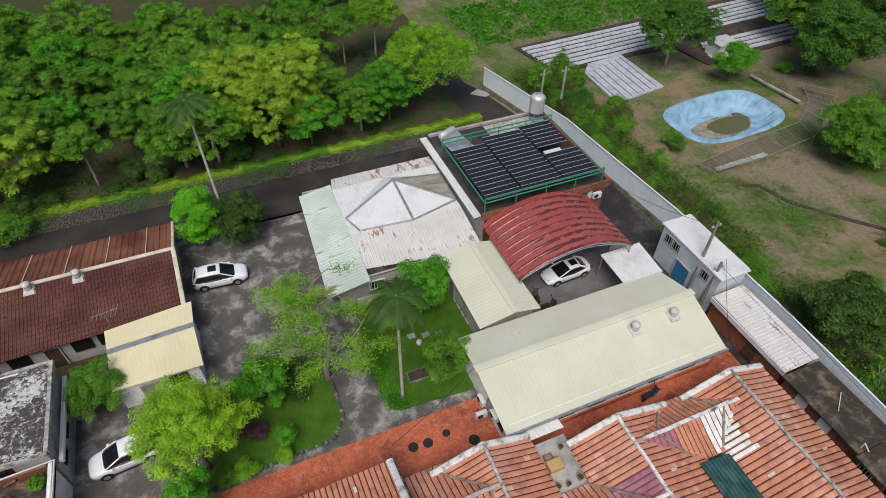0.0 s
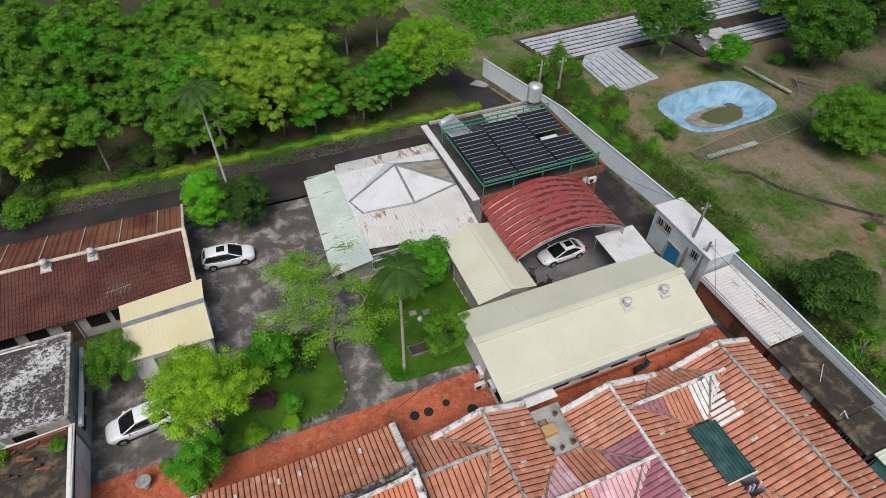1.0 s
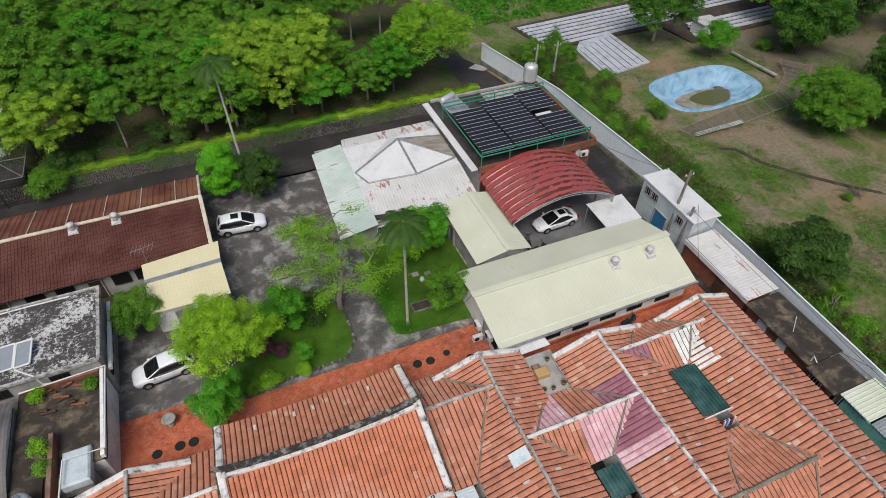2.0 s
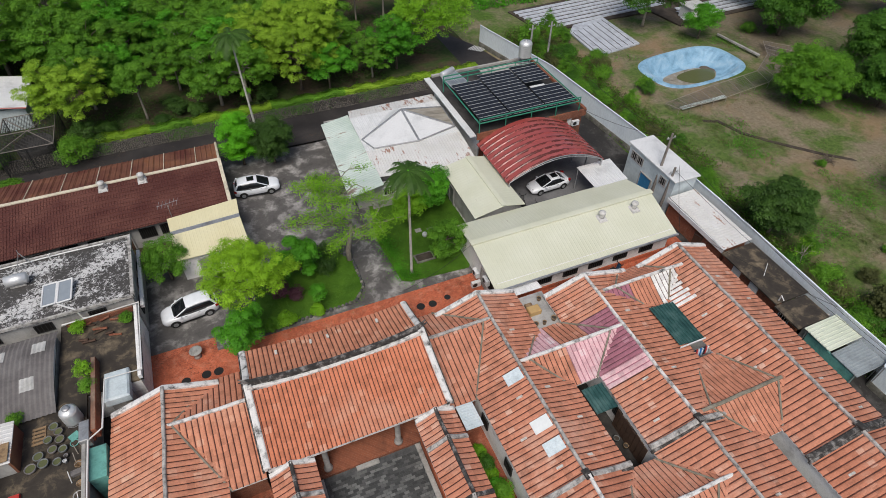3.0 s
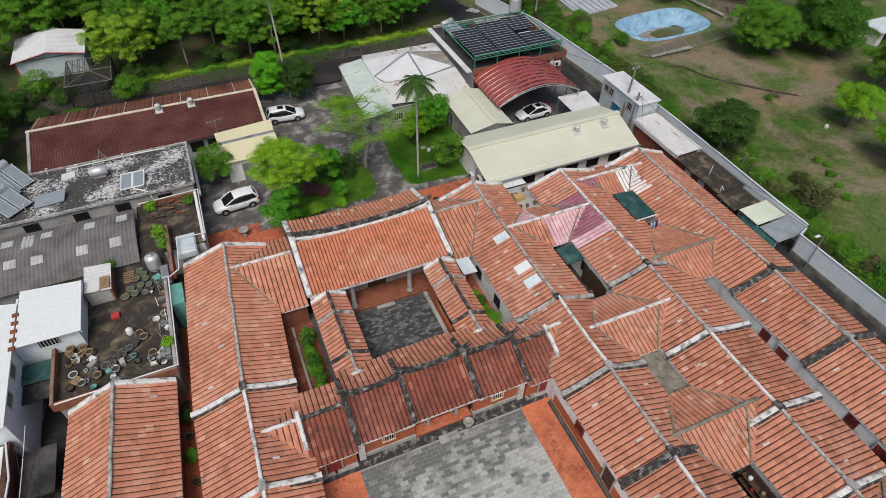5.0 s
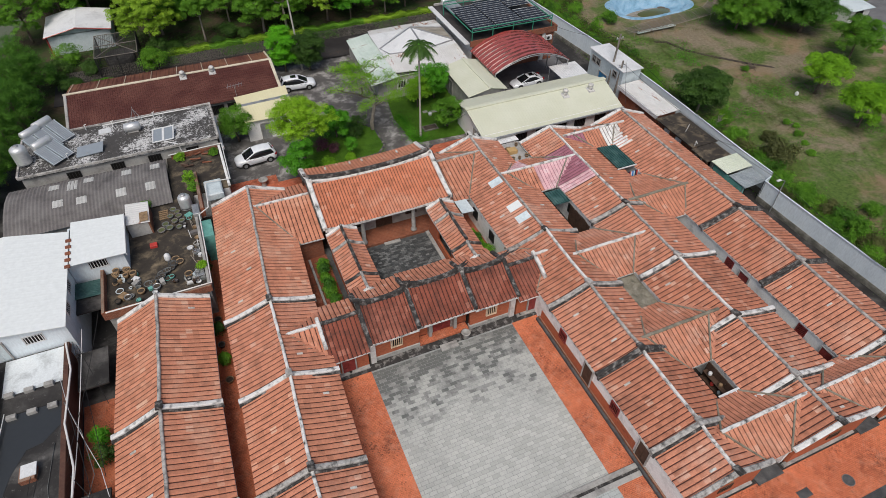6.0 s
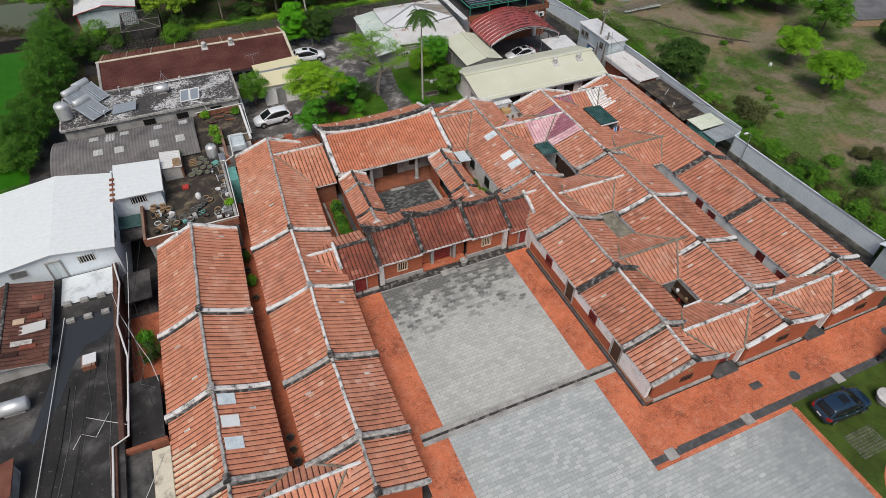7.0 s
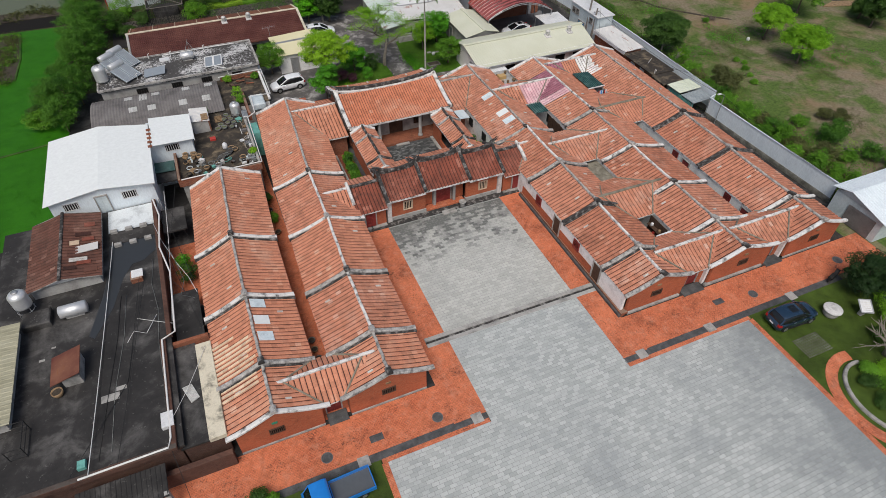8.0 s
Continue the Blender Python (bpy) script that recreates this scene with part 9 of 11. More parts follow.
solid("field_track", Form().sweep([(45.0, 33.4, -0.06), (47.4, 32.3, -0.04), (49.9, 31.4, -0.03), (50.8, 28.4, -0.03), (52.6, 25.8, -0.03), (56.5, 21.4, -0.04), (61, 17.5, -0.06)], 0.55, 0.06), SOIL, "shallow dark ditch of damp earth in the field", "ditch", kind="structure")
solid("water_jug", Form().lathe(55.9, 12.4, [(0.2, -0.1), (0.26, 0.1), (0.2, 0.35), (0.08, 0.45)], 10), METALWHITE, "white plastic jug in the field", "jug", smooth=True)


# ---- vehicles ----
def wheel(parent, x, y, r=0.34, w=0.22):
    s = 1 if y > 0 else -1
    prof = [(r * 0.62, 0), (r * 0.96, 0.0), (r, 0.03), (r, w - 0.03), (r * 0.96, w), (r * 0.62, w)]
    ring = lambda rad, yy: [(x + rad * math.cos(2 * math.pi * k / 20), yy, r + rad * math.sin(2 * math.pi * k / 20)) for k in range(20)]
    wh = part("wheel", Form().loft([ring(a, y - s * b) for a, b in prof], 0, True, True), RUBBER, parent, "", True)
    part("rim", Form().loft([ring(r * 0.6, y + s * 0.012), ring(r * 0.5, y - s * 0.02), ring(r * 0.12, y + s * 0.0)]), RIM, wh)
    return wh


def car(name, label, paint, body, cabin, x, y, turn, sunroof=False):
    """body: stations along the car, (along, half width, sill, top); cabin: stations of the glass house, (along, half width below, half width above, top)."""
    c = thing(name, label, "car", (0, 0, 0), group="cars")

    def hull(a, w, lo, hi):
        mid = lo + (hi - lo) * 0.55
        half = [(w * 0.86, lo), (w * 0.98, lo + 0.10), (w, mid), (w * 0.985, hi - 0.16), (w * 0.93, hi - 0.055), (w * 0.80, hi - 0.012), (w * 0.4, hi + 0.012)]
        return [(a, -p, z) for p, z in half] + [(a, p, z) for p, z in reversed(half)]

    part("body", Form().loft([hull(*st) for st in body]), paint, c, "", True)
    belt = max(hi for a, w, lo, hi in body) - 0.10

    def glass(a, w0, w1, top):
        top = max(top, belt + 0.04)
        return [(a, -w0, belt), (a, -(w0 + w1) / 2 - 0.012, (belt + top) / 2), (a, -w1, top - 0.05), (a, -w1 * 0.7, top), (a, w1 * 0.7, top), (a, w1, top - 0.05), (a, (w0 + w1) / 2 + 0.012, (belt + top) / 2), (a, w0, belt)]

    part("glass", Form().loft([glass(*st) for st in cabin]), CARGLASS, c, "dark tinted windows", True)
    high = max(t for a, w0, w1, t in cabin)
    roof = [st for st in cabin if st[3] > high - 0.13]
    roof = [(roof[0][0] - 0.08, *roof[0][1:3], roof[0][3] - 0.03)] + roof + [(roof[-1][0] + 0.06, *roof[-1][1:3], roof[-1][3] - 0.03)]
    skin = [[(a, -w1 - 0.025, t - 0.085), (a, -w1 * 0.93, t - 0.005), (a, -w1 * 0.6, t + 0.028), (a, w1 * 0.6, t + 0.028), (a, w1 * 0.93, t - 0.005), (a, w1 + 0.025, t - 0.085), (a, w1 * 0.8, t - 0.06), (a, -w1 * 0.8, t - 0.06)] for a, w0, w1, t in roof]
    part("roof", Form().loft(skin), paint, c, "", True)
    ra, rb = roof[0][0], roof[-1][0]
    L0, L1, half = body[0][0], body[-1][0], max(st[1] for st in body)
    if sunroof:
        w1 = roof[len(roof) // 2][2]
        part("sunroof", Form().box(rb - 0.98, rb - 0.30, -w1 * 0.52, w1 * 0.52, high + 0.01, high + 0.040, 0, 0.01), CARGLASS, c, "black glass sunroof")
    back, front = cabin[0], cabin[-1]
    for s in (-1, 1):
        for p, q, r in (((front[0] - 0.04, front[1] * 0.97, belt + 0.02), (rb, roof[-1][2] * 1.0, roof[-1][3] - 0.03), 0.05), ((back[0] + 0.03, back[1] * 0.97, belt + 0.02), (ra, roof[0][2] * 1.0, roof[0][3] - 0.03), 0.10), ((-0.28, half * 0.915, belt), (-0.30, roof[1][2] + 0.03, high - 0.10), 0.035)):
            part("pillar", Form().tube([(p[0], s * p[1], p[2]), ((p[0] + q[0]) / 2, s * ((p[1] + q[1]) / 2 + 0.025), (p[2] + q[2]) / 2 + 0.02), (q[0], s * q[1], q[2])], r, 6), paint if r > 0.04 else CARGLASS, c)
        for a in (0.25, -0.75):
            part("door_handle", Form().box(a, a + 0.2, *sorted((s * half * 0.965, s * (half + 0.012))), belt - 0.10, belt - 0.06), RIM, c)
        part("sill", Form().box(L0 + 1.25, L1 - 1.3, *sorted((s * (half - 0.08), s * (half + 0.012))), 0.22, 0.34), RUBBER, c, "black sill")
        part("mirror", Form().box(front[0] - 0.52, front[0] - 0.34, *sorted((s * (half - 0.02), s * (half + 0.17))), belt + 0.02, belt + 0.15, 0, 0.04), paint, c)
        part("head_lamp", Form().loft([[(L1 - a, s * (half - b), z) for b, z in ((0.30 + d, 0.60), (0.16 + d, 0.62), (0.17 + d, 0.76), (0.30 + d, 0.74))] for a, d in ((0.14, 0.22), (0.42, 0.02))]), LAMPCLEAR, c, "clear head lamp")
        part("tail_lamp", Form().loft([[(L0 + a, s * (half - b), z) for b, z in ((0.34 - d, 0.78), (0.12 - d, 0.78), (0.14 - d, 1.0), (0.34 - d, 1.0))] for a, d in ((0.0, 0.0), (0.26, 0.11))]), LAMPRED, c, "red tail lamp")
        for ax in (L0 + 0.86, L1 - 0.92):
            arch = Form().loft([[(ax + rr * math.cos(math.pi * k / 10), s * (half + 0.004), 0.34 + rr * math.sin(math.pi * k / 10)) for k in range(11)] for rr in (0.34, 0.42)], 0, False, False)
            part("arch_trim", arch, RUBBER, c)
            wheel(c, ax, s * (half + 0.012))
    part("bumper", Form().box(L1 - 0.16, L1 + 0.005, -0.42, 0.42, 0.36, 0.50, 0, 0.03), RUBBER, c, "dark lower grille")
    part("number_plate", Form().box(L0 - 0.012, L0 + 0.05, -0.2, 0.2, 0.62, 0.76), METALWHITE, c, "plain pale plate")
    part("wiper", Form().box(front[0] - 0.10, front[0] + 0.0, -half * 0.55, half * 0.55, belt + 0.02, belt + 0.06), GRILLE, c)
    c.matrix_basis = pose(x, y, 0.03, 0, 0, turn)
    return c


SUV_BODY = [(-2.26, 0.62, 0.46, 0.86), (-2.20, 0.80, 0.34, 1.00), (-2.0, 0.88, 0.26, 1.07), (-1.3, 0.915, 0.22, 1.08), (0.4, 0.915, 0.22, 1.06), (1.05, 0.905, 0.22, 1.03), (1.6, 0.87, 0.24, 0.98), (1.95, 0.80, 0.27, 0.90), (2.14, 0.68, 0.32, 0.80), (2.24, 0.50, 0.40, 0.68)]
SUV_CABIN = [(-2.14, 0.72, 0.66, 1.03), (-1.96, 0.80, 0.64, 1.36), (-1.74, 0.84, 0.65, 1.58), (-1.2, 0.87, 0.68, 1.65), (-0.5, 0.87, 0.69, 1.67), (0.1, 0.865, 0.68, 1.62), (0.55, 0.855, 0.68, 1.40), (0.95, 0.83, 0.70, 1.15), (1.25, 0.78, 0.70, 1.0)]
SEDAN_BODY = [(-2.28, 0.60, 0.42, 0.78), (-2.22, 0.76, 0.32, 0.90), (-2.0, 0.85, 0.24, 0.97), (-1.3, 0.885, 0.20, 0.98), (0.4, 0.89, 0.20, 0.95), (1.05, 0.88, 0.20, 0.92), (1.6, 0.84, 0.22, 0.85), (1.98, 0.76, 0.26, 0.77), (2.18, 0.64, 0.32, 0.68), (2.28, 0.46, 0.38, 0.58)]
SEDAN_CABIN = [(-1.85, 0.70, 0.62, 0.94), (-1.45, 0.79, 0.60, 1.20), (-1.05, 0.83, 0.61, 1.37), (-0.55, 0.84, 0.63, 1.43), (0.0, 0.84, 0.63, 1.41), (0.45, 0.83, 0.63, 1.24), (0.9, 0.80, 0.66, 1.02), (1.2, 0.74, 0.66, 0.90)]
car("white_suv", "white sport utility vehicle parked on the concrete yard", CARWHITE, SUV_BODY, SUV_CABIN, -3.8, 38.7, -5, True)
car("white_suv", "white sport utility vehicle parked beside the lawn", CARWHITE, SUV_BODY, SUV_CABIN, -11.9, 24.5, 186)
car("white_sedan", "white saloon car parked under the carport", CARWHITE, SEDAN_BODY, SEDAN_CABIN, 24.2, 28.0, 182, True)
car("blue_suv", "dark blue sport utility vehicle parked on grass", CARBLUE, SUV_BODY, SUV_CABIN, 19.2, -31.2, -3, True)

tr_ = thing("pickup_truck", "bright blue small truck with an open grey bed", "truck", (0, 0, 0))
cab = [(0.55, 0.4), (0.55, 1.75), (0.75, 1.86), (1.75, 1.84), (2.15, 1.15), (2.35, 1.0), (2.35, 0.4)]
part("cab", Form().loft([[(a, y * (0.97 if b > 1.5 else 1), b) for a, b in cab] for y in (-0.8, -0.76, 0.76, 0.8)]), TRUCKBLUE, tr_, "", True)
part("windscreen", Form().loft([[(1.74, yy, 1.8), (2.16, yy, 1.17), (2.19, yy, 1.19), (1.77, yy, 1.82)] for yy in (-0.66, 0.66)]), CARGLASS, tr_, "dark windscreen")
part("bed_floor", Form().box(-2.3, 0.5, -0.78, 0.78, 0.7, 0.76), BEDGREY, tr_, "grey load bed")
for a in ((-2.3, 0.5, -0.84, -0.78), (-2.3, 0.5, 0.78, 0.84), (-2.36, -2.3, -0.84, 0.84), (0.44, 0.5, -0.78, 0.78)):
    part("bed_side", Form().box(*a, 0.66, 1.06), TRUCKBLUE, tr_)
for s in (-1, 1):
    part("side_window", Form().box(0.8, 1.6, *sorted((s * 0.79, s * 0.81)), 1.2, 1.66), CARGLASS, tr_)
    part("mirror", Form().box(1.7, 1.8, *sorted((s * 0.85, s * 1.0)), 1.2, 1.45), GRILLE, tr_)
    for ax in (-1.5, 1.5):
        wheel(tr_, ax, s * 0.8, 0.3, 0.2)
part("chassis", Form().box(-2.2, 2.2, -0.5, 0.5, 0.35, 0.66), RUBBER, tr_)
tr_.matrix_basis = pose(-20.6, -30.9, 0.03, 0, 0, 182)


def motorbike(x, y, turn, paint, label):
    b = thing("scooter", label, "scooter", (0, 0, 0), group="scooters")
    for ax in (-0.6, 0.62):
        ring = lambda rad, yy: [(ax + rad * math.cos(2 * math.pi * k / 16), yy, 0.24 + rad * math.sin(2 * math.pi * k / 16)) for k in range(16)]
        part("wheel", Form().loft([ring(0.14, -0.05), ring(0.24, -0.05), ring(0.24, 0.05), ring(0.14, 0.05)]), RUBBER, b)
    part("body", Form().loft([[(-0.85, s, 0.62), (-0.8, s, 0.78), (-0.2, s, 0.76), (0.0, s, 0.42), (0.32, s, 0.4), (0.42, s, 0.9), (0.56, s, 0.92), (0.6, s, 0.4), (0.2, s, 0.24), (-0.5, s, 0.26)] for s in (-0.17, -0.12, 0.12, 0.17)]), paint, b, "", True)
    part("seat", Form().box(-0.85, -0.12, -0.15, 0.15, 0.76, 0.86, 0, 0.04), RUBBER, b, "black seat")
    part("handlebar", Form().tube([(0.42, -0.33, 1.05), (0.48, 0, 0.98), (0.42, 0.33, 1.05)], 0.025, 6), GRILLE, b)
    for s in (-1, 1):
        part("mirror", Form().tube([(0.44, s * 0.28, 1.05), (0.46, s * 0.36, 1.25)], 0.03, 6), GRILLE, b)
    b.matrix_basis = pose(x, y, 0.04, 0, 0, turn)


motorbike(26.5, -29.1, 15, GRILLE, "black scooter parked on the brick paving")
motorbike(20.4, 26.4, 70, GRILLE, "black scooter beside the outbuilding")
motorbike(20.9, 25.2, 10, GRILLE, "dark scooter near the carport")
motorbike(23.6, 15.0, 10, CARBLUE, "dark blue scooter beside the long house")

# plaza and yard furniture
for x, y, r in ((-12.3, -28.0, 0.38), (-20.7, -27.9, 0.38), (18.5, -27.7, 0.38), (29.1, -27.5, 0.42)):
    mh = thing("manhole_cover", "round dark cast-iron manhole cover in the brick paving", "manhole cover", (x, y, 0.03), group="manhole covers")
    part("plate", Form().lathe(x, y, [(r, 0.03), (r, 0.06), (r - 0.04, 0.066)], 20), DARKSTONE, mh)
    part("frame", Form().lathe(x, y, [(r + 0.05, 0.03), (r + 0.05, 0.052), (r, 0.054)], 20), CORRUGREY, mh)
for x, y, r in ((6.1, 18.0, 0.36), (7.15, 17.9, 0.36), (8.6, 18.1, 0.28), (10.2, 16.9, 0.4), (-13.0, 17.9, 0.34), (-11.5, 17.95, 0.36), (-10.6, 17.9, 0.36)):
    mh = thing("manhole_cover", "round black manhole cover in mossy brick paving", "manhole cover", (x, y, 0.03), group="manhole covers")
    part("plate", Form().lathe(x, y, [(r, 0.02), (r, 0.05), (r - 0.04, 0.056)], 20), RUBBER, mh)
for x, y in ((-18.4, -29.2), (-9.6, -29.2), (5.3, -29.2), (12.3, -29.2), (21.5, -29.2)):
    solid("drain_cover", Form().box(x - 0.42, x + 0.42, y - 0.42, y + 0.42, 0.03, 0.06, 0, 0.01), STONE, "square pale concrete drain cover", "drain cover", "drain covers")
for x, y in ((-17.0, -27.8), (15.0, -27.2)):
    solid("drain_grate", Form().box(x - 0.5, x + 0.5, y - 0.28, y + 0.28, 0.03, 0.055, 0, 0.01), DARKSTONE, "dark rectangular drain grate", "drain grate", "drain grates")
stp = thing("courtyard_step", "long dark granite step across the courtyard", "step", (-2.0, -21.9, 0), kind="structure")
part("upper_edge", Form().box(-10.6, 6.4, -21.34, -20.98, 0.0, 0.17, 0, 0.02), STONE, stp)
part("channel", Form().box(-10.6, 6.4, -21.54, -21.34, 0.0, 0.072, 0, 0.01), BLACKMORTAR, stp, "dark drain channel")
part("lower_edge", Form().box(-10.6, 6.4, -21.92, -21.54, 0.0, 0.085, 0, 0.02), GREYPLASTER, stp)
rt = thing("round_stone_table", "round pale marble table on a drum base", "table", (22.9, -32.1, 0))
part("top", Form().lathe(22.9, -32.1, [(0.74, 0.68), (0.78, 0.72), (0.78, 0.8), (0.74, 0.83)], 28), MARBLE, rt, "", True)
part("drum", Form().lathe(22.9, -32.1, [(0.52, 0.02), (0.62, 0.2), (0.64, 0.5), (0.56, 0.68)], 20), STONE, rt, "", True)
sg = thing("notice_board", "slanted pale notice board in a grey frame", "sign", (25.3, -33.1, 0))
SGN = [(24.8, -33.35, 0.75), (25.7, -33.8, 0.75), (26.05, -32.85, 1.3), (25.15, -32.4, 1.3)]
part("panel", Form().loft([SGN, [(a, b, c + 0.05) for a, b, c in SGN]]), METALWHITE, sg)
for k in range(4):
    a, b = SGN[k], SGN[(k + 1) % 4]
    part("frame", Form().tube([(a[0], a[1], a[2] + 0.04), (b[0], b[1], b[2] + 0.04)], 0.06, 6), GALV, sg)
for k in range(5):
    s0, s1 = 0.16 + 0.15 * k, 0.22 + 0.15 * k
    rows = [[lerp(lerp(SGN[0], SGN[3], s), lerp(SGN[1], SGN[2], s), u) + Vector((0, 0, dz)) for s, u in ((s0, 0.14), (s0, 0.86), (s1, 0.86), (s1, 0.14))] for dz in (0.052, 0.058)]
    part("text_bar", Form().loft(rows), MARBLE, sg, "faded bar of unreadable writing")
part("post", Form().box(25.2, 25.7, -33.3, -32.95, 0, 0.9), GREYPLASTER, sg)
pt = thing("raised_bed", "curved brick and concrete edging of a planted bed", "planter", (20, -39, 0))
arc = [(20.2 + 3.6 * math.cos(radians(a)), -40.0 + 4.2 * math.sin(radians(a)), 0.02) for a in range(80, 265, 9)]
part("brick_ring", Form().sweep([(x, y, 0.02) for x, y, z in arc], 0.9, 0.05), PAVEBRICK, pt, "red brick edging")
part("kerb", Form().sweep([(20.4 + 2.8 * math.cos(radians(a)), -40.0 + 3.4 * math.sin(radians(a)), 0.02) for a in range(80, 265, 9)], 0.3, 0.22), STONE, pt, "curved pale kerb")
gg = thing("grass_grid", "worn grid of concrete grass pavers in the turf", "paver grid", (19.0, -33.95, 0.02), kind="structure")
for k in range(12):
    part("rib", Form().box(17.7 + 0.22 * k, 17.75 + 0.22 * k, -34.85, -33.05, 0.0, 0.042 - 0.002 * (k % 3)), MOULDWALL, gg)
for k in range(9):
    part("cross_rib", Form().box(17.6, 20.25, -34.85 + 0.22 * k, -34.80 + 0.22 * k, 0.0, 0.044), MOULDWALL, gg)
lg = thing("stone_stand", "small round stone stand with a bowl of plants", "stand", (-11.9, 19.9, 0))
part("foot", Form().lathe(-11.9, 19.9, [(0.3, 0.03), (0.22, 0.15), (0.2, 0.6), (0.45, 0.7), (0.5, 0.8), (0.44, 0.84)], 16), STONE, lg, "", True)
solid("stone_urn", Form().lathe(-0.55, -6.6, [(0.3, 0.16), (0.2, 0.3), (0.34, 0.6), (0.4, 0.72), (0.3, 0.78), (0.28, 0.7)], 16), STONE, "grey stone incense urn before the gate", "urn", smooth=True)
bs = thing("storage_crate", "tan storage crates on the small roof terrace", "crate", (13.9, 11.6, 2.35))
part("tank", Form().box(13.0, 14.0, 11.9, 12.6, 2.35, 2.85, 0, 0.06), CARDTAN, bs, "tan box")
part("tank_lid", Form().box(13.1, 13.7, 12.65, 13.1, 2.35, 2.6, 0, 0.05), POTCLAY, bs)
for k in range(3):
    solid("stepping_slab", Form().box(9.0 + k * 1.1, 9.6 + k * 1.1, 26.6 - k * 0.3, 27.1 - k * 0.3, 0.09, 0.13, 0, 0.01), STONE, "grey stepping slab in the lawn", "slab", "stepping slabs")
for k in range(5):
    solid("kerb_slab", Form().box(13.95, 14.3, 26.2 + k * 0.85, 26.8 + k * 0.85, 0.09, 0.3, 0, 0.02), MARBLE, "white paving slab along the lawn", "slab", "white slabs")
bp = thing("brick_planter", "low rectangular brick planter with dry soil in the lawn", "planter", (8.5, 23.2, 0.09))
for a in ((7.6, 9.4, 22.7, 22.85), (7.6, 9.4, 23.6, 23.75), (7.6, 7.75, 22.85, 23.6), (9.25, 9.4, 22.85, 23.6)):
    part("edging", Form().box(*a, 0.08, 0.26, 0, 0.03), MOULDWALL, bp)
part("soil", Form().box(7.75, 9.25, 22.85, 23.6, 0.08, 0.27), SOIL, bp, "dry brown soil")
for k, x in enumerate((9.6,)):
    solid("garden_stool", Form().lathe(x, 25.9 + 0.5 * k, [(0.2, 0.09), (0.26, 0.3), (0.2, 0.5)], 12), METALWHITE, "white ceramic garden stool", "stool", "garden stools", smooth=True)


# ---- plants ----
def leaf_mesh(name, pos, nrm, size, mat, seed, aspect=0.6):
    """Many single leaves: pos and nrm are (n, 3), size (n,)."""
    r = np.random.RandomState(seed)
    n = len(pos)
    nrm = nrm / np.maximum(np.linalg.norm(nrm, axis=1, keepdims=True), 1e-6)
    t = np.cross(nrm, r.normal(size=(n, 3)))
    t /= np.maximum(np.linalg.norm(t, axis=1, keepdims=True), 1e-6)
    b = np.cross(nrm, t)
    l, w = size[:, None], size[:, None] * aspect
    bend = nrm * size[:, None] * 0.18
    v = np.stack([pos - t * l * 0.5, pos + b * w * 0.5 + bend, pos + t * l * 0.5, pos - b * w * 0.5 + bend], axis=1).reshape(-1, 3)
    me = bpy.data.meshes.new(name)
    me.vertices.add(4 * n)
    me.vertices.foreach_set("co", v.ravel())
    me.loops.add(4 * n)
    me.loops.foreach_set("vertex_index", np.arange(4 * n, dtype=np.int32))
    me.polygons.add(n)
    me.polygons.foreach_set("loop_start", np.arange(0, 4 * n, 4, dtype=np.int32))
    me.polygons.foreach_set("loop_total", np.full(n, 4, dtype=np.int32))
    me.materials.append(mat)
    me.update()
    me.validate()
    return me


def clumps_of(cx, cy, z0, z1, rx, ry, n, r, seed, hollow=0.45, flat=0.6):
    """Centres and radii of leaf clumps. Large crowns are set out bough by bough, each a billow of small clumps with gaps between."""
    g = np.random.RandomState(seed)
    out = []
    zc, rz = (z0 + z1) / 2, (z1 - z0) / 2
    if n < 60:
        while len(out) < n:
            d = g.normal(size=3)
            d /= np.linalg.norm(d)
            if d[2] < -flat:
                continue
            s = g.uniform(hollow, 1.0) ** 0.7
            k = 1 + 0.22 * math.sin(3 * math.atan2(d[1], d[0]) + seed) + 0.12 * math.sin(5 * d[2] + seed)
            rr = r * g.uniform(0.65, 1.25)
            out.append((cx + d[0] * (rx - rr * 0.6) * s * k, cy + d[1] * (ry - rr * 0.6) * s * k, zc + d[2] * (rz - rr * 0.5) * s, rr))
        return np.array(out)
    n = int(n * 1.7)
    boughs = max(14, n // 6)
    for q in range(boughs):
        # spread evenly over the crown from the top down, then shaken
        z = 1 - (1 + flat) * (q + 0.5) / boughs
        a = 2.39996 * q + g.uniform(-0.5, 0.5)
        h = math.sqrt(max(0.0, 1 - z * z))
        s = g.uniform(0.74, 1.0) if g.rand() < 0.8 else g.uniform(hollow * 0.8, 0.8)
        k = 1 + 0.16 * math.sin(3 * a + seed) + 0.10 * math.sin(5 * z + seed)
        wide = min(rx, ry) * g.uniform(0.22, 0.36)
        c = np.array((cx + math.cos(a) * h * (rx - wide * 0.8) * s * k, cy + math.sin(a) * h * (ry - wide * 0.8) * s * k, zc + z * (rz - wide * 0.5) * s))
        for j in range(int(n / boughs * g.uniform(0.75, 1.3)) + 1):
            e = g.normal(size=3)
            e /= np.linalg.norm(e)
            e[2] = abs(e[2]) if g.rand() < 0.75 else e[2]
            out.append((*(c + e * (wide, wide, wide * 0.62) * g.uniform(0.65, 1.0)), r * g.uniform(0.48, 0.88)))
    return np.array(out)


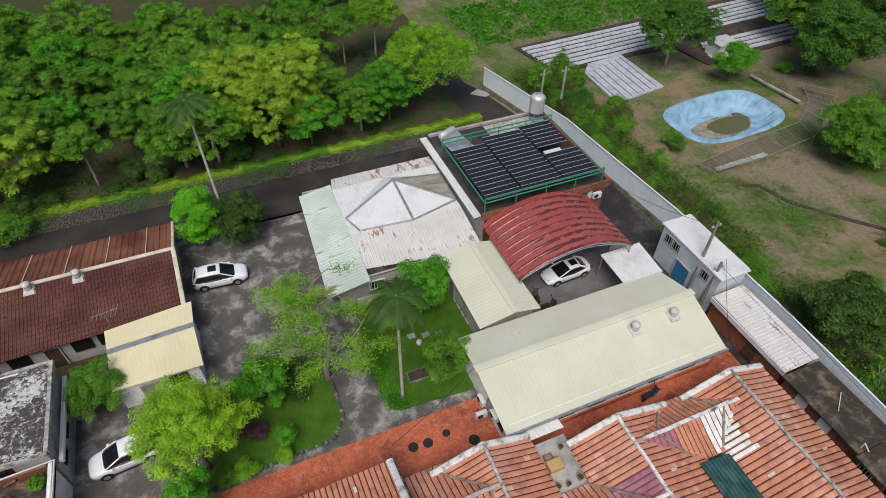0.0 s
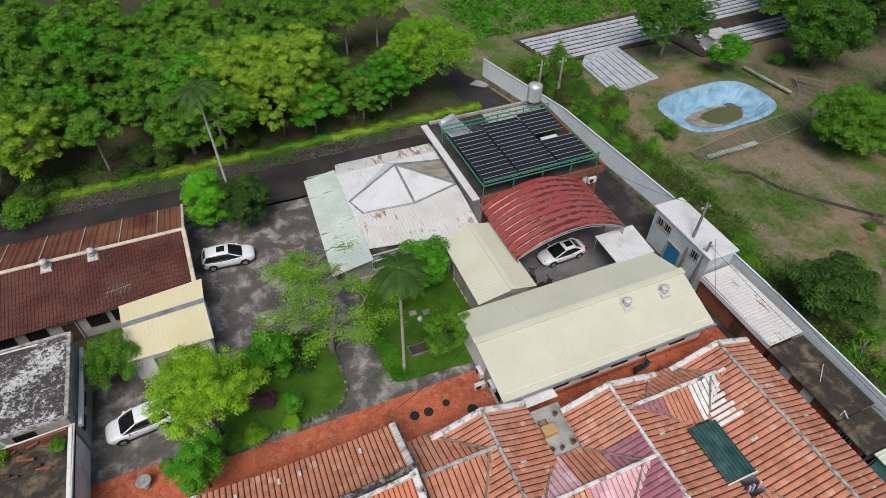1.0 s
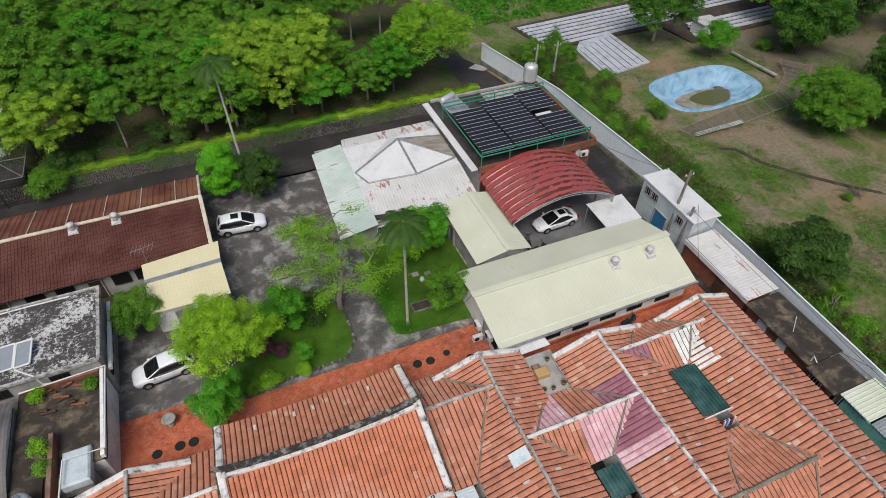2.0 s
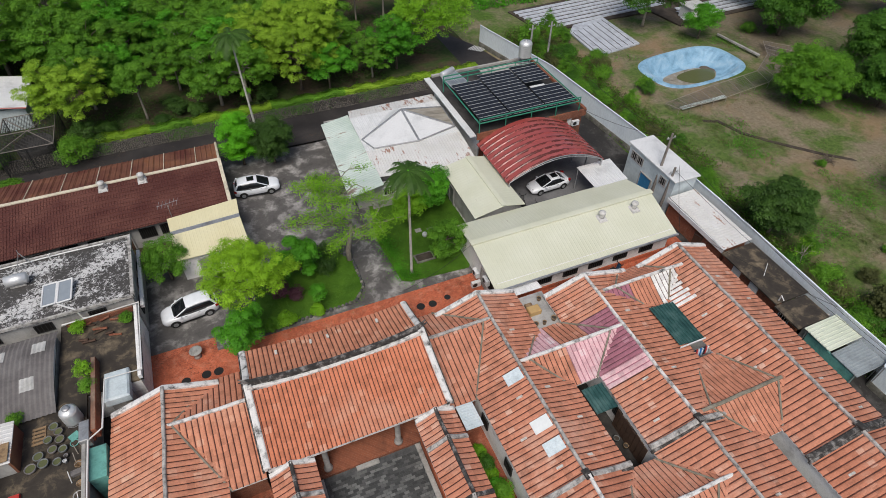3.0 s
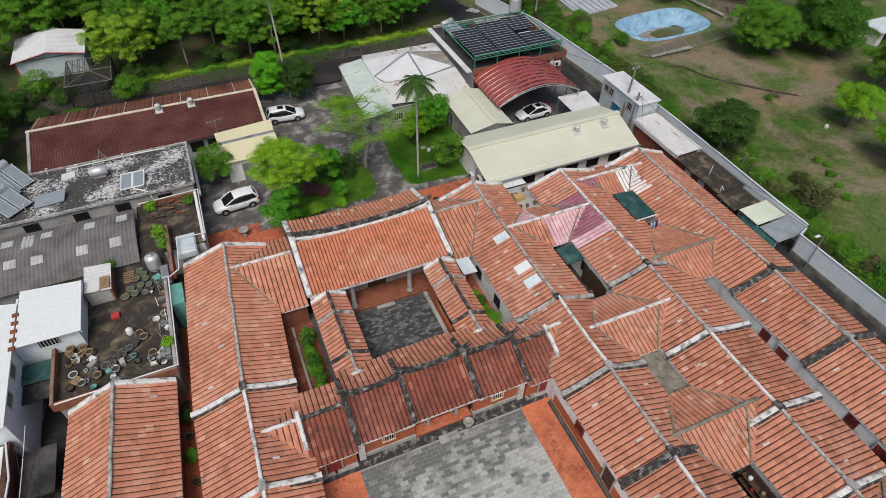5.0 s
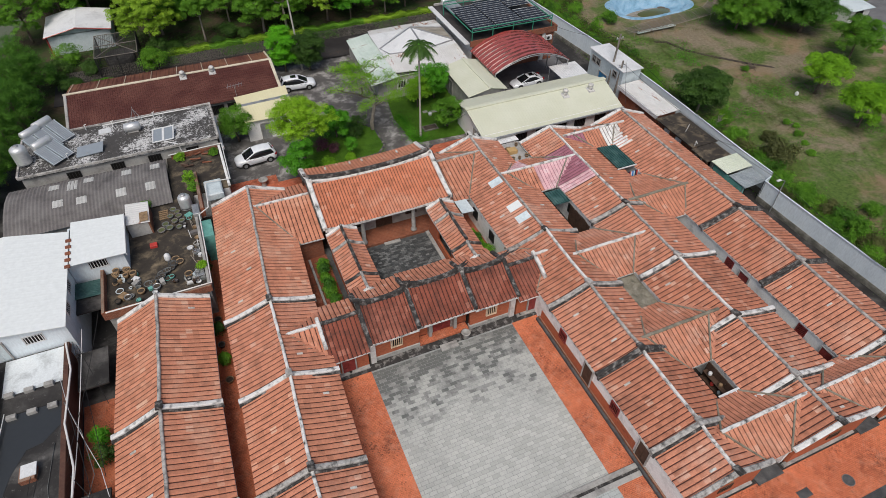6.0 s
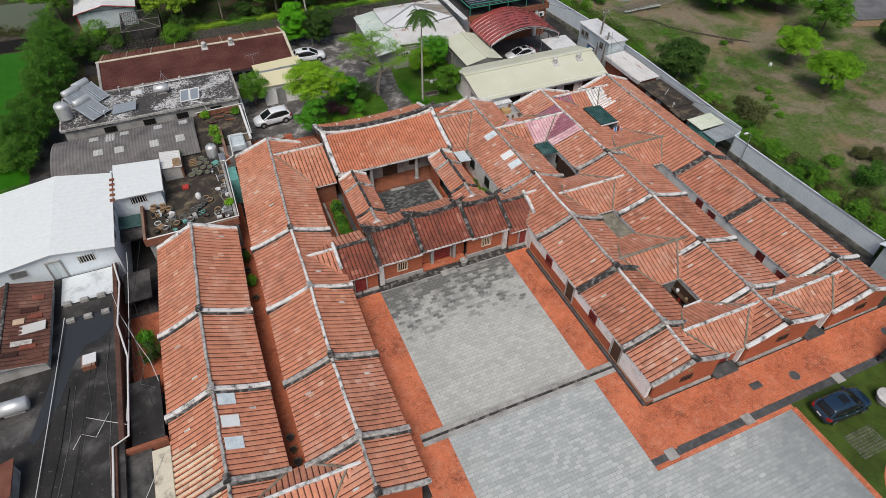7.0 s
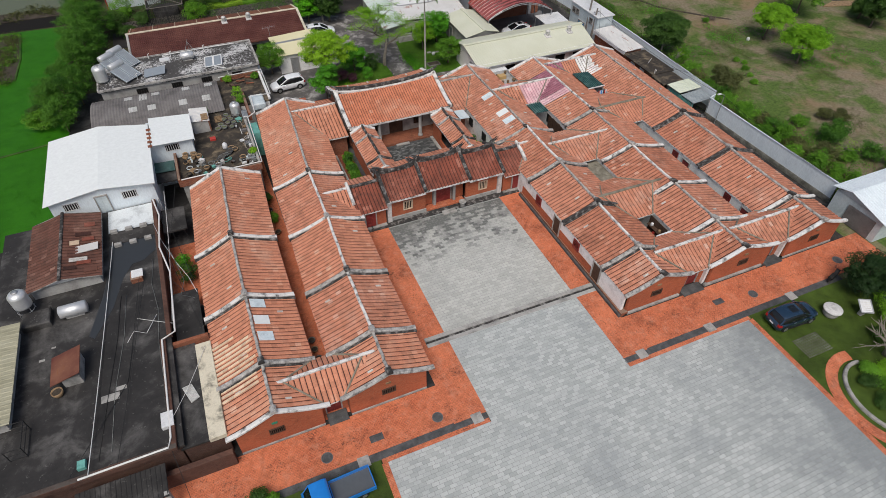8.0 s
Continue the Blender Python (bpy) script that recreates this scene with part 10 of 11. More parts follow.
def crown_mesh(name, clumps, per, size, mat, seed, up=0.7, squash=0.75, spread=0.25, jitter=0.30):
    g = np.random.RandomState(seed + 100)
    if size > 0.14:  # finer foliage
        per, size = int(per * (2.1 if len(clumps) < 90 else 1.35)), size * 0.64
    pos, nrm = [], []
    for x, y, z, r in clumps:
        d = g.normal(size=(per, 3))
        d /= np.linalg.norm(d, axis=1, keepdims=True)
        d[:, 2] = np.where(d[:, 2] < -0.35, -d[:, 2], d[:, 2])
        rad = r * (1 - spread + spread * 1.3 * g.rand(per))
        rad = np.where(g.rand(per) < 0.12, rad * g.uniform(1.05, 1.45, per), rad)
        p = d * rad[:, None]
        p[:, 2] *= squash
        pos.append(p + (x, y, z))
        nrm.append(d + np.array([0, 0, up]) + g.normal(size=(per, 3)) * jitter)
    pos, nrm = np.concatenate(pos), np.concatenate(nrm)
    return leaf_mesh(name, pos, nrm, size * g.uniform(0.6, 1.35, len(pos)), mat, seed)


def trunk_form(x, y, h, r, clumps, n, seed, lean=(0, 0), z0=0.0):
    g = random.Random(seed)
    f = Form()
    top = Vector((x + lean[0], y + lean[1], z0 + h))
    mid = Vector((x + lean[0] * 0.4 + g.uniform(-0.1, 0.1), y + lean[1] * 0.4 + g.uniform(-0.1, 0.1), z0 + h * 0.55))
    f.tube([(x, y, z0 - 0.1), (x + lean[0] * 0.1, y + lean[1] * 0.1, z0 + h * 0.15), mid, top], r, 8, 0, [r * 1.5, r, r * 0.8, r * 0.6])
    pick = sorted(clumps.tolist(), key=lambda c: g.random())[:n]
    for c in pick:
        end = Vector(c[:3])
        st = lerp(mid, top, g.uniform(0.2, 1.0))
        bend = lerp(st, end, 0.5) + Vector((g.uniform(-0.3, 0.3), g.uniform(-0.3, 0.3), g.uniform(-0.1, 0.35)))
        f.tube([st, bend, end], r, 5, 0, [r * 0.45, r * 0.28, r * 0.1])
    return f


def tree(name, label, x, y, h, rx, ry, mat, bark=None, z0=0.0, base=0.35, n=60, r=0.8, per=70, size=0.26, seed=1, limbs=7, trunk=0.14, flat=0.6, group="trees", hollow=0.45, lean=(0, 0), squash=0.75, spread=0.25):
    t = thing(name, label, "tree", (x, y, z0), group=group)
    cl = clumps_of(x + lean[0], y + lean[1], z0 + h * base, z0 + h, rx, ry, n, r, seed, hollow, flat)
    part("trunk", trunk_form(x, y, h * max(base, 0.3) + 0.3 * h, trunk, cl, limbs, seed, lean, z0), bark or BARK, t, "", True)
    part("crown", crown_mesh("crown", cl, per, size, mat, seed, squash=squash, spread=spread), None, t)
    return t


def gnarled_tree(name, label, x, y, seed, size=1.0, lean=(0.06, 0.34), leaves=0.62, mat=None):
    """An old spreading tree: a leaning trunk that forks again and again, with thin feathery sprays along the outer twigs."""
    g = random.Random(seed)
    gp = np.random.RandomState(seed)
    t = thing(name, label, "tree", (x, y, 0), group="trees")
    trunk, twigs, sprays = Form(), Form(), []

    def grow(p, d, r, length, level):
        pts, radii = [p], [r]
        for q in range(4):
            d = (d + Vector((g.uniform(-0.28, 0.28), g.uniform(-0.28, 0.28), g.uniform(-0.16, 0.20)))).normalized()
            p = p + d * length / 4
            pts.append(p)
            radii.append(r * (1 - 0.11 * (q + 1)))
            if level >= 2:
                sprays.append((p, d, level))
        (trunk if level < 2 else twigs).tube(pts, r, 7 if level < 2 else 4, 0, radii)
        if level == 4:
            return
        for q in range(3 if level < 3 else 2):
            a = 2.1 * q + g.uniform(-0.5, 0.5) + level
            side = Vector((math.cos(a), math.sin(a), g.uniform(-0.12, 0.32)))
            grow(p if q else pts[3], (d * 0.55 + side * 0.85).normalized(), r * (0.62 if q else 0.54), length * g.uniform(0.62, 0.88), level + 1)

    grow(Vector((x, y, 0)), Vector((*lean, 1.0)).normalized(), 0.26 * size ** 0.5, 3.4 * size, 0)
    part("trunk", trunk, PALEBARK, t, "pale twisted trunk and main limbs", True)
    part("twig_spray", twigs, PALEBARK, t, "thin bare grey twigs", True)
    pos, nrm = [], []
    for p, d, level in sprays:
        if gp.rand() > leaves:
            continue
        n = 80 if level > 2 else 24
        o = gp.normal(size=(n, 3)) * (0.36, 0.36, 0.10)
        pos.append(o + np.array(p) + (0, 0, 0.06))
        nrm.append(gp.normal(size=(n, 3)) * 0.35 + (0, 0, 1.0))
    pos, nrm = np.concatenate(pos), np.concatenate(nrm)
    part("crown", leaf_mesh("crown", pos, nrm, 0.15 * gp.uniform(0.6, 1.4, len(pos)), mat or LEAF_LIME, seed, 0.5), None, t)
    return t


# the wood to the north: a few grown trees, set out many times
protos = []
for k, (mat, h, rx, n, r, per, size, lab) in enumerate((
        (LEAF_MID, 7.6, 3.5, 84, 0.66, 130, 0.24, "broad green camphor tree with a billowy crown"),
        (LEAF_MID, 8.4, 3.9, 96, 0.68, 140, 0.25, "tall spreading green tree with gaps in its crown"),
        (LEAF_YELLOW, 8.0, 3.7, 94, 0.64, 140, 0.23, "tree with fresh yellow-green foliage"),
        (LEAF_MID, 6.6, 3.0, 66, 0.64, 140, 0.24, "smaller round-headed green tree"),
        (LEAF_BRIGHT, 7.2, 3.3, 70, 0.72, 115, 0.28, "light green tree with airy branches"),
        (LEAF_MID, 7.0, 3.2, 70, 0.75, 115, 0.3, "spreading green tree of the wood with a flat crown"))):
    protos.append(tree("wood_tree", lab, 0, 0, h, rx * 1.18, rx * 1.14, mat, PALEBARK if k % 2 else BARK, 0, 0.10, int(n * 1.2), r, int(per * 0.85), size, 40 + k, 18, 0.16, 0.62, "trees of the wood", 0.5, (0, 0), 0.6, 0.4))
spots = []
g = random.Random(77)
y = 55.8
row = 0
while y < 95:
    x = -35 + (2.6 if row % 2 else 0)
    while x < 27:
        px, py = x + g.uniform(-1.3, 1.3), y + g.uniform(-1.2, 1.2)
        x += 4.9
        if -36 < px < -20.5 and py < 69:
            continue
        if px > 23.0 and py < 72 or (px > 14 and 71.0 < py < 81) or (px > 2 and 77 < py < 84.5):
            continue
        if px > 12.5 and py > 59 and not (px > 12 and py > 86):
            continue
        if -20 < px < 11 and py > 83.0 or g.random() < 0.03:
            continue
        if -18.5 < px < -5.0 and py < 61.5 - 0.25 * (px + 18.5):
            continue
        spots.append((px, py))
    y += 4.6
    row += 1
first = True
used = set()
for k, (px, py) in enumerate(spots):
    w = g.random()
    kind = 0 if w < 0.27 else 1 if w < 0.46 else 2 if w < 0.48 else 3 if w < 0.68 else 4 if w < 0.84 else 5
    if abs(px - 4.5) < 3.0 and py < 62:
        kind = 2
    if abs(px + 19.5) < 2.5 and py < 60:
        kind = 2
    s = g.uniform(0.78, 1.24)
    m = pose(px, py, 0.55, 0, 0, g.uniform(0, 360)) @ Matrix.Diagonal((s, s, s * g.uniform(0.9, 1.1), 1))
    if kind not in used:
        used.add(kind)
        protos[kind].matrix_basis = m
    else:
        src = protos[kind]
        keep = src.scale.copy()
        src.scale = (1, 1, 1)
        copy_thing(src, m)
        src.scale = keep
tree("wood_tree", "slim green tree of the clearing with a pale bare trunk", -13.2, 55.6, 7.0, 2.4, 2.3, LEAF_MID, PALEBARK, 0.6, 0.48, 62, 0.6, 110, 0.24, 310, 14, 0.13, 0.5, "trees of the wood")
for k, (x, y, h, r) in enumerate(((-9.6, 55.8, 2.2, 1.3), (-7.6, 54.6, 1.6, 1.2), (-11.6, 54.2, 1.1, 0.9), (-17.6, 54.4, 1.4, 1.1), (0.6, 55.4, 1.8, 1.4))):
    tree("wood_bush", "dark green bush in the shade of the clearing", x, y, h, r, r, LEAF_DARK, BARK, 0.7, 0.0, 40, 0.42, 60, 0.22, 320 + k, 6, 0.05, 0.9, "bushes of the wood")
# a bright tree by the road bend, and trees by the lane
tree("road_tree", "light green tree with thin twisted branches by the road", 20.6, 61.4, 8.8, 6.0, 5.6, LEAF_LIME, PALEBARK, 0.6, 0.30, 190, 0.85, 80, 0.27, 61, 18, 0.22, 0.7, lean=(3.0, -2.4))
tree("road_tree", "thin olive tree with pale bare branches by the far road", 16.7, 71.2, 8.0, 3.2, 3.0, LEAF_MID, PALEBARK, 0.6, 0.42, 80, 0.7, 60, 0.25, 290, 20, 0.14, 0.5)
tree("road_tree", "airy olive green tree by the far road", 21.2, 72.0, 8.6, 3.8, 3.4, LEAF_LIME, PALEBARK, 0.6, 0.42, 90, 0.8, 60, 0.26, 292, 16, 0.16, 0.5)
tree("road_tree", "slender green tree at the edge of the wood", 13.6, 79.0, 8.5, 3.6, 3.4, LEAF_BRIGHT, PALEBARK, 0.6, 0.3, 90, 0.8, 70, 0.27, 291, 12, 0.15, 0.5)
tree("clipped_tree", "dense round bright green tree beside the lane", -4.3, 43.8, 6.2, 2.0, 1.95, LEAF_CLIPPED, BARK, 0, 0.08, 150, 0.62, 95, 0.19, 62, 5, 0.12, 0.95, hollow=0.8)
tree("dark_garden_tree", "dense dark green tree beside the lane", -1.2, 42.9, 5.4, 2.5, 2.3, LEAF_DARK, BARK, 0, 0.06, 150, 0.62, 95, 0.2, 63, 5, 0.12, 0.95, hollow=0.75)
gnarled_tree("yard_tree", "old tree with a pale gnarled trunk and sparse feathery leaves", 2.1, 25.6, 64, 1.12, (0.08, 0.36), 0.40, LEAF_LIME)
tree("lime_tree", "lime green leafy tree over the parking place", -6.9, 21.8, 8.2, 3.6, 3.4, LEAF_FRESH, BARK, 0.09, 0.30, 190, 0.62, 78, 0.18, 65, 14, 0.13, 0.7, hollow=0.45, spread=0.5)
tree("round_tree", "round dense green tree beside the annex", -13.0, 29.2, 4.4, 2.2, 2.1, LEAF_MID, BARK, 0, 0.12, 80, 0.6, 80, 0.17, 66, 5, 0.1, 0.9, hollow=0.65)
tree("broad_shrub", "broad dark green leafy shrub in the bed", -2.3, 25.7, 3.8, 2.3, 2.0, LEAF_BRIGHT, BARK, 0.09, 0.05, 70, 0.6, 70, 0.24, 67, 6, 0.09, 0.9)
tree("paved_tree", "bright green tree growing out of the brick paving", -8.1, 18.3, 5.6, 2.0, 1.9, LEAF_BRIGHT, BARK, 0.03, 0.2, 60, 0.55, 75, 0.22, 68, 5, 0.09, 0.8)
tree("sapling", "slender bright green sapling in the grass", -1.7, 21.3, 2.6, 0.8, 0.8, LEAF_BRIGHT, BARK, 0.09, 0.2, 22, 0.35, 50, 0.16, 69, 4, 0.04)
tree("lawn_tree", "bright green leafy tree at the shed wall", 11.6, 29.6, 4.8, 2.4, 2.4, LEAF_BRIGHT, BARK, 0.09, 0.15, 85, 0.6, 70, 0.22, 70, 5, 0.1, 0.8)
tree("lawn_tree", "leafy green tree at the shed wall", 8.9, 28.4, 3.8, 1.9, 1.9, LEAF_LIME, BARK, 0.09, 0.15, 60, 0.55, 60, 0.22, 71, 5, 0.08, 0.8)
tree("corner_tree", "round dark green citrus tree on the lawn", 10.6, 22.9, 3.7, 2.2, 2.1, LEAF_MID, BARK, 0.09, 0.12, 75, 0.55, 75, 0.18, 72, 6, 0.1, 0.85, spread=0.4)
for k, (x, y, h, r, mt, lab) in enumerate(((-4.6, 23.6, 1.6, 0.9, LEAF_PURPLE, "low purple-leaved shrub in the bed"), (-3.4, 22.9, 1.2, 0.7, LEAF_PURPLE, "purple flowering shrub in the bed"), (-0.2, 25.0, 1.5, 1.1, LEAF_DARK, "clipped dark green shrub in the bed"),
                                           (0.6, 26.6, 1.6, 1.2, LEAF_DARK, "clipped dark green shrub in the bed"), (-4.6, 20.6, 1.1, 0.9, LEAF_LIME, "low yellow-green clipped shrub"), (-5.9, 20.4, 1.0, 0.7, LEAF_MID, "low green shrub in the bed"), (-2.2, 20.5, 1.0, 0.6, LEAF_LIME, "low yellow-green shrub beside brick paving"))):
    tree("shrub", lab, x, y, h, r, r, mt, BARK, 0.09, 0.0, 26, 0.36, 55, 0.15, 80 + k, 3, 0.04, 0.9, "shrubs")
for k, (x, y, h, r, mt) in enumerate(((-9.5, 3.6, 1.5, 0.45, LEAF_MID), (-9.4, 2.7, 1.8, 0.55, LEAF_WEST), (-9.5, 1.7, 1.7, 0.6, LEAF_MID), (-9.4, 0.8, 1.4, 0.5, LEAF_WEST), (-9.5, -0.2, 1.5, 0.6, LEAF_MID), (-9.6, -1.4, 1.2, 0.5, LEAF_MID), (-9.4, 4.4, 1.9, 0.6, LEAF_WEST), (-9.3, 5.2, 1.6, 0.55, LEAF_MID), (-9.5, 2.2, 2.1, 0.6, LEAF_WEST), (-9.6, -2.4, 1.5, 0.6, LEAF_WEST), (5.1, 1.0, 1.9, 0.6, LEAF_MID), (5.0, 2.9, 1.6, 0.55, LEAF_WEST), (4.95, 4.2, 1.1, 0.45, LEAF_LIME), (5.05, 3.3, 1.2, 0.5, LEAF_MID), (5.0, 2.4, 1.1, 0.5, LEAF_LIME), (5.0, 1.4, 1.5, 0.6, LEAF_BRIGHT), (5.15, 0.4, 1.3, 0.6, LEAF_LIME), (5.1, -0.6, 1.2, 0.6, LEAF_MID),
                                      (-19.0, 1.5, 1.4, 0.45, LEAF_DARK), (-19.1, 8.6, 2.4, 0.6, LEAF_DARK), (-19.0, -1.6, 1.2, 0.4, LEAF_MID), (-27.6, -7.0, 2.4, 0.9, LEAF_DARK), (-27.7, -5.4, 2.6, 0.7, LEAF_BRIGHT), (23.1, -8.6, 1.2, 0.5, LEAF_DARK), (23.0, -5.4, 1.3, 0.5, LEAF_MID), (23.1, -16.5, 0.9, 0.4, LEAF_MID))):
    tree("passage_shrub", "green potted shrub in a narrow passage", x, y, h, r, r, mt, BARK, 0.01, 0.05, 20, 0.32, 50, 0.17, 110 + k, 3, 0.03, 0.9, "passage shrubs")
for k, (x, y, z, h, r) in enumerate(((-18.6, 18.6, 3.1, 1.6, 0.8), (-18.5, 17.3, 3.1, 1.3, 0.6), (-19.2, 23.0, 3.1, 0.9, 0.6), (-15.9, 22.8, 3.1, 0.9, 0.5), (-19.0, 6.4, 3.1, 0.9, 0.4), (-22.9, 16.4, 3.1, 0.8, 0.5))):
    tree("terrace_plant", "leafy potted plant on the roof terrace", x, y, h, r, r, LEAF_MID if k % 2 else LEAF_LIME, BARK, z, 0.05, 16, 0.3, 45, 0.15, 140 + k, 3, 0.03, 0.9, "terrace plants")

# field and boundary
tree("field_tree", "dark green dome-shaped tree by the fence", 40.7, 13.9, 5.6, 3.5, 3.4, LEAF_DARK, PALEBARK, 0, 0.14, 190, 0.7, 95, 0.27, 170, 7, 0.16, 0.8, "field trees", 0.75)
tree("field_tree", "broad green rounded tree in the field", 62.6, 30.8, 7.4, 4.9, 4.7, LEAF_MID, BARK, 0, 0.05, 230, 0.85, 100, 0.28, 171, 7, 0.16, 0.8, "field trees", 0.6)
tree("field_tree", "light green orchard tree with a short trunk", 58.5, 11.8, 5.2, 3.0, 2.9, LEAF_LIME, BARK, 0, 0.24, 130, 0.7, 85, 0.26, 172, 7, 0.13, 0.6, "field trees")
tree("field_tree", "light green orchard tree with a short trunk", 56.6, 3.7, 5.4, 3.4, 3.2, LEAF_LIME, BARK, 0, 0.24, 145, 0.72, 85, 0.26, 173, 8, 0.13, 0.6, "field trees")
tree("field_tree", "tall bright green tree at the vegetable beds", 57.4, 56.6, 9.4, 5.2, 4.7, LEAF_WEST, PALEBARK, 0, 0.2, 170, 0.95, 100, 0.32, 174, 9, 0.2, 0.7, "field trees")
tree("field_tree", "green round tree beside the pond", 62.6, 50.2, 5.0, 2.9, 2.7, LEAF_BRIGHT, BARK, 0, 0.15, 90, 0.75, 70, 0.25, 175, 6, 0.12, 0.8, "field trees")
for k, (x, y, h, r) in enumerate(((71.2, 26.4, 7.5, 4.4), (77.0, 33.5, 8.5, 4.6), (80.0, 56.0, 11.0, 6.0), (88.0, 50.0, 11.0, 6.0), (86.0, 63.0, 11.5, 6.5), (94.0, 58.0, 10.0, 6.0), (75.0, 46.8, 9.5, 5.2), (97.0, 44.0, 9.0, 5.0))):
    tree("tall_field_tree", "tall drooping green tree at the field edge", x, y, h, r, r * 0.95, LEAF_DARK if k == 3 else LEAF_WEST if k < 2 or k == 6 else LEAF_MID, BARK, 0, 0.1, 170, 1.1, 110, 0.36, 180 + k, 8, 0.25, 0.9, "tall field trees")
tree("field_tree", "olive green spreading tree beyond the orchard", 70.5, 16.9, 6.0, 3.9, 3.6, LEAF_MID, BARK, 0, 0.22, 110, 0.75, 85, 0.26, 176, 8, 0.14, 0.65, "field trees")
for k, (x, y, h, r) in enumerate(((77.4, 8.6, 5.6, 3.2), (78.6, 11.8, 3.4, 1.8), (84.5, 11.0, 7.0, 4.0), (69.2, 29.4, 4.4, 3.4))):
    tree("dark_field_tree", "dark green tree at the edge of the orchard", x, y, h, r, r * 0.9, LEAF_DARK, BARK, 0, 0.08, 90, 0.8, 80, 0.28, 330 + k, 7, 0.14, 0.85, "field trees")
bush_src = []
for k, (mt, h, r, lab) in enumerate(((LEAF_WEST, 1.9, 1.5, "dark green weedy bush by the fence"), (LEAF_MID, 1.5, 1.3, "leafy green weedy bush in the field"), (LEAF_OLIVE, 1.4, 1.2, "olive brown weedy bush in the field"), (LEAF_MID, 3.0, 1.1, "tall thin green shrub by the fence"))):
    bush_src.append(tree("bush", lab, 0, 0, h, r, r, mt, BARK, -0.1, 0.0, 46, 0.42, 52, 0.19, 200 + k, 7, 0.05, 0.95, "bushes of the field", 0.3, (0, 0), 0.85, 0.75))
g = random.Random(91)
spots = [(42.0, 2.5, 2, 1.9), (40.2, 6.9, 1, 1.3), (44.2, 5.8, 2, 0.9), (48.4, 5.1, 1, 0.5), (49.1, 7.6, 1, 0.45), (46.6, 1.6, 1, 0.5), (47.6, 3.4, 1, 0.4), (54.3, 20.0, 1, 0.5), (49.6, 6.6, 1, 0.4), (46.3, 41.2, 1, 1.0), (45.8, 40.0, 0, 0.8),  (43.6, 47.0, 2, 1.3), (42.6, 45.5, 1, 1.2), (40.6, 31.8, 2, 0.9), (44.8, 50.0, 1, 1.0)]
for k in range(120):
    yy = -20 + 70 * k / 120 + g.uniform(-0.6, 0.6)
    if 10.0 < yy < 18.0:
        continue
    spots.append((37.2 + abs(g.gauss(0, 1)) * 2.2, yy, g.choice([0, 1, 1, 2, 2, 3]), g.uniform(0.35, 1.1)))
for k in range(26):
    spots.append((g.uniform(37.2, 43.5), g.uniform(46, 60), g.choice([0, 1, 2, 3]), g.uniform(0.7, 1.4)))
for k in range(14):
    spots.append((g.uniform(41, 50), g.uniform(-24, -8), g.choice([0, 1, 2]), g.uniform(0.8, 1.4)))
for k in range(4):
    spots.append((g.uniform(70, 84), g.uniform(36, 52), g.choice([0, 1]), g.uniform(0.6, 1.2)))
used = set()
for x, y, kind, s in spots:
    m = pose(x, y, 0, 0, 0, g.uniform(0, 360)) @ Matrix.Diagonal((s, s, s, 1))
    if kind not in used:
        used.add(kind)
        bush_src[kind].matrix_basis = m
    else:
        src = bush_src[kind]
        keep = src.scale.copy()
        src.scale = (1, 1, 1)
        copy_thing(src, m)
        src.scale = keep
tree("bare_tree", "small leafless pale tree behind the fence", 39.6, 9.4, 3.2, 1.4, 1.4, LEAF_LIME, PALEBARK, 0, 0.3, 14, 0.3, 12, 0.16, 230, 12, 0.07, 0.6, "field trees")
tree("bare_tree", "small leafless pale tree near the fence corner", 43.4, -15.5, 2.6, 1.6, 1.4, LEAF_LIME, PALEBARK, 0, 0.2, 18, 0.3, 10, 0.16, 231, 16, 0.06, 0.7, "field trees")

# bamboo-like trees beyond the west houses
west_src = tree("feathery_tree", "tall feathery green tree beside the rice field", 0, 0, 9.0, 3.5, 3.3, LEAF_WEST, BARK, 0, 0.06, 170, 0.85, 62, 0.22, 240, 12, 0.13, 0.8, "feathery trees", 0.35, (0, 0), 1.0, 0.9)
g = random.Random(17)
ws = [(-37.6, 26.6), (-36.8, 30.2), (-39.4, 28.4), (-38.2, 33.0), (-36.6, 36.0), (-35.4, 39.6), (-37.4, 40.6), (-35.0, 43.6), (-36.6, 46.6), (-34.2, 48.6), (-38.4, 24.2), (-35.8, 51.4)]
for k, (x, y) in enumerate(ws):
    s = g.uniform(0.52, 0.78)
    m = pose(x, y, 0, 0, 0, g.uniform(0, 360)) @ Matrix.Diagonal((s, s, s * g.uniform(0.8, 1.05), 1))
    if k == 0:
        west_src.matrix_basis = m
    else:
        keep = west_src.scale.copy()
        west_src.scale = (1, 1, 1)
        copy_thing(west_src, m)
        west_src.scale = keep
for k, (x, y, h, r) in enumerate(((-30.6, 48.6, 2.0, 1.6), (-27.0, 47.4, 1.6, 1.4), (-32.2, 52.0, 3.0, 1.8), (-20.6, 50.8, 3.2, 1.9), (-19.6, 53.4, 3.6, 2.0), (-41.2, 26.2, 2.4, 1.7), (-41.4, 28.6, 1.8, 1.4), (-31.0, 55.6, 3.4, 2.0), (-28.2, 52.4, 2.2, 1.5))):
    tree("lane_bush", "green bush beside the lane", x, y, h, r, r, LEAF_MID if k % 2 else LEAF_DARK, BARK, 0, 0.0, 45, 0.55, 60, 0.22, 250 + k, 4, 0.06, 0.9, "lane bushes")

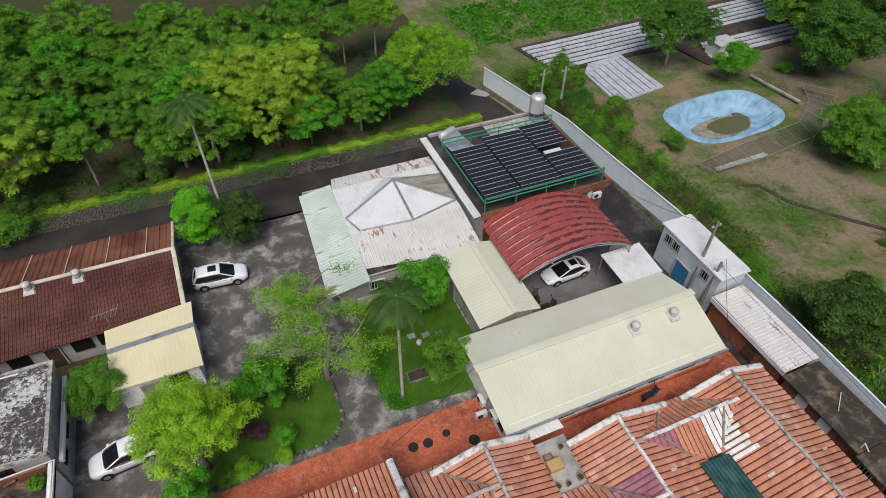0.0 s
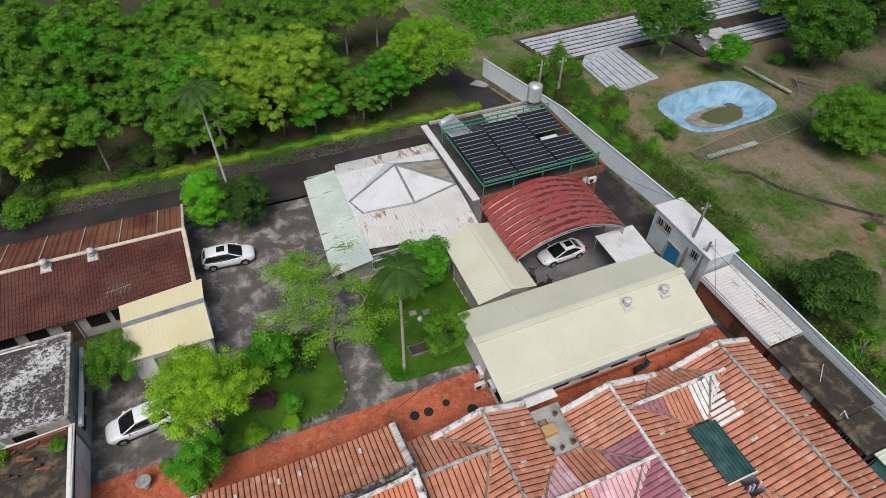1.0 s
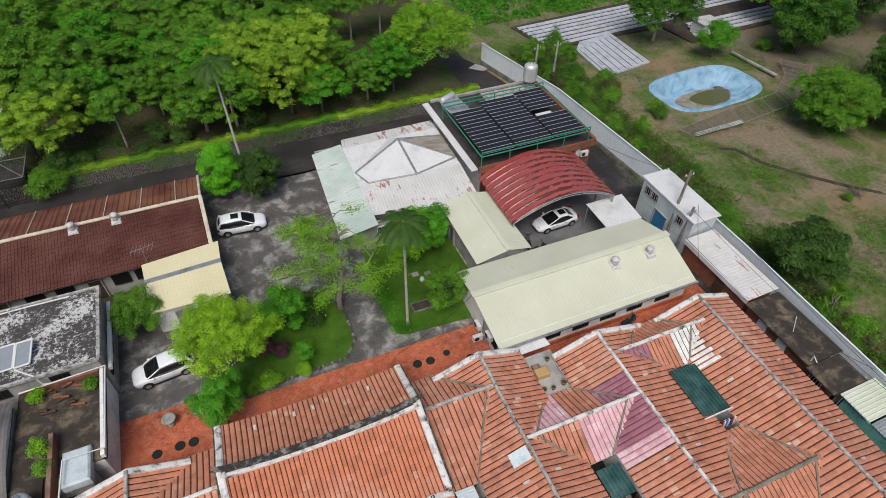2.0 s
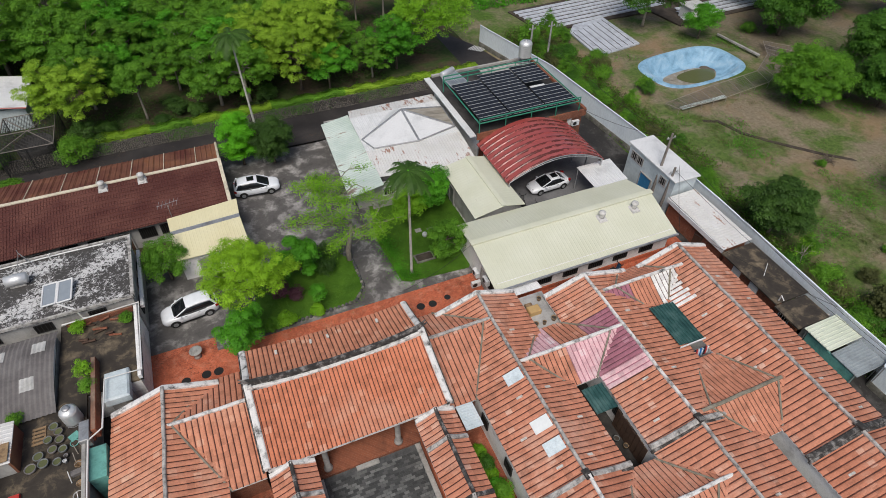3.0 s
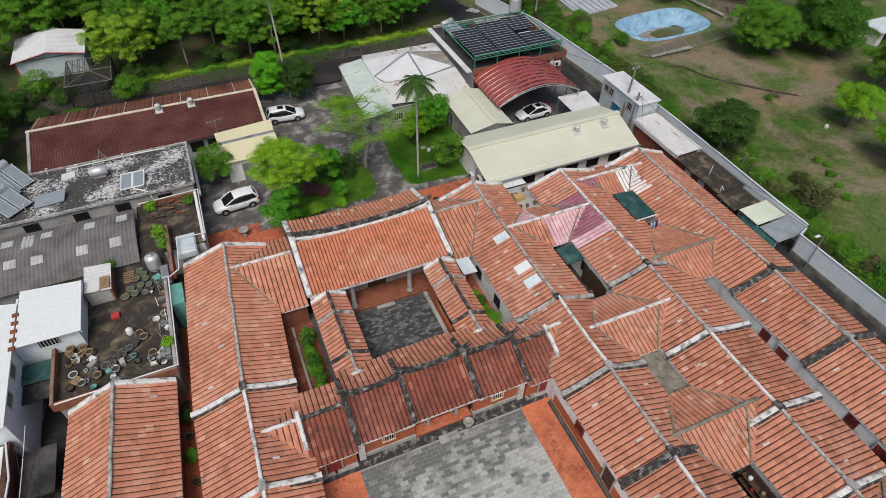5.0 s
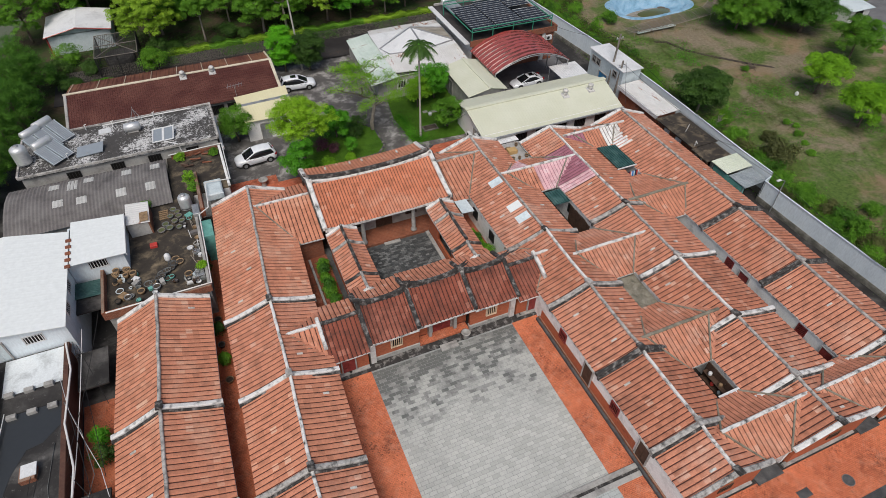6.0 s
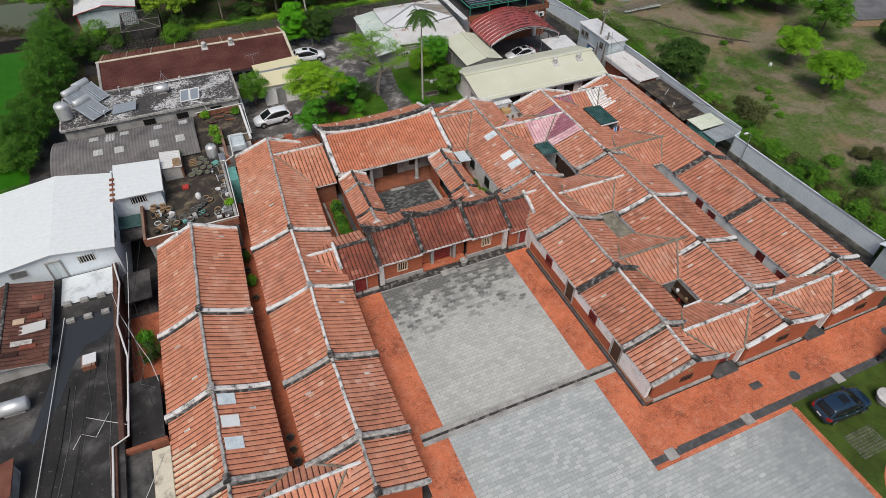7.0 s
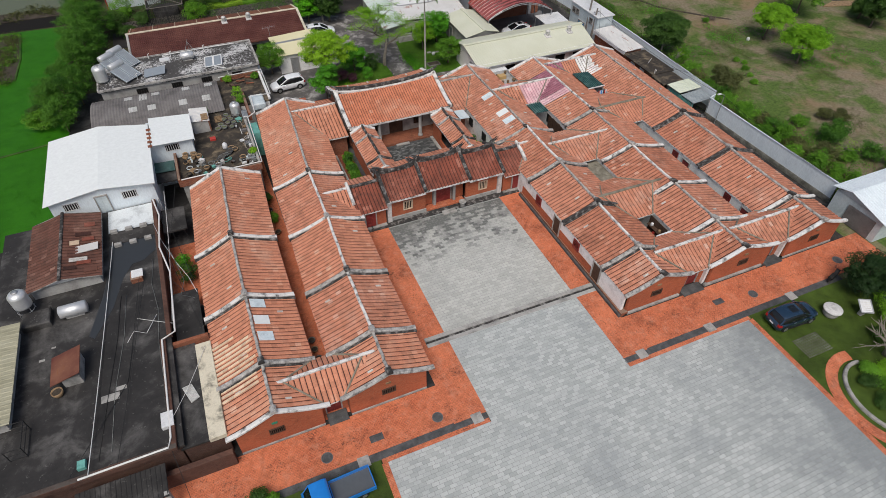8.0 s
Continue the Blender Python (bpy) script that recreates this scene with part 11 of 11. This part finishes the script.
# plaza corner
tree("cypress", "dense dark green cypress shrub at the plaza corner", 27.6, -31.2, 4.6, 2.5, 2.3, LEAF_CYPRESS, BARK, 0, 0.0, 150, 0.5, 100, 0.17, 260, 4, 0.1, 0.95)


def pruned_tree(x, y, seed):
    """A stout stem with long bare limbs that were cut back, each with a brush of straight twigs."""
    g = random.Random(seed)
    t = thing("pruned_tree", "pruned tree with a brush of bare pale branches", "tree", (x, y, 0), group="trees")
    part("trunk", Form().tube([(x, y, 0), (x - 0.1, y + 0.05, 0.8), (x - 0.25, y + 0.1, 1.6)], 0.2, 8, 0, [0.26, 0.2, 0.17]), PALEBARK, t, "", True)
    limbs, twigs = Form(), Form()
    for k in range(15):
        a = 2 * math.pi * k / 15 + g.uniform(-0.2, 0.2)
        d = Vector((math.cos(a), math.sin(a), g.uniform(0.1, 0.65))).normalized()
        o = Vector((x - 0.25, y + 0.1, 1.2 + g.uniform(0, 0.4)))
        reach = g.uniform(1.5, 2.7)
        mid = o + d * reach * 0.5 + Vector((0, 0, g.uniform(-0.1, 0.2)))
        end = o + d * reach
        limbs.tube([o, mid, end], 0.07, 6, 0, [0.09, 0.065, 0.035])
        for q in range(7):
            st = lerp(mid, end, g.uniform(0.0, 1.0))
            e = (d * 0.9 + Vector((g.uniform(-0.6, 0.6), g.uniform(-0.6, 0.6), g.uniform(-0.2, 0.7)))).normalized()
            twigs.tube([st, st + e * g.uniform(0.5, 1.2)], 0.02, 4, 0, [0.028, 0.012])
    part("limb_crown", limbs, PALEBARK, t, "pale cut-back limbs", True)
    part("twig_spray", twigs, PALEBARK, t, "thin bare grey twigs")


pruned_tree(23.6, -37.0, 261)
for k, (x, y, h, r) in enumerate(((21.0, -39.2, 0.9, 1.0), (22.8, -40.0, 1.1, 1.1), (20.4, -41.4, 0.9, 0.9), (25.6, -36.2, 1.3, 1.1), (27.2, -34.4, 1.6, 1.2), (-25.8, -29.4, 1.2, 0.9), (-24.9, -29.8, 1.0, 0.7), (28.4, -33.0, 1.4, 1.1), (19.9, -38.5, 0.7, 0.8), (20.8, -37.6, 0.8, 0.8), (22.0, -38.3, 0.9, 1.0), (19.5, -40.2, 0.8, 0.8), (21.4, -40.7, 0.8, 0.9), (24.2, -38.6, 1.0, 1.1), (24.6, -35.4, 0.9, 0.9))):
    tree("bed_shrub", "low green shrub in the planted bed", x, y, h, r, r, (LEAF_MID, LEAF_LIME, LEAF_DARK)[k % 3], BARK, 0, 0.0, 26, 0.36, 50, 0.15, 270 + k, 3, 0.04, 0.9, "bed shrubs")


def palm(name, label, x, y, h, z0, fronds, length, seed, mat, lean=(0.0, 0.0)):
    g = random.Random(seed)
    p = thing(name, label, "palm tree", (x, y, z0), group="palms")
    prof = [(0.20, 0), (0.13, 0.06), (0.115, 0.4), (0.10, 0.8), (0.085, 1.0)]
    pts = [(x + lean[0] * s, y + lean[1] * s, z0 + h * s) for _, s in prof]
    part("trunk", Form().tube(pts, 0.15, 10, 0, [r for r, _ in prof]), PALETRUNK, p, "pale smooth ringed trunk", True)
    for k in range(9):
        s = 0.1 + k * 0.1
        if s < 0.95:
            part("ring_scar", Form().tube([(x + lean[0] * s, y + lean[1] * s, z0 + h * s - 0.02), (x + lean[0] * s, y + lean[1] * s, z0 + h * s + 0.02)], 0.16, 10, 0, [0.125 - 0.03 * s] * 2), BARK, p)
    top = Vector(pts[-1])
    part("crownshaft", Form().tube([top, top + Vector((0, 0, 0.9))], 0.13, 8, 0, [0.13, 0.09]), LEAF_BRIGHT, p, "green crownshaft", True)
    top += Vector((0, 0, 0.8))
    for k in range(fronds):
        a = 2 * math.pi * k / fronds + g.uniform(-0.25, 0.25)
        rise = g.uniform(0.1, 0.9)
        spine = []
        for q in range(9):
            s = q / 8
            out = length * (s - 0.12 * s * s)
            z = rise * length * 0.55 * s - length * (0.55 + 0.25 * (1 - rise)) * s * s
            spine.append(top + Vector((math.cos(a) * out, math.sin(a) * out, z)))
        fr = Form()
        fr.tube(spine, 0.03, 4, 0, [0.04 - 0.004 * q for q in range(9)])
        side = Vector((-math.sin(a), math.cos(a), 0))
        for q in range(1, 32):
            s = q / 32 * 8
            i = min(int(s), 7)
            o = lerp(spine[i], spine[i + 1], s - i)
            d = (spine[i + 1] - spine[i]).normalized()
            ll = length * 0.26 * math.sin(math.pi * (0.12 + 0.86 * q / 32)) + 0.1
            for sg in (-1, 1):
                tip = o + side * sg * ll * 0.8 + d * ll * 0.45 - Vector((0, 0, ll * g.uniform(0.2, 0.5)))
                fr.face([o - d * 0.06, o + d * 0.065, tip])
        part("frond", fr, mat, p)
    return p


palm("royal_palm", "slender palm with a pale trunk in the lawn", 6.75, 21.9, 10.6, 0.05, 16, 2.3, 5, LEAF_DARK)
palm("royal_palm", "tall slender palm with a pale trunk by the lane", -2.16, 43.4, 12.9, 0.0, 16, 2.4, 6, LEAF_DARK, (-0.31, 1.9))

# hedge and cobbled bank along the lane
def hedge():
    g = np.random.RandomState(3)
    hd = thing("hedge", "clipped hedge with yellow-green top along the lane", "hedge", (3, 52.6, 0.8))
    for k in range(11):
        x0, x1 = -22 + k * 4.5, -22 + (k + 1) * 4.5
        n = 4200
        pos = np.stack([g.uniform(x0, x1, n), 52.5 + g.uniform(-0.62, 0.62, n), 0.7 + g.uniform(0, 1, n) ** 0.5 * 0.9], 1)
        pos[:, 2] += 0.12 * np.sin(pos[:, 0] * 1.7) + 0.08 * np.sin(pos[:, 0] * 4.1)
        nrm = np.stack([g.normal(size=n) * 0.5, (pos[:, 1] - 52.45) * 1.1 + g.normal(size=n) * 0.3, np.full(n, 0.8)], 1)
        part("leaf_mass", leaf_mesh("leaf_mass", pos, nrm, g.uniform(0.12, 0.22, n), LEAF_MID if k in (2, 5, 6) else LEAF_YELLOW, 300 + k), None, hd)


hedge()


def cobble_bank():
    g = random.Random(9)
    bk = thing("cobble_wall", "sloping retaining wall of dark river cobbles", "retaining wall", (2, 51.5, 0), kind="structure")
    part("backing", Form().loft([[(-32, 51.1, -0.1), (-32, 51.95, 0.95), (-32, 52.2, 0.95), (-32, 52.2, -0.1)], [(27, 51.1, -0.1), (27, 51.95, 0.95), (27, 52.2, 0.95), (27, 52.2, -0.1)]]), DARKFLOOR, bk)
    one = Form().lathe(0, 0, [(0.06, -0.09), (0.13, -0.05), (0.16, 0.02), (0.12, 0.09), (0.04, 0.12)], 7).mesh("cobble", COBBLE, True)
    rest = Form()
    made = 0
    for row in range(7):
        x = -31.8 + g.uniform(0, 0.2)
        while x < 26.5:
            s = row / 7 + 0.08 + g.uniform(-0.04, 0.04)
            y, z = 51.1 + 0.85 * s, 1.05 * s
            w = g.uniform(0.38, 0.8)
            if 2.0 < x < 12.0 and made < 290:
                p = part("cobble", one, COBBLE, bk)
                p.matrix_parent_inverse = Matrix.Identity(4)
                p.matrix_basis = pose(x - 2, y - 51.5, z, -45, g.uniform(-20, 20), g.uniform(0, 90)) @ Matrix.Diagonal((w, w * g.uniform(0.7, 1.1), 0.9, 1))
                made += 1
            else:
                rest.lathe(x, y, [(0.06, z - 0.08), (0.13 * w, z - 0.05), (0.16 * w, z + 0.02), (0.10 * w, z + 0.09)], 6)
            x += 0.24 * w + g.uniform(0.02, 0.12)
    part("cobbles", rest, COBBLE, bk, kind="stuff")


cobble_bank()


def ivy():
    g = np.random.RandomState(12)
    n = 5200
    x = g.uniform(-26, 26, n)
    keep = np.sin(x * 0.55) + 0.6 * np.sin(x * 1.7 + 1) + g.normal(size=n) * 0.5 > 0.35
    x = x[keep]
    s = g.uniform(0, 1, len(x)) ** 0.6
    pos = np.stack([x, 51.0 + 0.85 * s, 0.1 + 1.05 * s], 1)
    nrm = np.stack([g.normal(size=len(x)) * 0.4, np.full(len(x), -0.8), np.full(len(x), 0.7)], 1)
    ob = part("bank_creeper", leaf_mesh("bank_creeper", pos, nrm, g.uniform(0.1, 0.22, len(x)), LEAF_DARK, 305), None, None)
    tagged(ob, "dark creeper hanging over the cobbled bank", "creeper", kind="stuff")


ivy()


def scatter(name, label, area, n, size, mat, seed, z=0.0, keep=None, tall=1.0, lie=0.8):
    """Blades and small leaves strewn over a piece of ground, in tufts."""
    g = np.random.RandomState(seed)
    pos = []
    while len(pos) < n:
        cx, cy = g.uniform(area[0], area[1]), g.uniform(area[2], area[3])
        if keep and not keep(cx, cy):
            continue
        k = g.randint(6, 22)
        r = g.uniform(0.15, 0.7)
        for q in range(k):
            pos.append((cx + g.normal() * r, cy + g.normal() * r, z + abs(g.normal()) * 0.09 * tall))
    pos = np.array(pos[:n])
    nrm = g.normal(size=(n, 3)) * 0.7 + np.array([0, 0, lie])
    ob = part(name, leaf_mesh(name, pos, nrm, size * g.uniform(0.5, 1.4, n), mat, seed, 0.4), None, None)
    tagged(ob, label, "grass", kind="stuff")


def in_field(x, y):
    v = noise.noise((x * 0.11, y * 0.11, 5.0)) + 0.5 * noise.noise((x * 0.35, y * 0.35, 2.0))
    edge = 0.75 if x < 42 else 0.0
    return pool_inside(x, y) > 1.25 and v + edge > 0.16


def in_scrub(x, y):
    reach = 41.0 + 4.5 * noise.noise((x * 0.1, y * 0.13, 7.0)) + (3.0 if y > 24 else 0.0)
    return x < reach and pool_inside(x, y) > 1.2


scatter("field_grass", "patchy green grass and weeds in the field", (36.6, 80, -25, 52), 46000, 0.15, LEAF_OLIVE, 401, 0.02, in_field, 0.8, 2.0)
scatter("field_weeds", "tufts of bright green weeds in the field", (36.6, 74, -25, 50), 34000, 0.15, LEAF_BRIGHT, 402, 0.02, lambda x, y: in_field(x, y) and noise.noise((x * 0.2, y * 0.2, 9)) > 0.0, 1.6)
scatter("scrub_weeds", "rank green weeds along the foot of the fence", (36.5, 47, -22, 62), 42000, 0.22, LEAF_MID, 414, 0.02, in_scrub, 4.5)
scatter("scrub_stalks", "dry olive stalks among the weeds along the fence", (36.5, 48, -22, 62), 34000, 0.24, LEAF_OLIVE, 415, 0.02, in_scrub, 5.0)
scatter("field_litter", "dry brown stalks strewn over the bare earth", (38, 80, -24, 52), 9000, 0.13, LITTER, 416, 0.01, lambda x, y: pool_inside(x, y) > 1.2, 0.15, 3.0)
scatter("lawn_grass", "short lawn grass", (5.6, 14.3, 21.4, 33.4), 9000, 0.11, GRASSBLADE, 403, 0.09, lambda x, y: not (x < 6.2 and y > 30) and not (x > 12 and y < 22.5), 0.4, 2.0)
scatter("bed_grass", "short grass in the planted bed", (-6.6, 2.0, 20.6, 27.6), 8000, 0.12, GRASSBLADE, 404, 0.09, lambda x, y: not (x < -5 and y > 25.5) and not (x > 1 and y > 26), 0.4, 2.0)
scatter("parking_grass", "short grass on the parking strip", (16.6, 28.5, -38, -29.8), 12000, 0.10, PARKGRASS, 405, 0.02, None, 0.2, 3.0)
scatter("truck_grass", "short grass beside the truck", (-24.5, -17.5, -33, -29.8), 5000, 0.10, PARKGRASS, 406, 0.02, None, 0.2, 3.0)
scatter("wood_floor_plants", "low green plants on the shady wood floor", (-33, 27, 53.6, 78), 18000, 0.24, LEAF_DARK, 407, 0.75, lambda x, y: noise.noise((x * 0.15, y * 0.15, 1)) > -0.05 and not (x > 23 and y < 75), 2.0)
for pts, w2, lab in (([(-60, 19.6), (-46, 21.2), (-38.6, 22.4)], 0.3, "dark earth bund across the rice field"), ([(-45.4, 40.3), (-45.2, 47.0), (-45.9, 56.2)], 0.25, "earth path between rice and garden plot")):
    solid("field_bund", Form().sweep([(x, y, 0.02) for x, y in pts], w2, 0.12), LEAF_DARK, lab, "bund", "field bunds", kind="structure")
slab("garden_plot", [(-70, 37.0), (-45.6, 40.2), (-45.3, 47.0), (-46.1, 56.2), (-70, 57.5)], 0.05, SOIL, "dark soil of a small vegetable garden", "garden")
scatter("garden_rows", "patchy vegetables and weeds in the garden plot", (-62, -46.0, 40.0, 56.0), 12000, 0.26, LEAF_OLIVE, 417, 0.06, lambda x, y: (x * 0.9 + y * 0.3) % 1.9 < 1.0 and noise.noise((x * 0.4, y * 0.4, 3)) > -0.2, 2.2)
slab("canal_water", [(-90, 58.8), (-38.5, 57.2), (-38.0, 61.4), (-90, 62.4)], 0.0, DARKIN, "still black water of a narrow canal", "water", thick=0.02)
slab("canal_bank", [(-90, 62.5), (-38.0, 61.5), (-36.5, 64.6), (-90, 66.0)], 0.06, SOIL, "bare brown earth bank of the canal", "bank")
slab("pond_water", [(-90, 66.2), (-40.0, 65.0), (-38.0, 76.0), (-90, 80.0)], 0.0, MUDWATER, "murky green pond beyond the canal", "water", thick=0.02)
scatter("garden_weeds", "bright green leafy crops in the garden plot", (-62, -46.0, 39.0, 56.0), 5000, 0.3, LEAF_MID, 418, 0.06, lambda x, y: noise.noise((x * 0.35, y * 0.35, 8)) > 0.08, 2.6)
scatter("bank_weeds", "weeds along the canal bank", (-62, -38, 61.5, 66.5), 3500, 0.3, LEAF_OLIVE, 419, 0.06, lambda x, y: noise.noise((x * 0.3, y * 0.4, 6)) > 0.05, 3.0)
scatter("rice_blades", "dense vivid green rice plants", (-70, -38.6, 4, 55), 36000, 0.13, RICE, 408, 0.025, None, 0.2, 3.5)
scatter("vegetable_rows", "rows of green vegetables beyond the silver beds", (36, 74, 70.5, 84), 18000, 0.4, LEAF_BRIGHT, 409, 0.1, lambda x, y: (y - 0.05 * x) % 1.6 < 0.9, 2.0)
scatter("fallen_leaves", "scattered leaves and moss on the brick paving", (-8, 12, 16.8, 19.8), 700, 0.08, LEAF_DARK, 410, 0.035, None, 0.05)
scatter("hedge_border", "low bright green border plants round the lawn", (5.6, 7.2, 21.2, 27), 2600, 0.14, LEAF_BRIGHT, 411, 0.15, lambda x, y: x < 6.3 or y < 21.9, 2.2)
for k in range(7):
    solid("road_stripe", Form().loft([[(29.5 + 0.22 * k, 59.5 - 0.21 * k + dx, 0.036) for dx in (0.0,)] + [(30.9 + 0.18 * k, 60.2 - 0.24 * k, 0.036), (30.95 + 0.18 * k, 60.05 - 0.24 * k, 0.036), (29.55 + 0.22 * k, 59.35 - 0.21 * k, 0.036)],
                                     [(29.5 + 0.22 * k, 59.5 - 0.21 * k, 0.042), (30.9 + 0.18 * k, 60.2 - 0.24 * k, 0.042), (30.95 + 0.18 * k, 60.05 - 0.24 * k, 0.042), (29.55 + 0.22 * k, 59.35 - 0.21 * k, 0.042)]]), METALWHITE, "white painted road stripe", "road marking", "road stripes")
scatter("lane_litter", "brown fallen leaves along the wet lane", (-30, 26, 45.6, 51.0), 1500, 0.12, LITTER, 412, 0.035, lambda x, y: noise.noise((x * 0.3, y * 0.6, 4)) > 0.05, 0.05)
scatter("yard_litter", "fallen leaves and dirt on the concrete yard", (-6, 14, 30, 45), 700, 0.1, LITTER, 413, 0.035, lambda x, y: noise.noise((x * 0.3, y * 0.3, 4)) > 0.1, 0.05)


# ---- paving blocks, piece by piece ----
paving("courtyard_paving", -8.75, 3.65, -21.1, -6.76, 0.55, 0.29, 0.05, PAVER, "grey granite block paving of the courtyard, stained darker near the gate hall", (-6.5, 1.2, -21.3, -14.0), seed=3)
paving("forecourt_paving", -8.75, 3.65, -29.87, -21.75, 0.55, 0.29, 0.045, PLAZAPAVER, "light grey granite block paving between the brick bands", (-6.5, 1.2, -29.5, -22.5), seed=4)
paving("plaza_paving", -16.85, 15.95, -51.89, -29.85, 0.55, 0.29, 0.04, PLAZAPAVER, "light grey granite block paving of the open plaza", (-6.0, 1.4, -36.5, -29.85), seed=5)
paving("inner_court_paving", -5.2, 1.2, 0.5, 6.3, 0.36, 0.2, 0.05, DARKPAVER, "dark and pale grey brick paving of the inner court", (-5.0, 1.0, 0.5, 3.8), seed=6)
